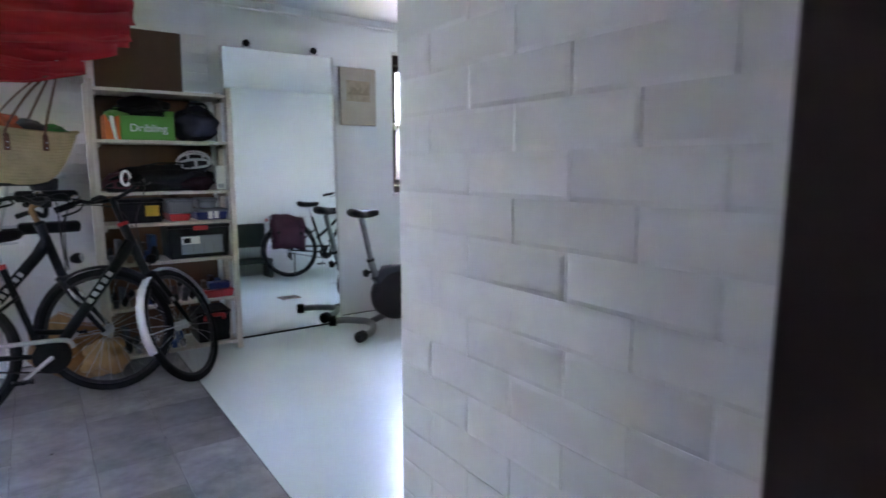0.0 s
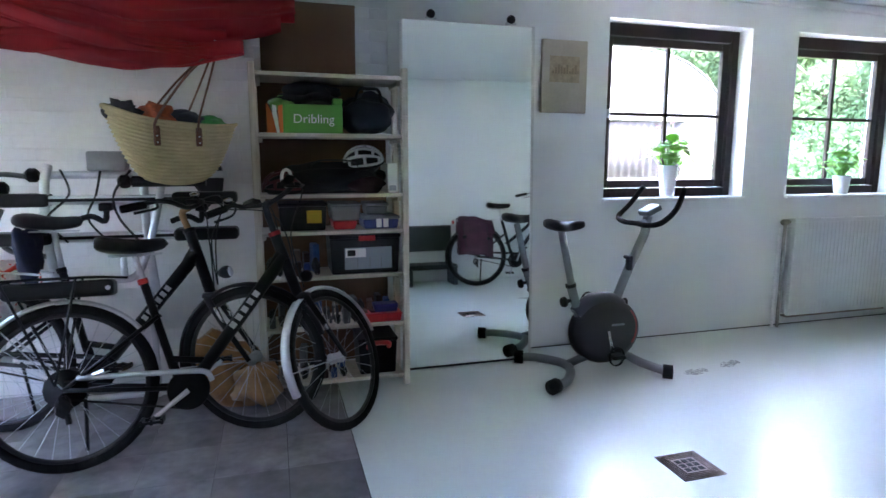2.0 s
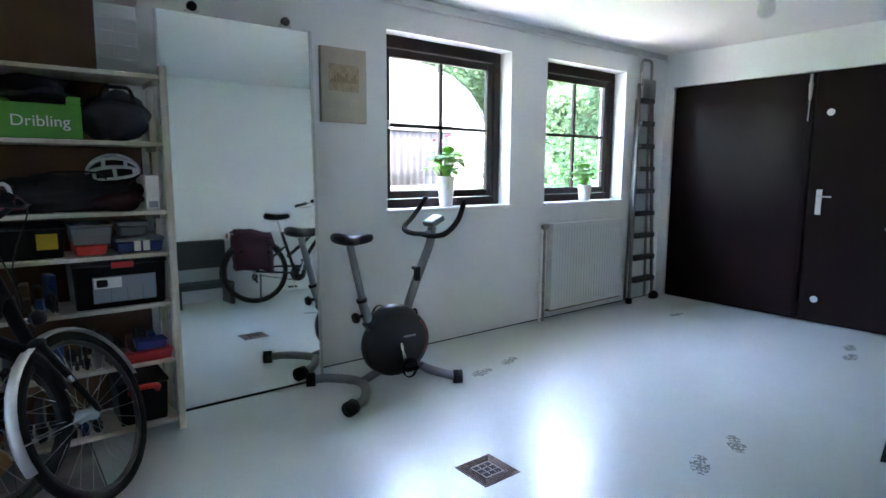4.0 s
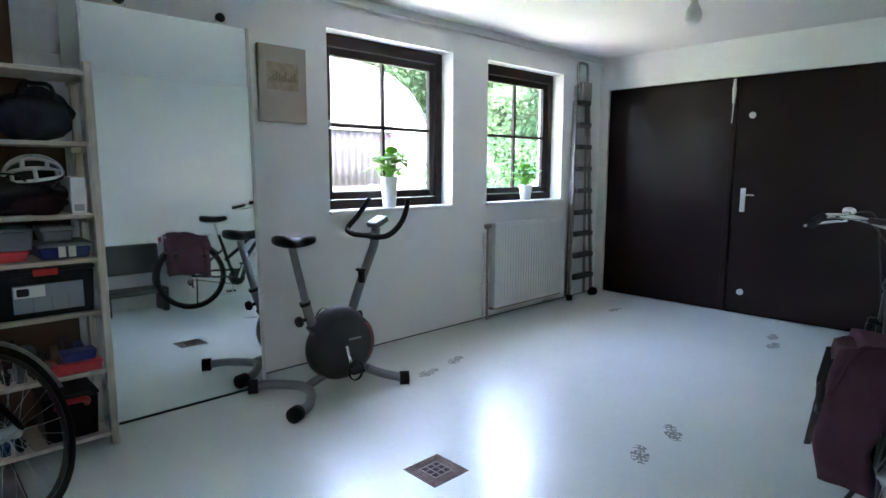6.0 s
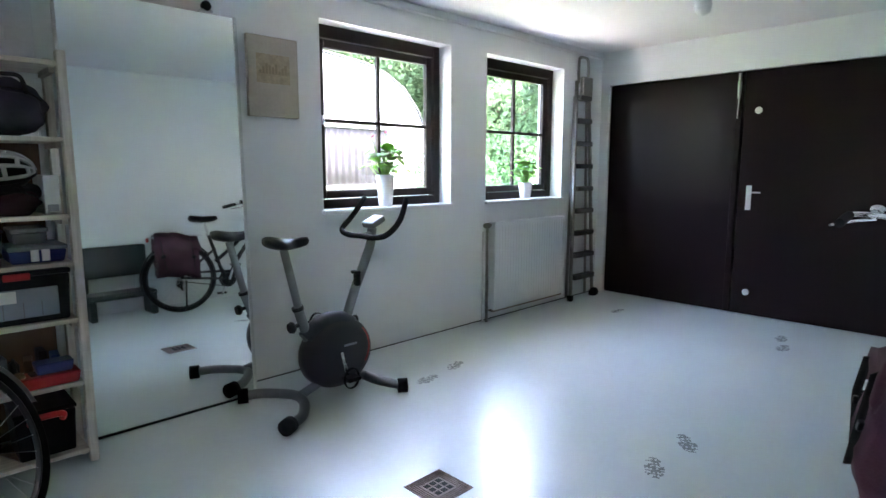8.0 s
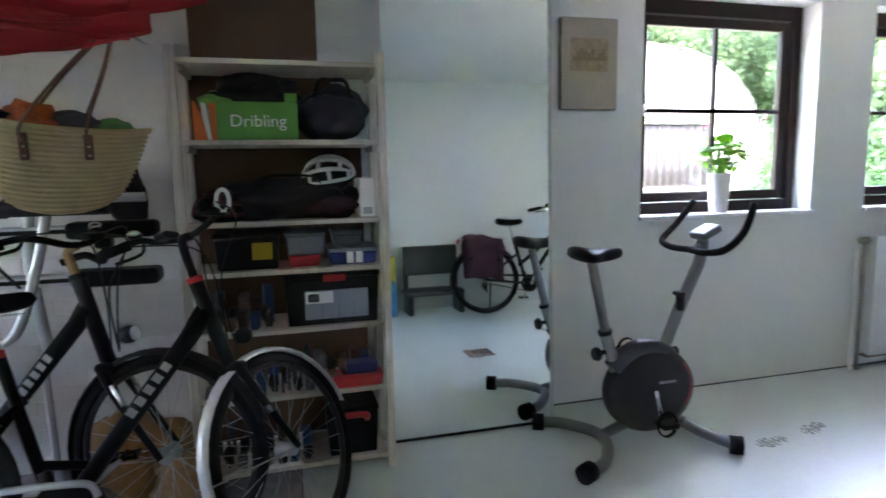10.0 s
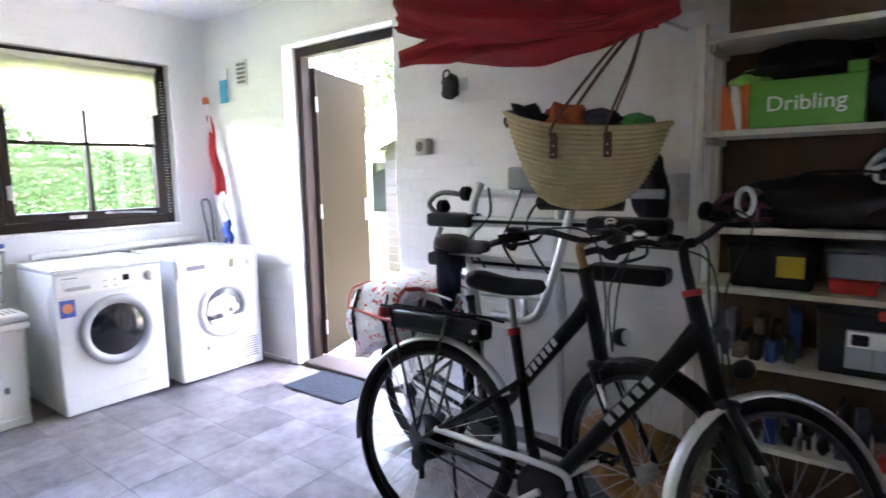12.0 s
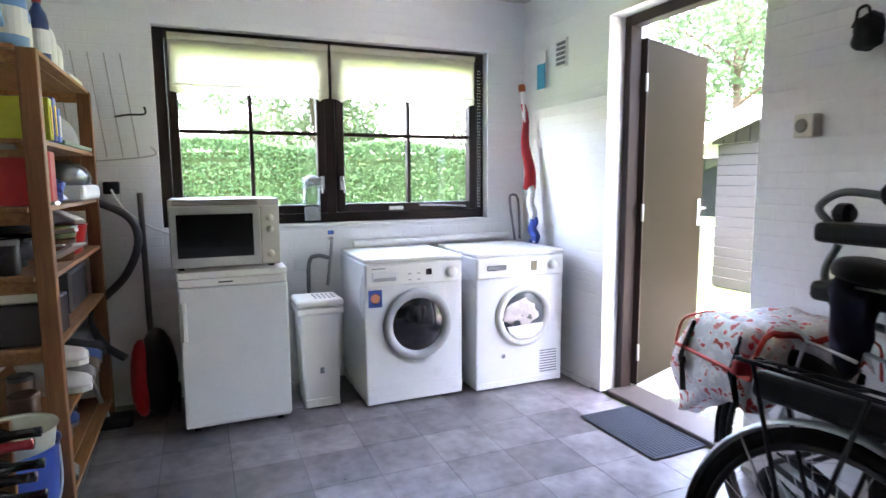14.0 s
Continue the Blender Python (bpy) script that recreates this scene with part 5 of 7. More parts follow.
hs = smooth(part("housing", bm, EB_BLACK, eb, "dark round flywheel housing"))
smooth(part("top_shroud", tube(curve_points([(-0.16, 0, 0.38), (-0.05, 0, 0.455), (0.07, 0, 0.455), (0.15, 0, 0.41)], 4), 0.05, 12), mat("blue_grey_shroud", (0.03, 0.03, 0.045), 0.4), eb))
part("decal", ring(0.075, 0.275, 0.165, 0.005, 6, 14, y=-0.061, a0=-35, a1=45), mat("red_decal", (0.35, 0.05, 0.05), 0.4, bump=0), hs, "red and white arc decal")
part("decal_text", box(0.06, -0.0645, 0.30, 0.15, -0.0615, 0.312), mat("grey_decal", (0.25, 0.25, 0.28), 0.5, bump=0), hs)
smooth(part("seat_tube", rod((-0.12, 0, 0.30), (-0.20, 0, 0.56), 0.029, 12), EB_GREY, eb))
smooth(part("seat_post", rod((-0.19, 0, 0.53), (-0.275, 0, 0.90), 0.023, 12), EB_GREY, eb))
part("collar", lathe([(0.033, 0), (0.033, 0.02)], 14, pose(-0.20, 0, 0.555, 0, -15, 0)), BLACK_PLASTIC, eb)
bm = rod((-0.19, 0, 0.47), (-0.24, 0, 0.46), 0.012, 8)
lathe([(0.028, 0), (0.034, 0.012), (0.028, 0.03)], 12, pose(-0.23, 0, 0.462, 0, -95, 0), bm)
part("height_knob", bm, BLACK_PLASTIC, eb, "black adjusting knob")
sd = saddle_mesh(0, 0, 0.26, 0.21, 0.07)
smooth(part("saddle", moved(sd, pose(-0.25, 0, 0.925)), SADDLE, eb, "black padded saddle"))
bm = tube(curve_points([(0.10, 0, 0.40), (0.19, 0, 0.62), (0.275, 0, 0.80), (0.31, 0, 0.88), (0.325, 0, 0.98)], 5), 0.029, 12)
smooth(part("handle_post", bm, EB_GREY, eb))
bm = tube(curve_points([(0.43, 0.20, 1.16), (0.35, 0.235, 1.04), (0.26, 0.225, 0.96), (0.235, 0.12, 0.935), (0.25, 0, 0.935), (0.235, -0.12, 0.935), (0.26, -0.225, 0.96), (0.35, -0.235, 1.04), (0.43, -0.20, 1.16)], 6), 0.017, 10)
smooth(part("handlebar", bm, RUBBER, eb, "black foam covered looped handlebar"))
part("bar_clamp", rod((0.245, -0.02, 0.935), (0.32, 0, 0.945), 0.02), EB_GREY, eb)
part("console", moved(box(-0.05, -0.055, -0.015, 0.06, 0.055, 0.025, 0.012, 3), pose(0.335, 0, 1.01, 0, -25, 0)), mat("console_grey", (0.14, 0.15, 0.16), 0.35), eb, "small grey console")
part("tension_knob", box(0.175, -0.035, 0.64, 0.21, 0.0, 0.72, 0.008, 2), BLACK_PLASTIC, eb)
part("cup_clip", box(0.165, -0.045, 0.715, 0.205, 0.01, 0.735, 0.005), BLACK_PLASTIC, eb)
bm = tube(curve_points([(0.14, 0, 0.43), (0.19, 0, 0.45), (0.20, 0, 0.41)], 4), 0.01, 6)
part("post_lever", bm, BLACK_PLASTIC, eb)
for s, e_ in ((-1, (0.06, 0.125)), (1, (0.0, 0.42))):
    ck = smooth(part("crank", rod((0.03, s * 0.075, 0.275), (e_[0], s * 0.09, e_[1]), 0.012, 8), CHROME, eb))
    part("pedal", box(e_[0] - 0.045, s * 0.13 - 0.04, e_[1] - 0.012, e_[0] + 0.045, s * 0.13 + 0.04, e_[1] + 0.012, 0.006), BLACK_PLASTIC, ck)
    part("pedal_strap", moved(tube([(0.05 * math.cos(a), 0, 0.06 * math.sin(a)) for a in [2 * math.pi * k / 18 for k in range(18)]], 0.012, 6, closed=True, flat=0.35), pose(e_[0], s * 0.13, e_[1] + 0.0)), RUBBER, ck)

# ---- radiator ----
RAD = mat("radiator_enamel", (0.66, 0.68, 0.68), 0.4, var=0.04, bump=0.04)
ra = empty("radiator", pose(7.715, 0, 0), "white flat panel radiator under the window", "radiator")
part("panel", box(0.0, -0.11, 0.10, 1.045, -0.075, 0.88, 0.008, 2), RAD, ra)
part("back_panel", box(0.01, -0.07, 0.11, 1.035, -0.03, 0.875, 0.004), RAD, ra)
for k in range(26):
    part("rib", box(0.02 + k * 0.039, -0.1135, 0.14, 0.04 + k * 0.039, -0.1095, 0.85, 0.0015), RAD, ra)
# Brown strip: shade under the panel put into a rusty edge colour.
part("bottom_shade", box(0.0, -0.10, 0.085, 1.045, -0.04, 0.098), mat("rusty_shaded_edge", (0.25, 0.2, 0.17), 0.7), ra)
bm = tube(curve_points([(-0.045, -0.06, 0.0), (-0.045, -0.06, 0.45), (-0.045, -0.06, 0.83), (0.0, -0.06, 0.85)], 4), 0.012, 8)
part("pipe", bm, mat("stained_pipe", (0.30, 0.29, 0.27), 0.5, var=0.4, scale=15), ra, "stained heating pipe")
part("pipe", rod((-0.085, -0.05, 0.0), (-0.085, -0.05, 0.80), 0.010), WHITE_PAINT, ra)
bm = lathe([(0.018, 0), (0.024, 0.01), (0.024, 0.05), (0.016, 0.06)], 12, pose(-0.08, -0.06, 0.85, 0, 90, 0))
part("valve", bm, mat("old_valve", (0.25, 0.23, 0.2), 0.5, 0.3), ra, "old radiator valve")

# ---- step ladder ----
LAD_DARK = mat("grimy_tread", (0.07, 0.068, 0.065), 0.6, 0.2, var=0.3, scale=14, bump=0.15)
LAD = mat("worn_aluminium", (0.27, 0.265, 0.25), 0.5, 0.6, var=0.2, scale=10, bump=0.1)
la = empty("step_ladder", pose(8.93, -0.13, 0), "folded aluminium step ladder standing upright in the corner", "ladder")
for x0, x1 in ((-0.05, 0.07), (0.36, 0.29)):
    smooth(part("rail", rod((x0, 0, 0.0), (x1, 0.08, 2.20), 0.018, 8), LAD, la))
    smooth(part("rear_rail", rod((x0 + (0.03 if x0 < 0.2 else -0.03), 0.07, 0.02), (x1 + 0.0, 0.10, 2.05), 0.014, 8), LAD, la))
    part("foot", box(x0 - 0.025, -0.025, 0, x0 + 0.025, 0.03, 0.06, 0.008), RUBBER, la)
smooth(part("hand_hoop", tube(curve_points([(0.10, 0.08, 2.18), (0.10, 0.08, 2.38), (0.13, 0.08, 2.43), (0.24, 0.08, 2.43), (0.27, 0.08, 2.38), (0.27, 0.08, 2.18)], 5), 0.014, 8), LAD, la))
for k in range(9):
    z = 0.24 + 0.225 * k
    q = z / 2.2
    part("tread", box(-0.05 + 0.12 * q + 0.015, -0.045 + 0.08 * q, z - 0.026, 0.36 - 0.07 * q - 0.015, 0.035 + 0.08 * q, z + 0.02, 0.004), LAD_DARK, la)
part("platform", box(0.10, 0.02, 2.06, 0.27, 0.06, 2.24, 0.006), LAD, la)
part("caster", rod((0.33, -0.035, 0.05), (0.36, -0.035, 0.05), 0.045, 12), RUBBER, la, "small black wheel")

# ---- plants on the sills ----
POT = mat("white_ceramic", (0.8, 0.8, 0.8), 0.25, var=0.03, bump=0.02, coat=0.3)
LEAF = mat("anthurium_leaf", (0.10, 0.30, 0.035), 0.35, var=0.35, scale=20, bump=0.1)
nt = LEAF.node_tree
tl, mxs = nt.nodes.new("ShaderNodeBsdfTranslucent"), nt.nodes.new("ShaderNodeMixShader")
tl.inputs["Color"].default_value = (0.22, 0.50, 0.05, 1)
mxs.inputs[0].default_value = 0.45
nt.links.new(nt.nodes["Principled BSDF"].outputs[0], mxs.inputs[1])
nt.links.new(tl.outputs[0], mxs.inputs[2])
nt.links.new(mxs.outputs[0], nt.nodes["Material Output"].inputs["Surface"])
PINK = mat("pink_bract", (0.5, 0.05, 0.09), 0.4, var=0.2, bump=0.05)
SOIL = mat("potting_soil", (0.03, 0.02, 0.015), 0.9, bump=0.5)


def leaf_mesh(base, tip, width, curl):
    a, t = Vector(base), Vector(tip)
    d = t - a
    side = d.cross(Vector((0, 0, 1)))
    side = side.normalized() if side.length > 1e-4 else Vector((1, 0, 0))
    up = side.cross(d).normalized()

    def fn(u, v):
        w = width * math.sin(math.pi * min(1, u * 0.93 + 0.07)) ** 0.8 * (1.15 - 0.6 * u)
        return a + d * u + side * (v - 0.5) * 2 * w + up * (curl * math.sin(math.pi * u) - abs(v - 0.5) * 0.25 * w)
    return sheet(6, 4, fn, 0.0012)


def plant(name, x, y, z, pot_r, pot_h, n, spread, seed, label, flowers):
    rg = random.Random(seed)
    e = empty(name, pose(x, y, z), label, "potted plant", "plants on the window sills")
    smooth(part("pot", lathe([(pot_r * 0.72, 0), (pot_r * 0.75, 0.005), (pot_r, pot_h), (pot_r * 0.94, pot_h), (pot_r * 0.9, pot_h - 0.03)], 28), POT, e, "white ceramic pot"))
    part("soil", lathe([(pot_r * 0.9, pot_h - 0.03), (0.0, pot_h - 0.025)], 20, cap=False), SOIL, e)
    for k in range(n):
        a = rg.uniform(0, 6.28)
        r_ = spread * rg.uniform(0.25, 1.0)
        hgt = pot_h + rg.uniform(0.04, 0.20)
        b_ = Vector((r_ * 0.6 * math.cos(a), 0.5 * r_ * math.sin(a), hgt))
        part("stem", tube(curve_points([(0, 0, pot_h - 0.03), b_ * 0.5 + Vector((0, 0, hgt * 0.25)), b_], 4), 0.003, 5), LEAF, e)
        tip = b_ + Vector((math.cos(a) * 0.09, math.sin(a) * 0.06, rg.uniform(-0.07, 0.05)))
        smooth(part("leaf", leaf_mesh(b_, tip, rg.uniform(0.038, 0.06), 0.015), LEAF, e))
    for fx, fy, fz in flowers:
        part("stem", tube(curve_points([(0, 0, pot_h - 0.03), (fx * 0.5, fy * 0.5, fz * 0.7), (fx, fy, fz)], 4), 0.003, 5), LEAF, e)
        smooth(part("flower", leaf_mesh((fx, fy, fz), (fx + 0.04, fy, fz + 0.02), 0.022, 0.01), PINK, e, "pink flower bract"))
    return e


plant("flower_plant", 6.645, 0.055, WZ[0], 0.068, 0.235, 38, 0.23, 3, "green anthurium in a tall white ceramic pot", [(-0.12, 0.0, 0.50), (0.02, 0.02, 0.54)])
plant("flower_plant", 8.34, 0.055, WZ[0], 0.066, 0.15, 34, 0.20, 8, "leafy green plant in a white pot with a red flower", [(0.17, 0.0, 0.36)])

# ---- floor drain, footprints, ceiling bulb ----
dr = empty("floor_drain", pose(5.51, -1.69, 0.0), "square ribbed metal floor drain with a grid", "drain")
DRAIN = mat("worn_drain_metal", (0.22, 0.16, 0.14), 0.55, 0.4, var=0.35, scale=30, bump=0.3)
part("plate", box(-0.105, -0.105, -0.02, 0.105, 0.105, 0.003, 0.001), DRAIN, dr)
for k in range(4):
    for s in (0.062 + 0.011 * k,):
        bm = bmesh.new()
        for a, b_, c, d_ in ((-s, -s, s, -s), (s, -s, s, s), (s, s, -s, s), (-s, s, -s, -s)):
            rod((a, b_, 0.004), (c, d_, 0.004), 0.0028, 5, bm)
        part("rib", bm, DRAIN, dr)
HOLE = mat("drain_hole", (0.01, 0.009, 0.009), 0.8)
for i in range(3):
    for j in range(3):
        part("hole", box(-0.046 + 0.034 * i, -0.046 + 0.034 * j, 0.0032, -0.022 + 0.034 * i, -0.022 + 0.034 * j, 0.0045), HOLE, dr)
PRINT = mat("grey_scuff", (0.22, 0.235, 0.24), 0.6, var=0.3, scale=30, bump=0.05)
for k, (x, y, r_) in enumerate(((6.655, -0.67, 20), (6.34, -0.73, 10), (6.66, -2.26, 38), (6.32, -2.255, 30), (8.96, -2.04, 10), (8.70, -2.125, 5), (8.855, -0.67, 0))):
    rg = random.Random(k)
    bm = bmesh.new()
    g_ = {(i, j): bm.verts.new((-0.095 + 0.010 * i + rg.uniform(-0.003, 0.003), -0.043 + 0.0086 * j + rg.uniform(-0.002, 0.002), 0.0012)) for i in range(20) for j in range(11)}
    for i in range(19):
        for j in range(10):
            half_w = 5.2 * math.sqrt(max(0.0, 1 - ((i - 9) / 10) ** 2)) * (0.68 if 10 < i < 15 else 1.0)
            if abs(j - 4.5) < half_w and (j == 4 or i % 3 == 0 or rg.random() < 0.42):
                bm.faces.new((g_[i, j], g_[i + 1, j], g_[i + 1, j + 1], g_[i, j + 1]))
    bmesh.ops.delete(bm, geom=[v for v in bm.verts if not v.link_faces], context="VERTS")
    tagged(part("floor_scuff", moved(bm, pose(x, y, 0, 0, 0, r_)), PRINT), "grey worn scuff mark on the painted floor", "scuff mark", "scuff marks on the floor")
bl = empty("ceiling_bulb", pose(7.66, -1.80, H), "bare frosted bulb in a white ceiling fitting, unlit", "lamp")
smooth(part("fitting", lathe([(0.05, 0), (0.05, -0.02), (0.032, -0.035), (0.03, -0.12)], 18), WHITE_PLASTIC, bl))
smooth(part("bulb", lathe([(0.02, -0.12), (0.026, -0.14), (0.044, -0.175), (0.052, -0.21), (0.046, -0.245), (0.026, -0.265), (0.0, -0.27)], 20, cap=False), mat("frosted_glass", (0.75, 0.76, 0.76), 0.3, bump=0), bl, "frosted glass bulb"))

# ---- bench and boxes by the opposite wall ----
built = set(bpy.data.objects)
BENCH = mat("dark_green_plastic", (0.035, 0.045, 0.045), 0.55, var=0.12, bump=0.08)
be = empty("garden_bench", pose(5.18, -3.62, 0), "dark green plastic garden bench against the white wall", "bench")
part("backrest", box(0, -0.02, 0.40, 0.62, 0.04, 0.72, 0.02, 3), BENCH, be)
part("seat", box(-0.02, 0.0, 0.20, 0.62, 0.32, 0.26, 0.02, 3), BENCH, be)
for x in (0.0, 0.56):
    part("leg", box(x, 0.02, 0, x + 0.06, 0.30, 0.20, 0.01), BENCH, be)
    part("post", box(x, -0.02, 0.26, x + 0.06, 0.04, 0.41, 0.01), BENCH, be)
BLUE = mat("blue_card", (0.03, 0.22, 0.5), 0.5, bump=0.05)
yb = thing("yellow_box", box(4.93, -3.72, 0, 5.10, -3.58, 0.62, 0.01), mat("yellow_card", (0.5, 0.5, 0.08), 0.6), "yellow upright box by the white wall", "box")
bb_ = thing("blue_box", box(4.83, -3.55, 0, 5.07, -3.35, 0.36, 0.006), BLUE, "blue printed carton on the garage floor", "carton")
part("label", box(4.89, -3.349, 0.08, 5.01, -3.346, 0.14), WHITE_CARD, bb_)
tagged(part("blue_sign", box(4.86, -3.576, 0.47, 5.00, -3.561, 0.60, 0.002), BLUE), "small blue card leaning on the yellow box", "card")

carry(built, 0.10, -0.05)

# ---- laundry corner ----
SILVER_PL = mat("silver_plastic", (0.38, 0.39, 0.41), 0.35, 0.2, var=0.05, bump=0.02)
DARK_GLASS = mat("dark_door_glass", (0.012, 0.012, 0.014), 0.08, var=0.1, bump=0, coat=0.5)
DRUM = mat("drum_steel", (0.25, 0.25, 0.26), 0.3, 0.9, bump=0.05)


def round_door(e, y, z, r_out, r_in, x, ring_mat, glass):
    m = pose(x, y, z, 0, 90, 0)
    d = smooth(part("door", lathe([(r_out, 0), (r_out, 0.012), (r_out - 0.012, 0.026), (r_in + 0.03, 0.030), (r_in + 0.006, 0.018), (r_in, 0.004)], 44, m, cap=False), ring_mat, e))
    smooth(part("window", lathe([(r_in + 0.004, 0.006), (r_in * 0.9, 0.012), (r_in * 0.6, 0.022), (0.0, 0.028)], 40, m, cap=False), glass, d))
    return d


wm = empty("washing_machine", pose(0, 0, 0, 0, 0, 0), "white front-loading washing machine beside the dryer", "washing machine")
y0, y1, xf = -1.385, -0.785, 0.625
part("cabinet", box(0.05, y0, 0.012, xf, y1, 0.835, 0.012, 3), WHITE_METAL, wm)
part("top_panel", box(0.05, y0, 0.836, xf + 0.004, y1, 0.862, 0.008, 2), WHITE_PLASTIC, wm)
part("control_panel", box(xf, y0 + 0.008, 0.705, xf + 0.012, y1 - 0.008, 0.825, 0.005, 2), WHITE_PLASTIC, wm)
part("detergent_drawer", box(xf + 0.0115, y0 + 0.04, 0.735, xf + 0.018, y0 + 0.19, 0.79, 0.004), WHITE_METAL, wm)
part("drawer_grip", box(xf + 0.0175, y0 + 0.05, 0.735, xf + 0.021, y0 + 0.18, 0.755, 0.002), SILVER_PL, wm)
part("display", box(xf + 0.0115, y0 + 0.365, 0.755, xf + 0.0145, y0 + 0.40, 0.79, 0.001), DARK_GLASS, wm, "small black display")
smooth(part("dial", lathe([(0.034, 0), (0.032, 0.02), (0.02, 0.026), (0.0, 0.026)], 24, pose(xf + 0.012, y1 - 0.075, 0.765, 0, 90, 0), cap=False), WHITE_PLASTIC, wm))
for k in range(4):
    part("button", box(xf + 0.0115, y0 + 0.255 + (k % 2) * 0.055, 0.73 + (k // 2) * 0.035, xf + 0.016, y0 + 0.275 + (k % 2) * 0.055, 0.737 + (k // 2) * 0.035, 0.001), SILVER_PL, wm)
part("name_bar", box(xf + 0.0115, y0 + 0.04, 0.803, xf + 0.013, y0 + 0.12, 0.81), mat("grey_label", (0.3, 0.3, 0.33), 0.5, bump=0), wm)
round_door(wm, (y0 + y1) / 2 + 0.015, 0.465, 0.212, 0.155, xf, SILVER_PL, DARK_GLASS)
st = part("sticker", box(xf + 0.0005, y0 + 0.02, 0.585, xf + 0.0025, y0 + 0.10, 0.685), mat("blue_sticker", (0.04, 0.09, 0.35), 0.4, bump=0), wm, "blue sticker with an orange badge")
part("badge", lathe([(0.028, 0), (0.028, 0.0015)], 20, pose(xf + 0.003, y0 + 0.06, 0.637, 0, 90, 0)), mat("orange_badge", (0.6, 0.22, 0.12), 0.4, bump=0), st)
part("kick_panel", box(xf, y0 + 0.006, 0.016, xf + 0.006, y1 - 0.006, 0.115, 0.003), WHITE_METAL, wm)

dy = empty("tumble_dryer", pose(0, 0, 0), "white tumble dryer with laundry behind its glass door", "tumble dryer")
y0, y1, xf = -0.712, -0.095, 0.665
part("cabinet", box(0.06, y0, 0.012, xf, y1, 0.835, 0.012, 3), WHITE_METAL, dy)
part("top_panel", box(0.06, y0, 0.836, xf + 0.004, y1, 0.862, 0.008, 2), WHITE_PLASTIC, dy)
part("control_panel", box(xf, y0 + 0.008, 0.705, xf + 0.012, y1 - 0.008, 0.825, 0.005, 2), WHITE_PLASTIC, dy)
part("drawer_slot", box(xf + 0.0115, y0 + 0.07, 0.755, xf + 0.015, y0 + 0.20, 0.785, 0.003), GREY_PL, dy)
part("display", box(xf + 0.0115, y0 + 0.375, 0.74, xf + 0.015, y0 + 0.415, 0.80, 0.001), mat("olive_display", (0.12, 0.12, 0.06), 0.3, bump=0), dy)
smooth(part("dial", lathe([(0.03, 0), (0.028, 0.02), (0.0, 0.024)], 24, pose(xf + 0.012, y1 - 0.09, 0.77, 0, 90, 0), cap=False), WHITE_PLASTIC, dy))
GLASSY = mat("dryer_glass", (0.10, 0.11, 0.12), 0.08, bump=0, coat=0.5)
dd = round_door(dy, (y0 + y1) / 2 + 0.02, 0.46, 0.195, 0.145, xf, WHITE_PLASTIC, GLASSY)
smooth(part("laundry", blob((xf + 0.020, (y0 + y1) / 2 + 0.005, 0.475), (0.012, 0.10, 0.075), 9, 0.35, 3), mat("pink_white_laundry", (0.62, 0.55, 0.53), 0.8, var=0.2, scale=25, bump=0.3), dd, "pale laundry behind the glass"))
part("lower_cover", slab([(-0.13, -0.06), (0.13, -0.05), (0.11, -0.10), (0.05, -0.14), (-0.05, -0.14), (-0.11, -0.10)], 0.006, pose(xf + 0.034, (y0 + y1) / 2 + 0.02, 0.46, 0, 0, 90)), WHITE_PLASTIC, dd)
for k in range(9):
    part("vent_slot", box(xf + 0.0003, y1 - 0.165, 0.075 + 0.017 * k, xf + 0.002, y1 - 0.04, 0.082 + 0.017 * k), GREY_PL, dy)
part("lint_latch", lathe([(0.014, 0), (0.014, 0.002)], 14, pose(xf, y0 + 0.19, 0.21, 0, 90, 0)), GREY_PL, dy)
part("kick_line", box(xf, y0 + 0.006, 0.016, xf + 0.003, y1 - 0.006, 0.055, 0.002), WHITE_METAL, dy)

fr = empty("fridge", pose(0, 0, 0), "white under-counter fridge with the microwave on top", "fridge")
y0, y1 = -2.335, -1.805
part("cabinet", box(0.06, y0, 0.02, 0.575, y1, 0.815, 0.008, 2), WHITE_METAL, fr)
part("worktop", box(0.055, y0 - 0.004, 0.816, 0.62, y1 + 0.004, 0.85, 0.008, 2), WHITE_PLASTIC, fr)
part("control_strip", box(0.575, y0, 0.775, 0.622, y1, 0.814, 0.006, 2), WHITE_PLASTIC, fr)
part("name_bar", box(0.6215, y0 + 0.19, 0.79, 0.624, y0 + 0.26, 0.798), mat("dark_label", (0.08, 0.08, 0.1), 0.5, bump=0), fr)
d = part("door", box(0.578, y0, 0.05, 0.628, y1, 0.770, 0.008, 2), mat("fridge_door", (0.66, 0.69, 0.70), 0.35, var=0.04, bump=0.02), fr)
part("handle", box(0.6285, y0 + 0.012, 0.50, 0.642, y0 + 0.035, 0.70, 0.004), WHITE_PLASTIC, d)
for y in (y0 + 0.04, y1 - 0.07):
    part("foot", box(0.52, y, 0, 0.56, y + 0.03, 0.02), BLACK_PLASTIC, fr)

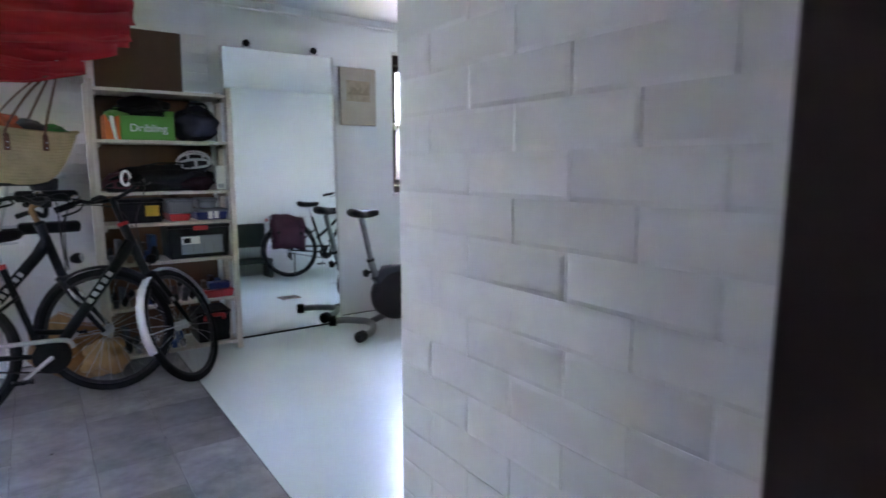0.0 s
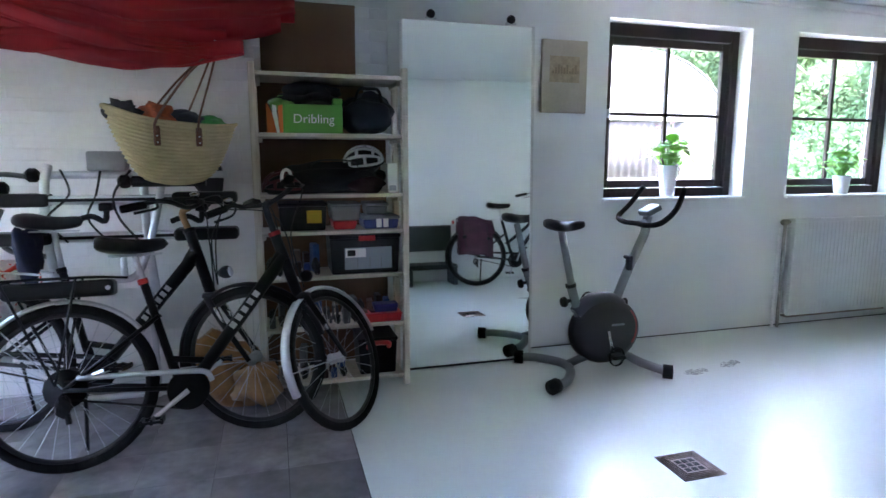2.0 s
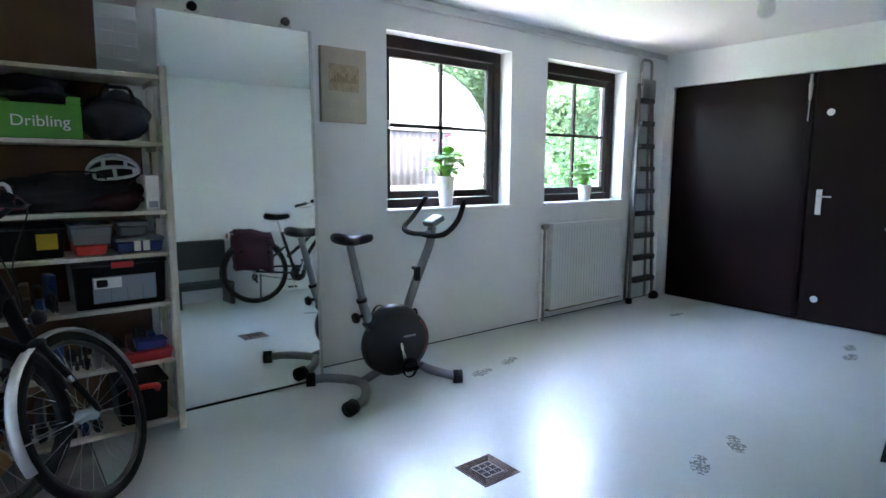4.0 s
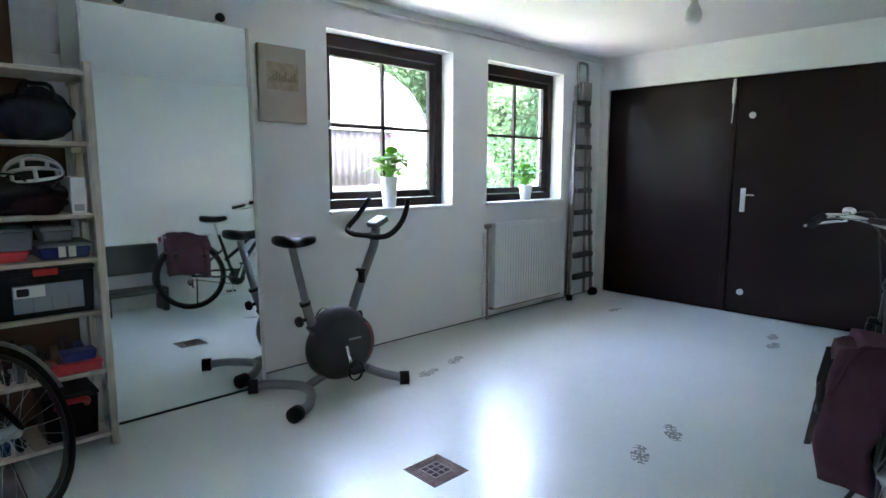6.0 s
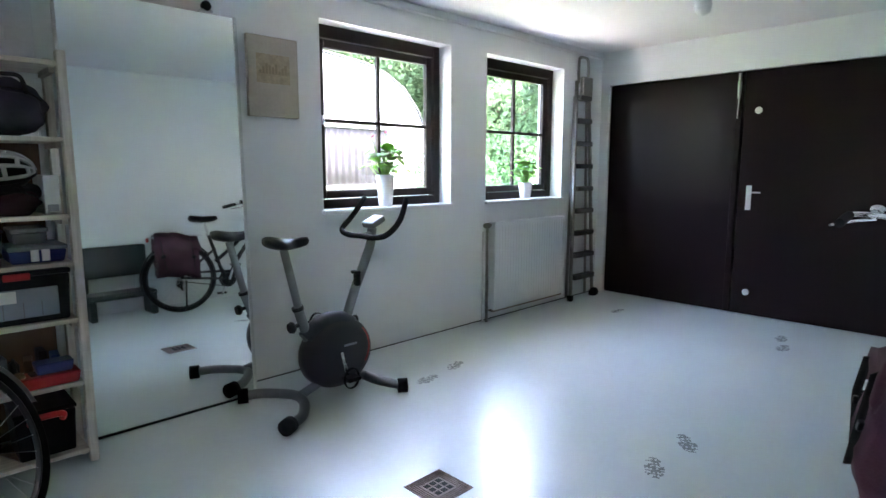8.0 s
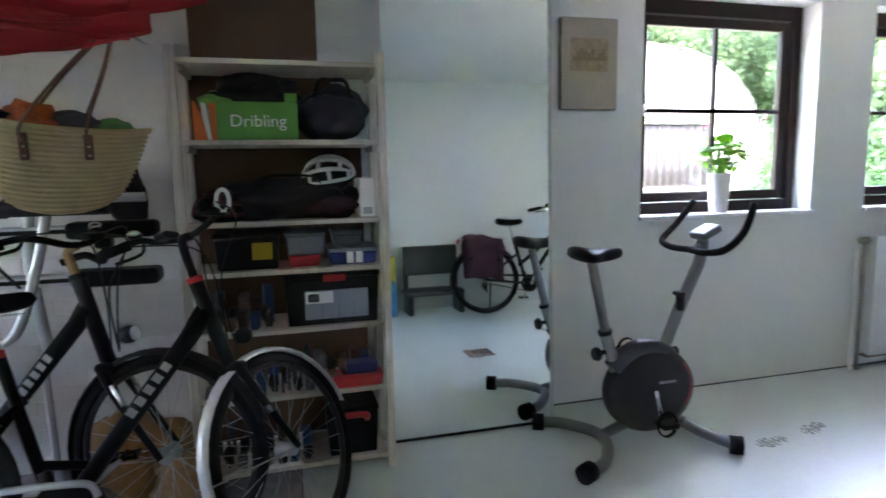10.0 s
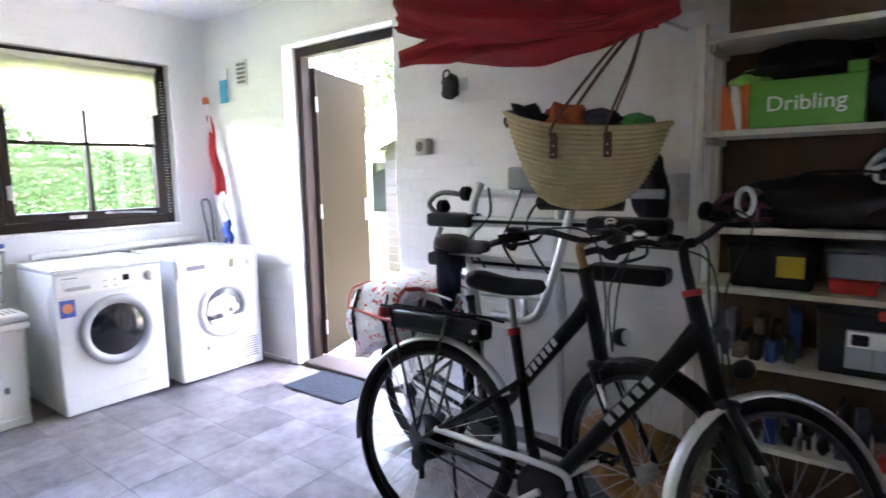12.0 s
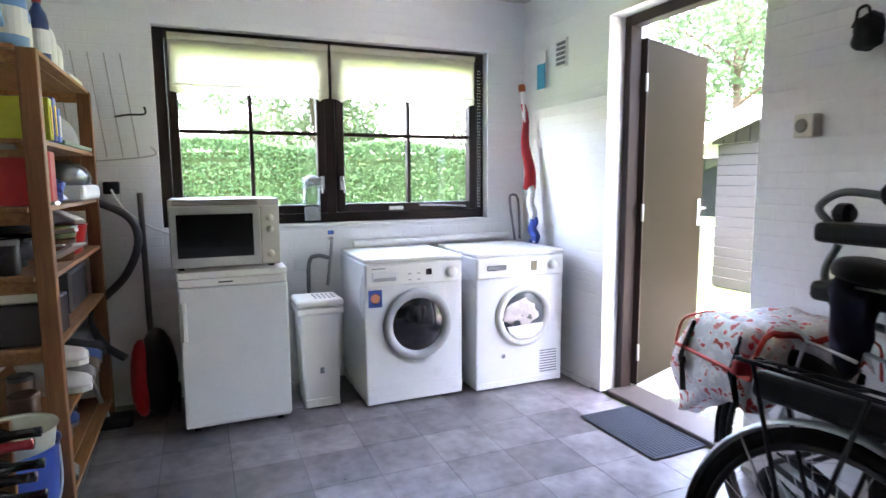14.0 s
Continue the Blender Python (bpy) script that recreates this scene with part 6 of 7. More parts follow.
mw = empty("microwave", pose(0, 0, 0), "cream microwave oven standing on the fridge", "microwave")
CREAM_MET = mat("cream_metal", (0.50, 0.49, 0.44), 0.4, var=0.04, bump=0.03)
y0, y1, z0 = -2.36, -1.825, 0.852
part("case", box(0.16, y0, z0 + 0.012, 0.56, y1, z0 + 0.36, 0.006, 2), CREAM_MET, mw)
part("door", box(0.561, y0 + 0.003, z0 + 0.016, 0.584, y1 - 0.10, z0 + 0.325, 0.005, 2), mat("microwave_door", (0.40, 0.41, 0.40), 0.35), mw)
part("window", box(0.5835, y0 + 0.035, z0 + 0.065, 0.587, y1 - 0.135, z0 + 0.285, 0.002), DARK_GLASS, mw, "black door window")
part("control_panel", box(0.561, y1 - 0.097, z0 + 0.016, 0.582, y1 - 0.003, z0 + 0.325, 0.004, 2), CREAM_MET, mw)
for z in (0.07, 0.20, 0.26):
    smooth(part("knob", lathe([(0.02, 0), (0.018, 0.018), (0.0, 0.02)], 18, pose(0.582, y1 - 0.05, z0 + z, 0, 90, 0), cap=False), CREAM_PLASTIC, mw))
for k in range(4):
    part("vent_slot", box(0.5605, y0 + 0.02, z0 + 0.330 + 0.007 * k, 0.563, y1 - 0.11, z0 + 0.3325 + 0.007 * k), BLACK_PLASTIC, mw)
for y in (y0 + 0.03, y1 - 0.06):
    part("foot", box(0.5, y, z0 - 0.001, 0.53, y + 0.03, z0 + 0.012), BLACK_PLASTIC, mw)
    part("foot", box(0.2, y, z0 - 0.001, 0.23, y + 0.03, z0 + 0.012), BLACK_PLASTIC, mw)

bn = empty("laundry_bin", pose(0.38, -1.61, 0), "white plastic laundry bin with a slotted lid", "bin")
bm = box(-0.12, -0.12, 0.0, 0.12, 0.12, 0.575, 0.02, 3)
for v in bm.verts:
    k = 0.84 + 0.16 * v.co.z / 0.575
    v.co.x, v.co.y = v.co.x * k, v.co.y * k
part("body", bm, WHITE_PLASTIC, bn)
part("rim", box(-0.132, -0.135, 0.545, 0.135, 0.135, 0.585, 0.012, 2), WHITE_PLASTIC, bn)
bm = box(-0.13, -0.135, 0.586, 0.135, 0.135, 0.63, 0.02, 3)
lid = part("lid", bm, WHITE_PLASTIC, bn)
for i in range(3):
    for j in range(5):
        part("slot", box(-0.06 + 0.05 * i, -0.02 + 0.026 * j, 0.6295, -0.03 + 0.05 * i, -0.008 + 0.026 * j, 0.6315), GREY_PL, lid)
part("front_tab", box(0.112, -0.012, 0.20, 0.118, 0.012, 0.235, 0.002), GREY_PL, bn)
part("foot_plate", box(0.09, -0.1, 0.0, 0.112, 0.1, 0.05, 0.004), WHITE_PLASTIC, bn)

pp = thing("waste_pipe", rod((0.045, -1.30, 0.885), (0.045, -0.15, 0.90), 0.024, 12), WHITE_PLASTIC, "grey-white plastic pipe lying along the wall", "pipe")
tp = empty("water_tap", pose(0.0, -1.445, 0.93), "wall tap with a blue knob and grey hose", "tap")
part("tap_body", rod((0, 0, 0), (0.06, 0, 0), 0.014, 10), CHROME, tp)
part("tap_spout", tube(curve_points([(0.05, 0, 0), (0.06, 0, -0.05), (0.05, -0.03, -0.30)], 5), 0.011, 8), SILVER_PL, tp)
part("tap_knob", lathe([(0.02, 0), (0.02, 0.025)], 12, pose(0.05, 0, 0.03)), mat("blue_knob", (0.03, 0.1, 0.35), 0.4), tp, "blue tap knob")
part("hose", tube(curve_points([(0.06, -0.02, -0.12), (0.08, -0.10, -0.10), (0.07, -0.15, -0.16), (0.06, -0.15, -0.5), (0.06, -0.13, -0.85)], 6), 0.012, 8), GREY_PL, tp)

# window dressing
BLIND = mat("cream_blind_cloth", (0.80, 0.78, 0.68), 0.8, var=0.04, bump=0.1)
nt = BLIND.node_tree
pb = nt.nodes["Principled BSDF"]
tl = nt.nodes.new("ShaderNodeBsdfTranslucent")
tl.inputs["Color"].default_value = (0.92, 0.89, 0.77, 1)
ms = nt.nodes.new("ShaderNodeMixShader")
ms.inputs[0].default_value = 0.62
nt.links.new(pb.outputs[0], ms.inputs[1])
nt.links.new(tl.outputs[0], ms.inputs[2])
nt.links.new(ms.outputs[0], nt.nodes["Material Output"].inputs["Surface"])
bd = empty("roller_blind", pose(-0.035, 0, 0), "cream roller blind with a scalloped edge, half down", "blind")
for a0, a1 in ((-2.335, -1.415), (-1.395, -0.385)):
    n = 8

    def blind_fn(u, v, a0=a0, a1=a1):
        zb = 1.80 + 0.022 * abs(math.cos(u * math.pi * n)) ** 0.7
        return (0.004 * math.sin(u * 9) * (1 - v), a0 + (a1 - a0) * u, zb + (2.12 - zb) * v)
    smooth(part("cloth", sheet(64, 6, blind_fn, 0.0015), BLIND, bd))
    part("hem_rod", rod((0.006, a0, 1.865), (0.006, a1, 1.865), 0.006, 6), BLIND, bd)
    part("roller_tube", rod((0.0, a0, 2.135), (0.0, a1, 2.135), 0.02, 10), BLIND, bd)
bm = bmesh.new()
for y in (-0.345, -0.36):
    for k in range(44):
        bmesh.ops.create_icosphere(bm, subdivisions=1, radius=0.0045, matrix=Matrix.Translation((0.01, y, 1.11 + 0.022 * k)))
part("bead_chain", bm, WHITE_PLASTIC, bd, "grey bead chain")
va = empty("glass_vase", pose(-0.015, -1.545, LWZ[0]), "clear plastic vase with pebbles on the window sill", "vase")
smooth(part("body", lathe([(0.055, 0), (0.057, 0.01), (0.06, 0.28), (0.056, 0.28), (0.052, 0.02), (0.0, 0.02)], 24, cap=False), glass_mat("clear_plastic", (0.86, 0.88, 0.88), 0.05), va))
smooth(part("filling", lathe([(0.05, 0.02), (0.051, 0.10), (0.0, 0.11)], 20, cap=False), mat("pale_pebbles", (0.5, 0.5, 0.48), 0.7, var=0.3, scale=60, bump=0.5), va))
smooth(part("tuft", blob((0, 0, 0.265), (0.05, 0.05, 0.03), 6, 0.5, 3), mat("dry_tuft", (0.5, 0.52, 0.48), 0.8, var=0.3, bump=0.4), va))

# flag, clipboard, vent, mat
fl = empty("rolled_flag", pose(0, 0, 0), "rolled red, white and blue flag on a white pole", "flag")
pa, pz = Vector((0.10, -0.075, 1.93)), Vector((0.33, -0.10, 0.868))
part("pole", rod(pa + (pa - pz) * 0.0, pz, 0.013, 10), WHITE_PAINT, fl)
part("finial", lathe([(0.02, -0.02), (0.026, 0.0), (0.022, 0.03)], 14, pose(pa.x, pa.y, pa.z, 0, -12, 0)), mat("orange_finial", (0.5, 0.13, 0.04), 0.5), fl)


def wrap(t0, t1, r0, r1, material, name):
    pts = [pa.lerp(pz, t0 + (t1 - t0) * k / 10) + Vector((0, 0.012 * math.sin(k), 0)) for k in range(11)]
    smooth(part(name, tube(pts, r0, 10, r2=r1, flat=0.55), material, fl))


wrap(0.10, 0.66, 0.02, 0.05, RED_CL := mat("flag_red", (0.45, 0.02, 0.03), 0.8, var=0.2, bump=0.3), "red_band")
wrap(0.64, 0.86, 0.045, 0.05, mat("flag_white", (0.75, 0.75, 0.76), 0.8, var=0.1, bump=0.3), "white_band")
wrap(0.84, 0.995, 0.05, 0.055, mat("flag_blue", (0.03, 0.08, 0.35), 0.8, var=0.2, bump=0.3), "blue_band")
tr = tube(curve_points([(0.06, -0.06, 0.87), (0.05, -0.07, 1.15), (0.06, -0.13, 1.19), (0.09, -0.16, 1.14), (0.13, -0.14, 0.87)], 6), 0.009, 8)
tagged(part("curved_pipe", tr, GREY_PL), "thin grey bent pipe standing in the corner", "pipe")
cl = empty("clipboard", pose(0.30, -0.012, 2.03), "white sheet and blue card hanging from a wall vent", "clipboard")
part("white_sheet", box(-0.07, -0.012, -0.02, 0.02, -0.004, 0.12), WHITE_CARD, cl)
part("blue_card", box(-0.075, -0.02, -0.12, 0.02, -0.013, 0.045, 0.002), mat("cyan_card", (0.02, 0.33, 0.52), 0.5, bump=0.03), cl)
vn = empty("wall_vent", pose(0.485, 0, 2.107), "white slatted wall vent", "vent")
part("frame", box(-0.06, -0.015, -0.09, 0.06, 0.0, 0.09, 0.003), WHITE_PLASTIC, vn)
for k in range(5):
    for j in range(2):
        part("slot", box(-0.05 + 0.053 * j, -0.018, -0.075 + 0.031 * k, -0.003 + 0.053 * j, -0.0155, -0.055 + 0.031 * k), GREY_PL, vn)
dm = empty("door_mat", pose(1.49, -0.16, 0.004, 0, 0, 1), "ribbed dark grey door mat by the side door", "door mat")
MAT = mat("ribbed_rubber_mat", (0.034, 0.046, 0.062), 0.8, var=0.2, scale=25, fine=180, bump=0.4)
part("base", box(-0.275, -0.18, 0, 0.275, 0.18, 0.008, 0.003), MAT, dm)
for k in range(16):
    part("rib", box(-0.26, -0.168 + 0.0215 * k, 0.0082, 0.26, -0.156 + 0.0215 * k, 0.012, 0.001), MAT, dm)
tagged(part("coir_mat", box(1.20, 0.26, -0.02, 1.75, 0.60, 0.0, 0.004), mat("mottled_mat", (0.10, 0.11, 0.08), 0.9, var=0.8, scale=40, fine=90, bump=0.6)), "mottled outdoor mat on the step", "door mat")

# wire rack, vacuum cleaner, cable
wr = empty("wire_drying_rack", pose(0.03, 0, 0), "folded white wire drying rack hanging on the wall", "drying rack")
WIRE = mat("coated_wire", (0.42, 0.40, 0.39), 0.5)
for k in range(7):
    y = -2.98 + 0.078 * k
    part("wire", rod((0.0, y - 0.06, 2.0), (0.01, y, 1.44), 0.0035, 5), WIRE, wr)
part("wire", tube(curve_points([(0.0, -3.02, 1.40), (0.0, -2.7, 1.42), (0.0, -2.44, 1.45), (0.0, -2.45, 1.50)], 5), 0.004, 5), WIRE, wr)
part("bracket", tube(curve_points([(0.0, -2.62, 1.66), (0.03, -2.55, 1.67), (0.0, -2.47, 1.68), (0.0, -2.47, 1.72)], 4), 0.006, 5), BLACK_PLASTIC, wr)
vc = empty("vacuum_cleaner", pose(0.27, -2.50, 0), "red and black vacuum cleaner with its hose on the wall", "vacuum cleaner")
smooth(part("body", blob((0.0, 0.03, 0.25), (0.13, 0.10, 0.25), 2, 0.04, 3), BLACK_PLASTIC, vc))
smooth(part("red_shell", blob((0.02, -0.05, 0.24), (0.12, 0.055, 0.22), 3, 0.04, 3), RED_PLASTIC, vc, "red plastic shell"))
part("wheel", lathe([(0.08, -0.015), (0.09, 0), (0.08, 0.015)], 20, pose(0.0, 0.12, 0.10, 90, 0, 0)), BLACK_PLASTIC, vc)
hp = curve_points([(0.02, -0.12, 0.36), (-0.02, -0.24, 0.46), (-0.05, -0.26, 0.62), (-0.05, -0.10, 0.80), (-0.06, -0.03, 0.98), (-0.10, -0.08, 1.12), (-0.14, -0.28, 1.22), (-0.10, -0.38, 1.28)], 10)
smooth(part("hose", tube(hp, 0.021, 10), mat("ribbed_hose", (0.06, 0.055, 0.06), 0.5, fine=300, bump=0.4), vc, "dark corrugated hose"))
part("tube", rod((-0.10, 0.0, 0.02), (-0.22, -0.02, 1.24), 0.016, 10), mat("dark_steel_tube", (0.08, 0.07, 0.07), 0.35, 0.5), vc)
part("floor_head", box(-0.02, -0.32, 0.0, 0.10, -0.10, 0.06, 0.015, 2), BLACK_PLASTIC, vc)
part("second_tube", rod((0.04, -0.22, 0.05), (0.02, -0.36, 0.52), 0.012, 8), STEEL, vc)
sk = thing("wall_outlet", box(0.0, -2.70, 1.235, 0.05, -2.62, 1.305, 0.006), BLACK_PLASTIC, "dark wall outlet with plugs", "socket")
tagged(part("power_cable", tube(curve_points([(0.05, -2.66, 1.26), (0.08, -2.60, 1.15), (0.06, -2.48, 1.05), (0.10, -2.36, 1.0), (0.17, -2.30, 0.97)], 6), 0.006, 6), WHITE_PLASTIC), "white power cable sagging to the microwave", "cable")

# ---- orange wooden rack ----
rk = empty("wooden_rack", pose(0, 0, 0), "orange-stained pine storage rack, full of household goods", "rack")
KX, KY, KD = (0.20, 1.32), -2.70, 0.40
for x in (KX[0], KX[1] - 0.045):
    for y in (KY - 0.06, KY - KD):
        part("post", box(x, y, 0, x + 0.045, y + 0.06, 1.76, 0.003), ORANGE_WOOD_Z, rk)
KZ = (0.12, 0.42, 0.70, 0.955, 1.20, 1.435, 1.75)
for z in KZ:
    part("board", box(KX[0] + 0.002, KY - KD + 0.002, z, KX[1] + 0.01, KY - 0.062, z + 0.018, 0.002), ORANGE_WOOD, rk)
    part("board", box(KX[0] + 0.047, KY - 0.060, z, KX[1] - 0.047, KY - 0.006, z + 0.018, 0.002), ORANGE_WOOD, rk)
    part("side_rail", box(KX[1] - 0.04, KY - KD + 0.062, z - 0.045, KX[1] - 0.015, KY - 0.062, z - 0.001), ORANGE_WOOD, rk)
    part("side_rail", box(KX[0] + 0.015, KY - KD + 0.062, z - 0.045, KX[0] + 0.04, KY - 0.062, z - 0.001), ORANGE_WOOD, rk)


def bottle(name, x, y, z, r_, h, material, cap, label, handle=False):
    e = empty(name, pose(x, y, z), label, "bottle", "bottles on the rack")
    smooth(part("body", lathe([(r_ * 0.94, 0), (r_, 0.008), (r_, h * 0.62), (r_ * 0.85, h * 0.74), (r_ * 0.4, h * 0.86), (r_ * 0.38, h * 0.9)], 20), material, e))
    part("cap", lathe([(r_ * 0.45, h * 0.9), (r_ * 0.45, h)], 16), cap, e)
    part("label", lathe([(r_ + 0.001, h * 0.15), (r_ + 0.001, h * 0.5)], 20, cap=False), WHITE_CARD, e)
    if handle:
        smooth(part("handle", tube(curve_points([(r_ * 0.6, 0, h * 0.82), (r_ * 1.35, 0, h * 0.75), (r_ * 1.4, 0, h * 0.4), (r_ * 0.9, 0, h * 0.25)], 5), 0.012, 8), material, e))
    return e


LB = mat("light_blue_bottle", (0.16, 0.33, 0.62), 0.3, bump=0.02)
bottle("detergent_jug", 1.22, -2.80, 1.768, 0.065, 0.27, LB, WHITE_PLASTIC, "light blue detergent jug on top of the rack", True)
bottle("detergent_jug", 1.06, -2.82, 1.768, 0.06, 0.25, LB, BLUE_PL, "light blue detergent jug beside another", True)
bottle("cleaner_bottle", 0.94, -2.76, 1.768, 0.036, 0.26, mat("navy_bottle", (0.05, 0.08, 0.25), 0.3), RED_PLASTIC, "dark blue cleaner bottle with a red cap")
bottle("cleaner_bottle", 0.80, -2.77, 1.768, 0.04, 0.21, WHITE_PLASTIC, WHITE_PLASTIC, "white cleaner bottle on the rack")
bottle("cleaner_bottle", 0.66, -2.78, 1.768, 0.045, 0.17, WHITE_PLASTIC, RED_PLASTIC, "white bottle with a brown label")
thing("white_tray", box(0.30, -2.98, 1.769, 0.60, -2.72, 1.80, 0.006), WHITE_PLASTIC, "flat white tray on top of the rack", "tray")
for nm, x, w_, h_, col, lab in (("glove_carton", 1.22, 0.05, 0.15, (0.5, 0.55, 0.05), "yellow carton of gloves"), ("glove_carton", 1.15, 0.05, 0.16, (0.02, 0.05, 0.25), "dark blue carton of gloves"), ("blue_carton", 1.08, 0.05, 0.13, (0.03, 0.12, 0.5), "bright blue carton on the rack")):
    g_ = thing(nm, box(x - w_ / 2, -2.98, 1.455, x + w_ / 2, -2.69, 1.455 + h_, 0.003), mat(nm + "_card", col, 0.55, var=0.1, bump=0.05), lab, "carton")
    part("print_bar", box(x - w_ / 2 + 0.012, -2.6895, 1.475, x + w_ / 2 - 0.012, -2.6875, 1.455 + h_ - 0.03), WHITE_CARD if nm == "blue_carton" else YELLOW, g_)
def dome_fn(u, v):
    a, t = u * 2 * math.pi, v * math.pi / 2
    return (0.62 + 0.26 * math.cos(a) * math.cos(t), -2.85 + 0.14 * math.sin(a) * math.cos(t), 1.475 + 0.15 * math.sin(t))
bm = sheet(32, 8, dome_fn)
bmesh.ops.remove_doubles(bm, verts=bm.verts[:], dist=0.001)
tagged(smooth(part("dome_cover", bm, mat("grey_mesh_cover", (0.26, 0.26, 0.27), 0.7, fine=300, bump=0.4))), "grey domed food cover on the rack", "cover")
thing("green_board", box(0.30, -2.99, 1.454, 0.95, -2.70, 1.473, 0.004), mat("green_board_plastic", (0.10, 0.16, 0.11), 0.5), "green board under the domed cover", "board")
thing("red_binder", box(1.17, -3.0, 1.219, 1.25, -2.70, 1.415, 0.005), RED_PLASTIC, "red lever arch file on the rack", "binder")
thing("blue_bag", blob((1.0, -2.80, 1.28), (0.10, 0.08, 0.06), 15, 0.4, 3), mat("blue_white_film", (0.08, 0.12, 0.42), 0.35, var=0.8, scale=30, bump=0.4), "blue and white plastic pack on the rack", "bag")
fy = empty("frying_appliance", pose(0.58, -2.80, 1.219), "black domed appliance with a white base on the rack", "appliance")
part("base", box(-0.22, -0.12, 0, 0.20, 0.13, 0.07, 0.02, 3), WHITE_PLASTIC, fy)
smooth(part("dome", blob((-0.01, 0.0, 0.10), (0.21, 0.125, 0.09), 1, 0.02, 3), mat("smoke_lid", (0.06, 0.06, 0.065), 0.2, bump=0), fy))


def pan(x, y, z, r_, ang, label, handle_mat):
    e = empty("saucepan", pose(x, y, z, 0, 0, ang), label, "pan", "pans on the rack")
    smooth(part("bowl", lathe([(r_ * 0.85, 0), (r_, 0.01), (r_ * 1.02, 0.09), (r_ * 0.98, 0.09), (r_ * 0.95, 0.015), (0, 0.012)], 26, cap=False), BLACK_PLASTIC, e))
    part("handle", tube(curve_points([(r_, 0, 0.075), (r_ + 0.08, 0, 0.10), (r_ + 0.20, 0, 0.115)], 4), 0.012, 8, flat=0.6), handle_mat, e)
    return e


pan(1.16, -2.90, 1.018, 0.11, 62, "black pan with a steel handle sticking out", STEEL)
pan(1.10, -2.90, 1.115, 0.10, 48, "black pan with a pale steel handle", STEEL)
# The shallow steel disc on this shelf is a pan lid.
thing("steel_dish", lathe([(0.12, 0), (0.11, 0.02), (0.03, 0.035), (0.0, 0.036)], 24, pose(1.22, -2.86, 1.415), cap=False), STEEL, "shallow steel pan lid lying on the rack", "dish")
tagged(smooth(part("red_bowl", lathe([(0.06, 0), (0.075, 0.01), (0.10, 0.13), (0.105, 0.135), (0.095, 0.13), (0.07, 0.015), (0, 0.012)], 26, pose(0.62, -2.80, 0.974), cap=False), RED_PLASTIC)), "red plastic bowl on the rack", "bowl")
tagged(part("white_gadget", moved(box(-0.12, -0.02, 0, 0.12, 0.02, 0.02, 0.006, 2), pose(0.98, -2.72, 1.16, 0, 10, 35)), WHITE_PLASTIC), "white plastic kitchen gadget sticking out", "kitchen tool")
tagged(part("white_slicer", moved(box(-0.10, -0.03, 0, 0.10, 0.03, 0.012, 0.004), pose(1.0, -2.72, 1.02, 0, -20, 40)), WHITE_PLASTIC), "white plastic slicer on the rack", "kitchen tool")
tagged(smooth(part("woven_basket", lathe([(0.06, 0), (0.075, 0.09), (0.07, 0.09), (0.055, 0.01)], 20, pose(0.86, -2.78, 0.974)), mat("dark_wicker", (0.14, 0.06, 0.03), 0.7, fine=200, bump=0.5))), "small brown wicker basket", "basket")
tagged(smooth(part("green_pan", lathe([(0.09, 0), (0.10, 0.05), (0.095, 0.05), (0.085, 0.008), (0, 0.006)], 22, pose(0.84, -2.80, 1.07), cap=False), mat("olive_enamel", (0.09, 0.12, 0.03), 0.4))), "olive green dish stacked on the basket", "dish")
thing("cream_box", box(1.06, -3.00, 0.872, 1.29, -2.745, 0.935, 0.008), mat("cream_card", (0.55, 0.55, 0.42), 0.6), "cream coloured box on the rack", "box")
thing("dark_box", box(1.04, -3.02, 0.719, 1.30, -2.72, 0.87, 0.006), mat("dark_brown_card", (0.025, 0.018, 0.015), 0.6), "dark brown box on the rack", "box")
thing("dark_bin", box(0.35, -3.02, 0.719, 0.75, -2.76, 0.90, 0.01), mat("dark_grey_bin", (0.03, 0.028, 0.03), 0.6), "dark storage bin at the back of the rack", "box")


def shoe(m, upper, sole, label):
    e = empty("shoe", m, label, "shoe", "shoes on the rack")

    def up_fn(u, v):
        a = v * math.pi
        wdt = 0.036 + 0.014 * math.sin(u * math.pi) + (0.006 if u > 0.55 else 0)
        hgt = 0.085 - 0.045 * u ** 1.4 if u < 0.9 else 0.05 * (1 - (u - 0.9) * 4)
        wdt *= math.sqrt(max(0.02, 1 - (2 * abs(u - 0.5)) ** 4))
        return (-0.13 + 0.27 * u, wdt * math.cos(a), 0.022 + hgt * math.sin(a))
    smooth(part("upper", sheet(14, 10, up_fn, 0.004), upper, e))
    pts = [(-0.13 + 0.27 * k / 11, 0, 0) for k in range(12)]
    ol = [(x, (0.038 + 0.012 * math.sin((x + 0.13) / 0.27 * math.pi)) * math.sqrt(max(0.05, 1 - (2 * abs((x + 0.13) / 0.27 - 0.5)) ** 6))) for x, _, _ in pts]
    bm = bmesh.new()
    lo = [bm.verts.new((x, y, 0)) for x, y in ol] + [bm.verts.new((x, -y, 0)) for x, y in ol[::-1]]
    hi = [bm.verts.new((v.co.x, v.co.y, 0.026)) for v in lo]
    bm.faces.new(lo[::-1])
    bm.faces.new(hi)
    for k in range(len(lo)):
        bm.faces.new((lo[k], lo[(k + 1) % len(lo)], hi[(k + 1) % len(lo)], hi[k]))
    part("sole", bm, sole, e)
    bm = bmesh.new()
    for k in range(4):
        x = -0.01 + 0.022 * k
        rod((x, -0.02, 0.09 - 0.008 * k), (x + 0.004, 0.02, 0.09 - 0.008 * k), 0.003, 5, bm)
    part("laces", bm, WHITE_PLASTIC, e, "pale laces")
    return e


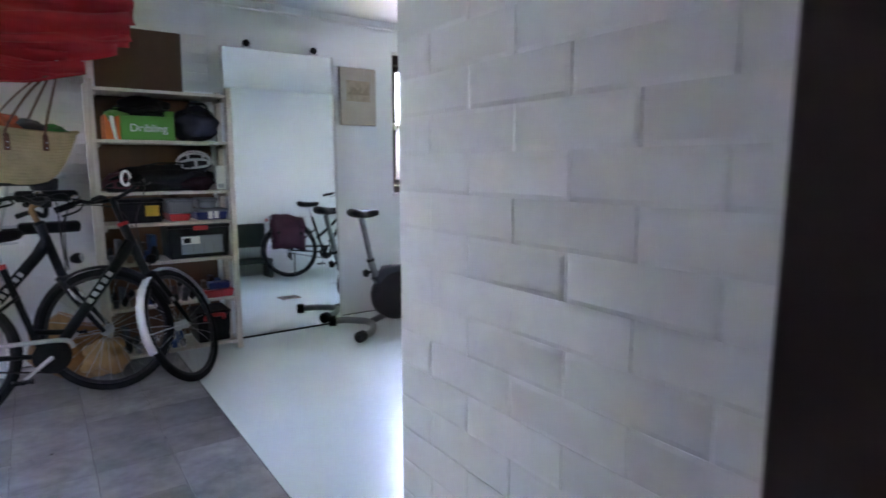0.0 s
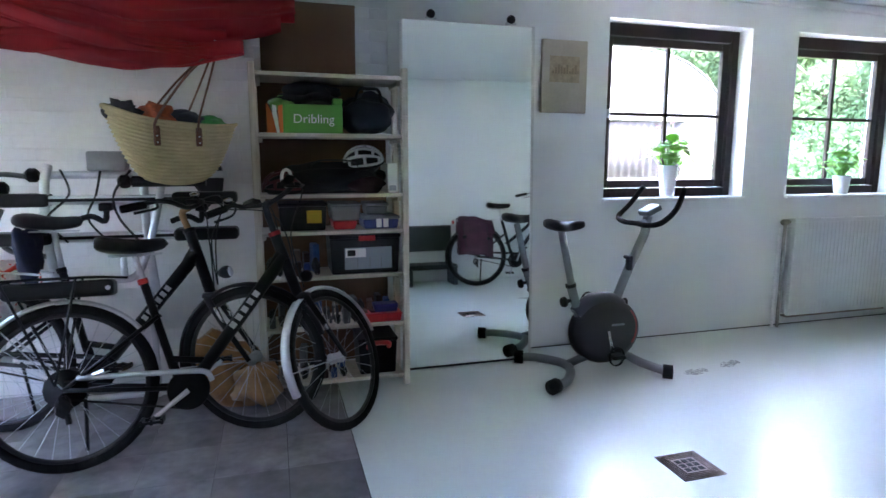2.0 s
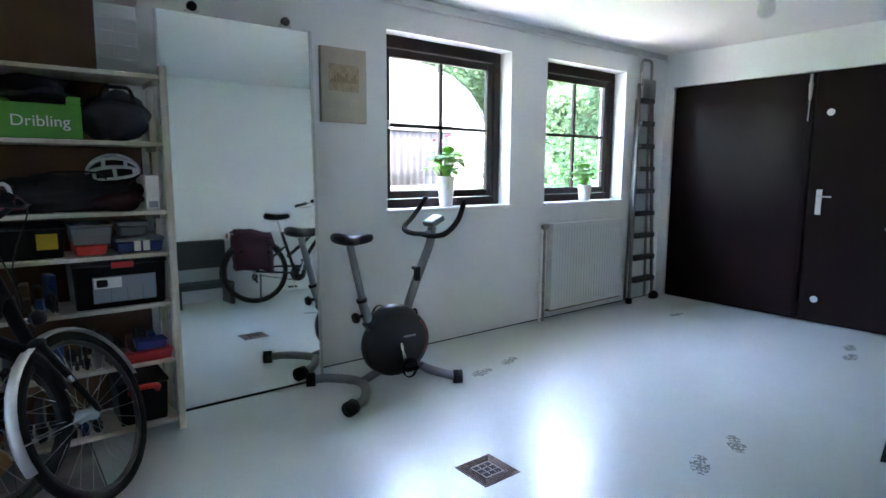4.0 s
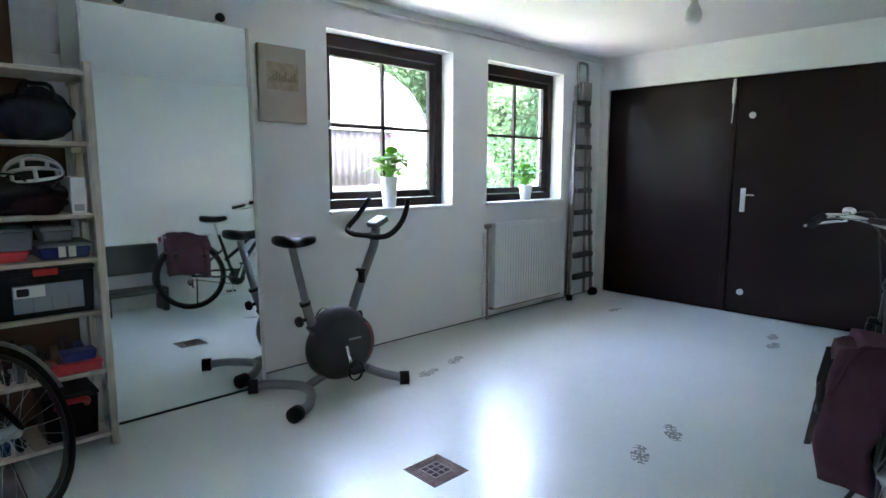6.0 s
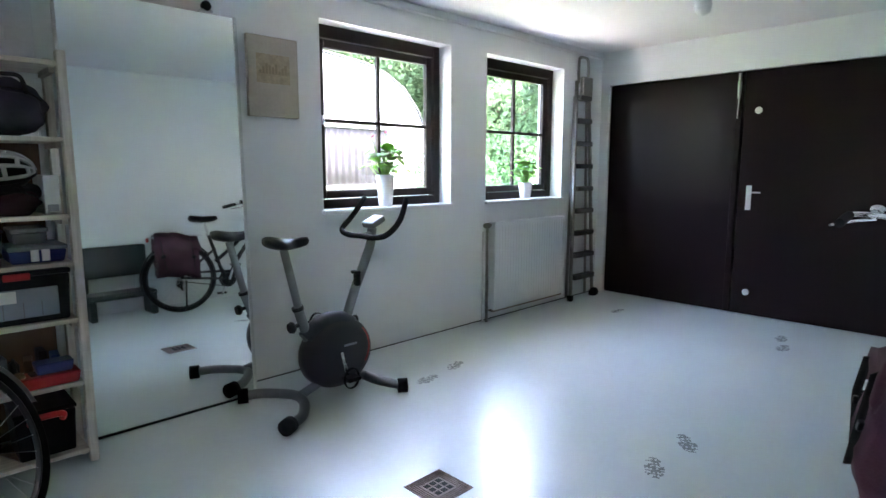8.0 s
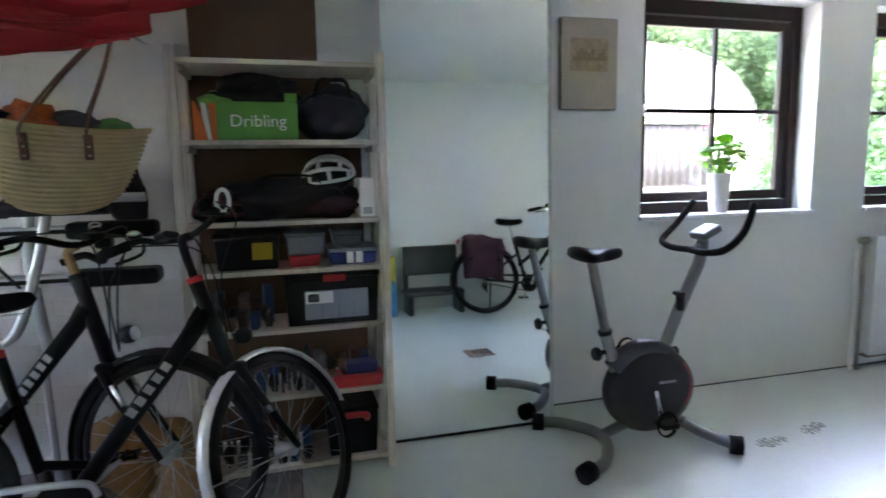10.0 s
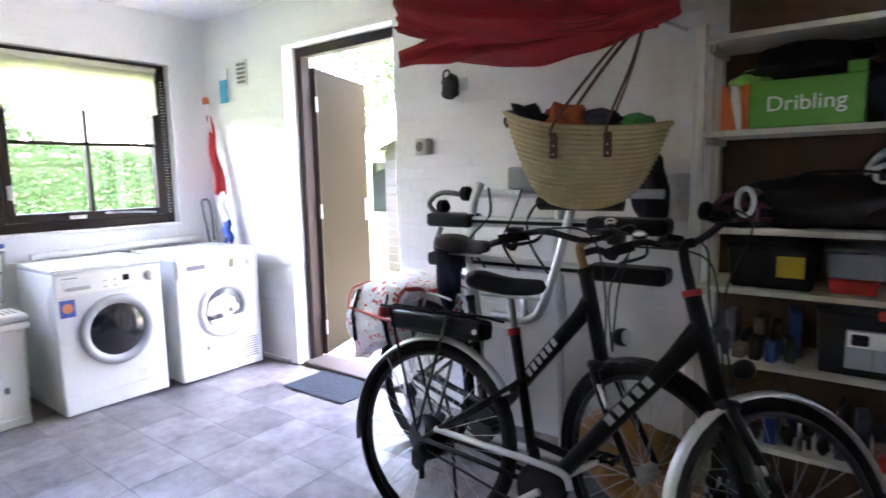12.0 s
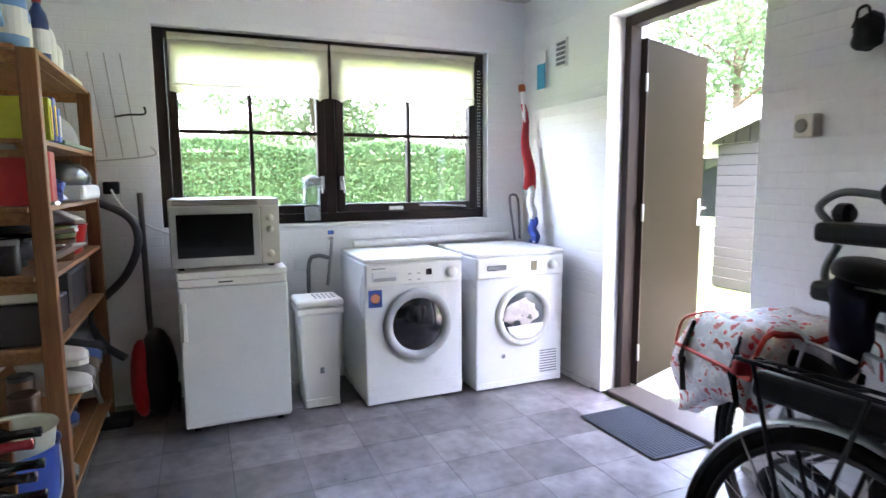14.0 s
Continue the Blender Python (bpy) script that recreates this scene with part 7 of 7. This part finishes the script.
SOLE_GREY = mat("grey_rubber_sole", (0.12, 0.12, 0.125), 0.8, bump=0.2)
GREY_SH = mat("grey_suede", (0.26, 0.26, 0.27), 0.85, bump=0.3)
WHITE_SH = mat("white_leather", (0.62, 0.62, 0.62), 0.6, bump=0.1)
BLUE_SH = mat("blue_mesh", (0.02, 0.05, 0.16), 0.8, bump=0.3)
BROWN_SH = mat("brown_suede", (0.10, 0.075, 0.06), 0.85, bump=0.3)
for x, y, z, a, u_, lb in ((1.16, -2.76, 0.14, 80, GREY_SH, "grey sports shoe on the bottom of the rack"), (1.02, -2.86, 0.14, 85, WHITE_SH, "white sports shoe on the rack"), (0.88, -2.86, 0.14, 88, BLUE_SH, "blue sports shoe on the rack"),
                           (0.74, -2.86, 0.14, 92, BROWN_SH, "brown suede shoe on the rack"), (0.98, -2.72, 0.44, 80, WHITE_SH, "white sports shoe hanging over the shelf edge"), (0.86, -2.73, 0.44, 84, GREY_SH, "grey sports shoe on the shelf"),
                           (0.74, -2.73, 0.44, 86, BROWN_SH, "brown shoe on the shelf"), (0.60, -2.74, 0.44, 88, BLUE_SH, "dark blue shoe with pale laces"), (0.46, -2.74, 0.44, 92, mat("black_shoe", (0.015, 0.015, 0.018), 0.7), "black shoe at the end of the shelf"),
                           (0.92, -2.74, 0.535, 84, WHITE_SH, "white sports shoe stacked on others"), (0.58, -2.86, 0.14, 90, BLUE_SH, "blue shoe low on the rack")):
    shoe(pose(x, y - 0.085, z, 0, 0, a), u_, WHITE_PLASTIC if u_ is WHITE_SH else SOLE_GREY, lb)

# smaller kitchen goods filling the rack
rg = random.Random(77)
JAR_MATS = [mat("dark_tin", (0.03, 0.03, 0.035), 0.35, 0.5), mat("brown_tin", (0.10, 0.05, 0.025), 0.5), mat("grey_lid", (0.22, 0.23, 0.24), 0.4), mat("olive_tin", (0.07, 0.09, 0.03), 0.5)]
for z, xs in ((0.439, (0.34, 1.10, 1.22)), (0.719, (0.82, 0.94)), (0.974, (0.34, 0.46, 1.0, 1.24)), (1.219, (0.84, 1.10)), (0.139, (0.36, 0.46, 1.22))):
    for x in xs:
        r_, h_ = rg.uniform(0.035, 0.055), rg.uniform(0.08, 0.15)
        e = empty("storage_tin", pose(x, -2.90 + rg.uniform(-0.05, 0.05), z), "round storage tin among the goods on the rack", "tin", "tins on the rack")
        smooth(part("body", lathe([(r_ * 0.95, 0), (r_, 0.006), (r_, h_ * 0.86), (r_ * 0.97, h_ * 0.87)], 18), rg.choice(JAR_MATS), e))
        part("lid", lathe([(r_ * 1.03, h_ * 0.87), (r_ * 1.03, h_), (r_ * 0.9, h_ + 0.004)], 18), rg.choice(JAR_MATS), e)
for x, z, a, ln in ((1.20, 1.10, 70, 0.24), (1.12, 1.05, 62, 0.2), (0.92, 1.13, 75, 0.2), (0.78, 1.12, 80, 0.18)):
    e = empty("ladle", pose(x, -2.86, z, 0, -6, a), "kitchen spoon sticking out of the rack", "kitchen tool", "kitchen tools on the rack")
    part("handle", box(0, -0.011, -0.004, ln, 0.011, 0.004, 0.003), rg.choice([WHITE_PLASTIC, STEEL, BLACK_PLASTIC]), e)
    smooth(part("spoon", blob((-0.03, 0, -0.005), (0.04, 0.03, 0.012), 2, 0.05, 2), STEEL, e))

# bucket and bottle crate in front of the rack
bu = empty("bucket", pose(1.485, -2.84, 0.0) @ Matrix.Diagonal((0.92, 0.92, 0.96, 1)), "cream bucket inside a blue one beside the rack", "bucket")
smooth(part("outer_bucket", lathe([(0.115, 0), (0.125, 0.01), (0.155, 0.44), (0.162, 0.45), (0.15, 0.44), (0.12, 0.02), (0, 0.015)], 32, cap=False), mat("blue_bucket", (0.04, 0.11, 0.45), 0.35), bu))
smooth(part("inner_bucket", lathe([(0.12, 0.30), (0.150, 0.50), (0.158, 0.51), (0.143, 0.50), (0.112, 0.31), (0, 0.30)], 32, cap=False), mat("cream_bucket", (0.55, 0.55, 0.42), 0.4), bu))
part("bail", tube(curve_points([(0.0, 0.155, 0.43), (0.10, 0.17, 0.30), (0.13, 0.10, 0.16), (0.12, -0.05, 0.12)], 6), 0.004, 6), WHITE_PLASTIC, bu)
kr = empty("bottle_rack", pose(1.76, -2.86, 0), "low rack of wine bottles lying beside the bucket", "bottle rack")
part("frame", box(-0.12, -0.14, 0, 0.12, 0.10, 0.03, 0.004), ORANGE_WOOD, kr)
for x in (-0.11, 0.09):
    part("side", box(x, -0.14, 0.031, x + 0.02, 0.08, 0.58, 0.003), ORANGE_WOOD_Z, kr)
for k in range(5):
    part("rail", box(-0.089, 0.04, 0.10 + 0.1 * k, 0.089, 0.06, 0.115 + 0.1 * k), ORANGE_WOOD, kr)
for k in range(10):
    col = ((0.012, 0.01, 0.01), (0.3, 0.01, 0.015), (0.012, 0.03, 0.012), (0.015, 0.012, 0.012))[k % 4]
    z, x = 0.118 + 0.1 * (k // 2), -0.045 + 0.09 * (k % 2)
    b_ = lathe([(0.03, 0), (0.034, 0.005), (0.034, 0.13), (0.026, 0.155), (0.0145, 0.18), (0.0145, 0.235), (0.0155, 0.236), (0.0155, 0.26)], 14, pose(x + 1.76, -2.95, z + 0.035, -90, 0, 0))
    tagged(smooth(part("wine_bottle", b_, mat("bottle_glass", col, 0.15, bump=0, coat=0.4))), "dark wine bottle lying in the rack", "bottle", "wine bottles")

# ---- outside ----
GRASS = mat("lawn", (0.07, 0.13, 0.03), 0.9, var=0.4, scale=3, fine=80, bump=0.5)
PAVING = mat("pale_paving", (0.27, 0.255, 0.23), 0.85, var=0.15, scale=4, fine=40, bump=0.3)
LEAVES = mat("hedge_leaf", (0.046, 0.100, 0.046), 0.95, var=0.25, scale=5, fine=25, bump=0.0, spec=0.08)
TREE_LEAF = mat("tree_leaf", (0.040, 0.072, 0.036), 0.95, var=0.4, scale=2, fine=20, bump=0.0, spec=0.08)
for m_, glow, share in ((LEAVES, (0.08, 0.17, 0.07, 1), 0.3), (TREE_LEAF, (0.10, 0.165, 0.085, 1), 0.35)):
    nt = m_.node_tree
    tl, mxs = nt.nodes.new("ShaderNodeBsdfTranslucent"), nt.nodes.new("ShaderNodeMixShader")
    tl.inputs["Color"].default_value, mxs.inputs[0].default_value = glow, share
    nt.links.new(nt.nodes["Principled BSDF"].outputs[0], mxs.inputs[1])
    nt.links.new(tl.outputs[0], mxs.inputs[2])
    nt.links.new(mxs.outputs[0], nt.nodes["Material Output"].inputs["Surface"])
BARK = mat("bark", (0.06, 0.045, 0.03), 0.9, var=0.3, scale=12, bump=0.6)
# Grey cladding darkened in its colour to offset the strong daylight.
SIDING = mat("darkened_grey_siding", (0.020, 0.018, 0.019), 0.7, var=0.12, scale=3, bump=0.1)
ROOFING = mat("pale_roof_sheet", (0.72, 0.72, 0.70), 0.5, var=0.06, bump=0.1)
tagged(part("ground", box(-400, -400, -0.4, 400, 400, -0.13), GRASS), "green lawn and garden ground", "ground", kind="structure")
tagged(part("pavement", box(-0.6, TH, -0.13, 9.6, 3.6, -0.03), PAVING), "pale paved path beside the house", "pavement", kind="structure")
tagged(part("roof_eave", box(-0.9, -6.5, 2.70, 10.2, 0.75, 2.86), mat("eave_paint", (0.3, 0.27, 0.24), 0.6)), "flat roof edge over the outer walls", "roof", kind="structure")


def leaf_cloud(name, n, place, size, material, seed, parent=None):
    """Many small folded leaves as one mesh."""
    rg = np.random.RandomState(seed)
    c = place(rg, n)
    a = rg.normal(size=(n, 3))
    a /= np.linalg.norm(a, axis=1)[:, None]
    b_ = np.cross(a, rg.normal(size=(n, 3)))
    b_ /= np.linalg.norm(b_, axis=1)[:, None]
    s_ = (size * rg.uniform(0.6, 1.3, n))[:, None]
    v = np.stack([c - a * s_, c + b_ * s_ * 0.55, c + a * s_, c - b_ * s_ * 0.55], 1).reshape(-1, 3)
    f = np.arange(4 * n).reshape(n, 4)
    me = bpy.data.meshes.new(name)
    me.from_pydata(v.tolist(), [], f.tolist())
    me.materials.append(material)
    ob = new(name, me)
    if parent is not None:
        ob.parent = parent
    return ob


def hedge(x0, x1, y0, y1, h, n, seed, label):
    e = empty("hedge", pose(0, 0, 0), label, "hedge")

    def place(rg, n):
        p = np.stack([rg.uniform(x0, x1, n), rg.uniform(y0, y1, n), rg.uniform(-0.1, h, n)], 1)
        k = rg.randint(0, 3, n)
        p[k == 0, 0] = x1 - np.abs(rg.normal(0, 0.06, (k == 0).sum()))
        p[k == 1, 2] = h - np.abs(rg.normal(0, 0.06, (k == 1).sum()))
        p[:, 2] += 0.06 * np.sin(p[:, 1] * 2.3) * (p[:, 2] > h - 0.3)
        return p
    leaf_cloud("foliage", n, place, 0.028, LEAVES, seed, e)
    # Added dark filler box; the hedge's inner shade is put into its colour.
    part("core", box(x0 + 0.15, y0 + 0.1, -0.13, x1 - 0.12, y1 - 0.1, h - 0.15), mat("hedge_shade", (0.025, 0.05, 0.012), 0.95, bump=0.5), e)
    return e


hedge(-6.0, -5.0, -9, 3.4, 1.86, 130000, 1, "dense clipped green hedge behind the lawn")


def tree(x, y, h, r_, n, seed, label):
    e = empty("tree", pose(x, y, -0.13), label, "tree", "trees round the garden")
    rg = random.Random(seed)
    bm = tube(curve_points([(0, 0, 0), (0.1, 0.05, h * 0.3), (-0.05, 0.1, h * 0.6), (0.05, 0, h * 0.85)], 4), 0.17, 9, r2=0.05)
    tips = []
    for k in range(9):
        a = k * 2.4 + rg.uniform(-0.4, 0.4)
        z = h * rg.uniform(0.3, 0.75)
        t_ = Vector((math.cos(a) * r_ * 0.75, math.sin(a) * r_ * 0.75, z + rg.uniform(0.4, 1.4)))
        tube(curve_points([(0, 0, z), t_ * 0.5 + Vector((0, 0, z * 0.55)), t_], 3), 0.05, 6, bm, r2=0.012)
        tips.append(t_)
    part("trunk", bm, BARK, e)
    cs = [(t_, rg.uniform(0.45, 0.8) * r_ * 0.6) for t_ in tips] + [(Vector((rg.uniform(-1, 1) * r_ * 0.5, rg.uniform(-1, 1) * r_ * 0.5, h * rg.uniform(0.55, 1.0))), r_ * 0.5) for _ in range(7)]

    def place(rs, n):
        i = rs.randint(0, len(cs), n)
        d_ = rs.normal(size=(n, 3))
        d_ /= np.linalg.norm(d_, axis=1)[:, None]
        c = np.array([tuple(q[0]) for q in cs])[i]
        rr = np.array([q[1] for q in cs])[i] * rs.uniform(0.55, 1.05, n)
        return c + d_ * rr[:, None] * np.array([1, 1, 0.75])
    leaf_cloud("crown", n, place, 0.065, TREE_LEAF, seed, e)
    return e


# Trees at x 6.4 and 4.2 are added to block sky glare indoors.
for k, (x, y, h, r_) in enumerate(((-10, -4.5, 5.2, 2.4), (-11, 0.5, 4.6, 2.3), (-9.5, 4.5, 6.0, 2.6), (-6, 9, 6.5, 2.8), (-2.5, 11, 7.0, 3.0), (1.5, 10.5, 6.0, 2.6), (12.6, 9.5, 6.0, 2.6), (15.5, 7.0, 5.5, 2.4), (17.5, 11.5, 7.0, 3.0), (9.0, 13.0, 7.5, 3.0), (6.4, 8.3, 8.0, 3.2), (4.2, 9.6, 7.5, 3.0), (13.8, 4.8, 3.6, 1.7), (11.0, 8.6, 6.2, 2.4), (13.4, 8.0, 6.4, 2.6), (16.4, 9.6, 7.0, 2.8), (12.2, 11.6, 7.5, 3.0))):
    tree(x, y, h, r_, 16000, 20 + k, "leafy green garden tree with an open crown")
for k, (x, y, h, r_) in enumerate(((12.2, 4.2, 1.9, 1.2), (14.0, 5.6, 2.4, 1.5), (-4.7, 2.9, 1.3, 0.8))):
    e = empty("bush", pose(x, y, -0.13), "leafy green garden bush", "bush", "bushes in the garden")
    part("stems", tube(curve_points([(0, 0, 0), (0.1, 0, h * 0.4), (0.0, 0.1, h * 0.8)], 3), 0.04, 6, r2=0.01), BARK, e)

    def place_b(rs, n, h=h, r_=r_):
        d_ = rs.normal(size=(n, 3))
        d_ /= np.linalg.norm(d_, axis=1)[:, None]
        return np.array([0, 0, h * 0.55]) + d_ * rs.uniform(0.4, 1.0, n)[:, None] * np.array([r_, r_, h * 0.55]) * (1 + 0.25 * np.sin(d_[:, :1] * 7))
    leaf_cloud("leaves", 9000, place_b, 0.048, LEAVES, 60 + k, e)

# round-roofed white caravan
cv = empty("caravan", pose(0, 5.0, 0), "white caravan with a rounded roof parked by the house", "caravan")
ol = [(6.2, 0.45), (11.7, 0.45), (11.76, 1.2), (11.66, 1.95), (11.42, 2.42), (11.1, 2.77), (10.7, 3.0), (10.2, 3.14), (9.2, 3.24), (7.2, 3.24), (6.5, 3.0), (6.2, 2.4)]
# White body greyed down so it throws less window sheen on the floor.
DIM_WHITE_BODY = mat("dimmed_white_bodywork", (0.30, 0.305, 0.30), 0.4, var=0.04, bump=0.02)
part("body", slab(ol, 2.0), DIM_WHITE_BODY, cv)
part("edge_strip", tube([Vector((x, -0.01, z)) for x, z in ol[2:10]], 0.022, 6), SIDING, cv, "grey edge moulding")
for x in (8.2, 9.0):
    part("wheel", lathe([(0.2, -0.1), (0.33, -0.09), (0.33, 0.09), (0.2, 0.1)], 20, pose(x, 0.2, 0.2, 90, 0, 0)), RUBBER, cv)
# curtained side window of the caravan
# Curtain colour also lowered to hold back the outdoor brightness.
CURTAIN = mat("darkened_curtain", (0.020, 0.0155, 0.0155), 0.85, var=0.15, scale=3, bump=0.2)
cw = part("side_window", box(7.6, -0.02, 1.02, 10.68, -0.002, 2.10, 0.006), mat("dark_window_rubber", (0.05, 0.045, 0.045), 0.6), cv, "dark framed caravan window")


def curtain_fn(u, v):
    return (7.66 + 2.96 * u, -0.06 + 0.022 * math.sin(u * 2 * math.pi * 20 + 1.2 * math.sin(u * 9)) * (0.6 + 0.4 * v), 2.0 - 0.92 * v)


smooth(part("curtain", sheet(240, 3, curtain_fn, 0.002), CURTAIN, cw, "brown-grey pleated curtain"))
for z in (2.02, 2.07, 2.13):
    part("awning_rail", box(7.5, -0.12, z, 10.74, -0.003, z + 0.028, 0.004), DIM_WHITE_BODY, cv, "white awning rail")
part("sill_strip", box(7.5, -0.12, 1.0, 10.74, -0.003, 1.04, 0.004), DIM_WHITE_BODY, cv)
# shed beyond the door
sd_ = empty("garden_shed", pose(0, 4.0, -0.13), "grey clad garden shed with a pale corrugated roof", "shed")
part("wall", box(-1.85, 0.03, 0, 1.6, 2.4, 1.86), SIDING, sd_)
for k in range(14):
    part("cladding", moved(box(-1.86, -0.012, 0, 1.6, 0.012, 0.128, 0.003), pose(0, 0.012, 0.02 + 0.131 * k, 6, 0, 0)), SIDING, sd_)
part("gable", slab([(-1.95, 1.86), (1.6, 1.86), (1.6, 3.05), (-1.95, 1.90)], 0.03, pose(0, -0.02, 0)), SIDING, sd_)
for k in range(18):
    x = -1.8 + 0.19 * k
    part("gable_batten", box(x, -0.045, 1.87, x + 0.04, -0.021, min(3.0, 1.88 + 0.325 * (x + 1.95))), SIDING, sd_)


def roof_fn(u, v):
    x = -2.75 + 4.4 * u
    return (x, -0.35 + 3.0 * v, 2.02 + 0.325 * (x + 1.95) + 0.02 * math.sin(u * 2 * math.pi * 24))


part("roof", sheet(144, 2, roof_fn, 0.02), ROOFING, sd_, "pale corrugated roof sheet")
part("barge_board", slab([(-2.72, 1.55), (-2.72, 1.80), (1.65, 3.20), (1.65, 2.95)], 0.025, pose(0, -0.33, 0)), ROOFING, sd_, "white barge board")
part("window", box(-2.35, 0.20, 0.9, -1.87, 0.24, 1.7), DARK_GLASS, sd_)
gt = empty("white_gate", pose(-2.35, 3.4, -0.13), "low white slatted garden gate", "gate")
for k in range(7):
    part("slat", box(0, 0, 0.12 + 0.105 * k, 0.62, 0.02, 0.19 + 0.105 * k, 0.003), WHITE_PAINT, gt)
for x in (0.0, 0.56):
    part("post", box(x, 0.021, 0, x + 0.06, 0.08, 0.88, 0.004), WHITE_PAINT, gt)

# ---- floor tiles ----
TILE = mat("stone_look_tile", (0.165, 0.153, 0.162), 0.32, var=0.62, scale=5.5, fine=18, bump=0.12, dist=0.003, rvar=0.10, spec=0.85)
nt = TILE.node_tree
b = nt.nodes["Principled BSDF"]
src = b.inputs["Base Color"].links[0].from_socket
oi = nt.nodes.new("ShaderNodeObjectInfo")
mr = nt.nodes.new("ShaderNodeMapRange")
mr.inputs["To Min"].default_value, mr.inputs["To Max"].default_value = 0.66, 1.34
nt.links.new(oi.outputs["Random"], mr.inputs["Value"])
hs_ = nt.nodes.new("ShaderNodeHueSaturation")
nt.links.new(mr.outputs["Result"], hs_.inputs["Value"])
nt.links.new(src, hs_.inputs["Color"])
nt.links.new(hs_.outputs["Color"], b.inputs["Base Color"])
T = 0.305
bed = tagged(part("floor_tiled", box(0, WY, -0.1, TILE_END, 0.0, -0.004), mat("dark_grout", (0.05, 0.047, 0.05), 0.8)), "grey stone-look tiled laundry floor", "floor", kind="structure")
bm = box(0.0012, 0.0012, -0.0035, T - 0.0012, T - 0.0012, 0.0)
tile_me = bpy.data.meshes.new("tile")
bm.to_mesh(tile_me)
bm.free()
tile_me.materials.append(TILE)
cut = {}
for i in range(14):
    for j in range(11):
        x, y = TILE_END - T * (i + 1), -T * (j + 1) - 0.0
        w_, h_ = min(T, T + x) if x < 0 else T, T if y > WY else y + T - WY
        if w_ < 0.03 or h_ < 0.03:
            continue
        key = (round(w_, 3), round(h_, 3))
        if key == (T, T):
            me = tile_me
        elif key in cut:
            me = cut[key]
        else:
            bm = box(0.0012, 0.0012, -0.0035, w_ - 0.0012, h_ - 0.0012, 0.0)
            me = cut[key] = bpy.data.meshes.new("tile_cut")
            bm.to_mesh(me)
            bm.free()
            me.materials.append(TILE)
        t_ = new("tile", me)
        t_.parent = bed
        t_.location = (max(x, 0.0), max(y, WY), 0)
tagged(part("floor_joint", box(TILE_END + 0.0005, WY, -0.1, TILE_END + 0.0035, 0.0, 0.001), mat("dark_joint", (0.04, 0.04, 0.045), 0.7)), "dark joint between tiles and painted floor", "joint", kind="structure")

# ---- painted bricks ----
BL, BH = 0.21, 0.066


def brick_mesh(name, length, depth=0.012):
    """A painted brick face with softened arrises; x along, -y outwards."""
    l, h, c, g, e_ = length - 0.001, BH, 0.008, 0.001, 0.007
    bm = bmesh.new()
    o = [bm.verts.new(p) for p in ((g, depth, 0), (l, depth, 0), (l, depth, h), (g, depth, h))]
    m_ = [bm.verts.new(p) for p in ((g, 0.0014, 0), (l, 0.0014, 0), (l, 0.0010, h), (g, 0.0010, h))]
    f = [bm.verts.new(p) for p in ((g + c, 0, e_), (l - c, 0, e_), (l - c, 0.0002, h - e_), (g + c, 0.0002, h - e_))]
    for A, B in ((o, m_), (m_, f)):
        for k in range(4):
            bm.faces.new((A[k], A[(k + 1) % 4], B[(k + 1) % 4], B[k]))
    bm.faces.new(f)
    me = bpy.data.meshes.new(name)
    bmesh.ops.recalc_face_normals(bm, faces=bm.faces[:])
    bm.to_mesh(me)
    bm.free()
    me.materials.append(BRICK_P)
    return me


full, half = brick_mesh("brick", BL), brick_mesh("brick_half", BL / 2)
rg = random.Random(12)
wall_n = bpy.data.objects["wall_north_brick"]
rows = int(H / BH)
for r_ in range(rows):
    x = DX[1] + 0.0
    first = True
    while x < 3.70:
        me = half if (first and r_ % 2) else full
        ln = BL / 2 if me is half else BL
        if x + ln > BRICK_END:
            break
        o_ = new("brick", me)
        o_.parent = wall_n
        o_.location = (x, 0.0008 + rg.uniform(-0.0003, 0.0003), r_ * BH)
        x += ln
        first = False
pier = bpy.data.objects["wall_pier"]
for r_ in range(rows):
    y = PE
    first = True
    while y > -4.33:
        me = half if (first and r_ % 2 == 0) else full
        ln = BL / 2 if me is half else BL
        o_ = new("brick", me)
        o_.parent = pier
        o_.matrix_basis = pose(PX1 - 0.002 + rg.uniform(-0.0004, 0.0004), y, r_ * BH, 0, 0, -90)
        y -= ln
        first = False
    o_ = new("brick", half if r_ % 2 else full)
    o_.parent = pier
    o_.matrix_basis = pose(PX1 + TH, PE + 0.001, r_ * BH, 0, 0, 180)
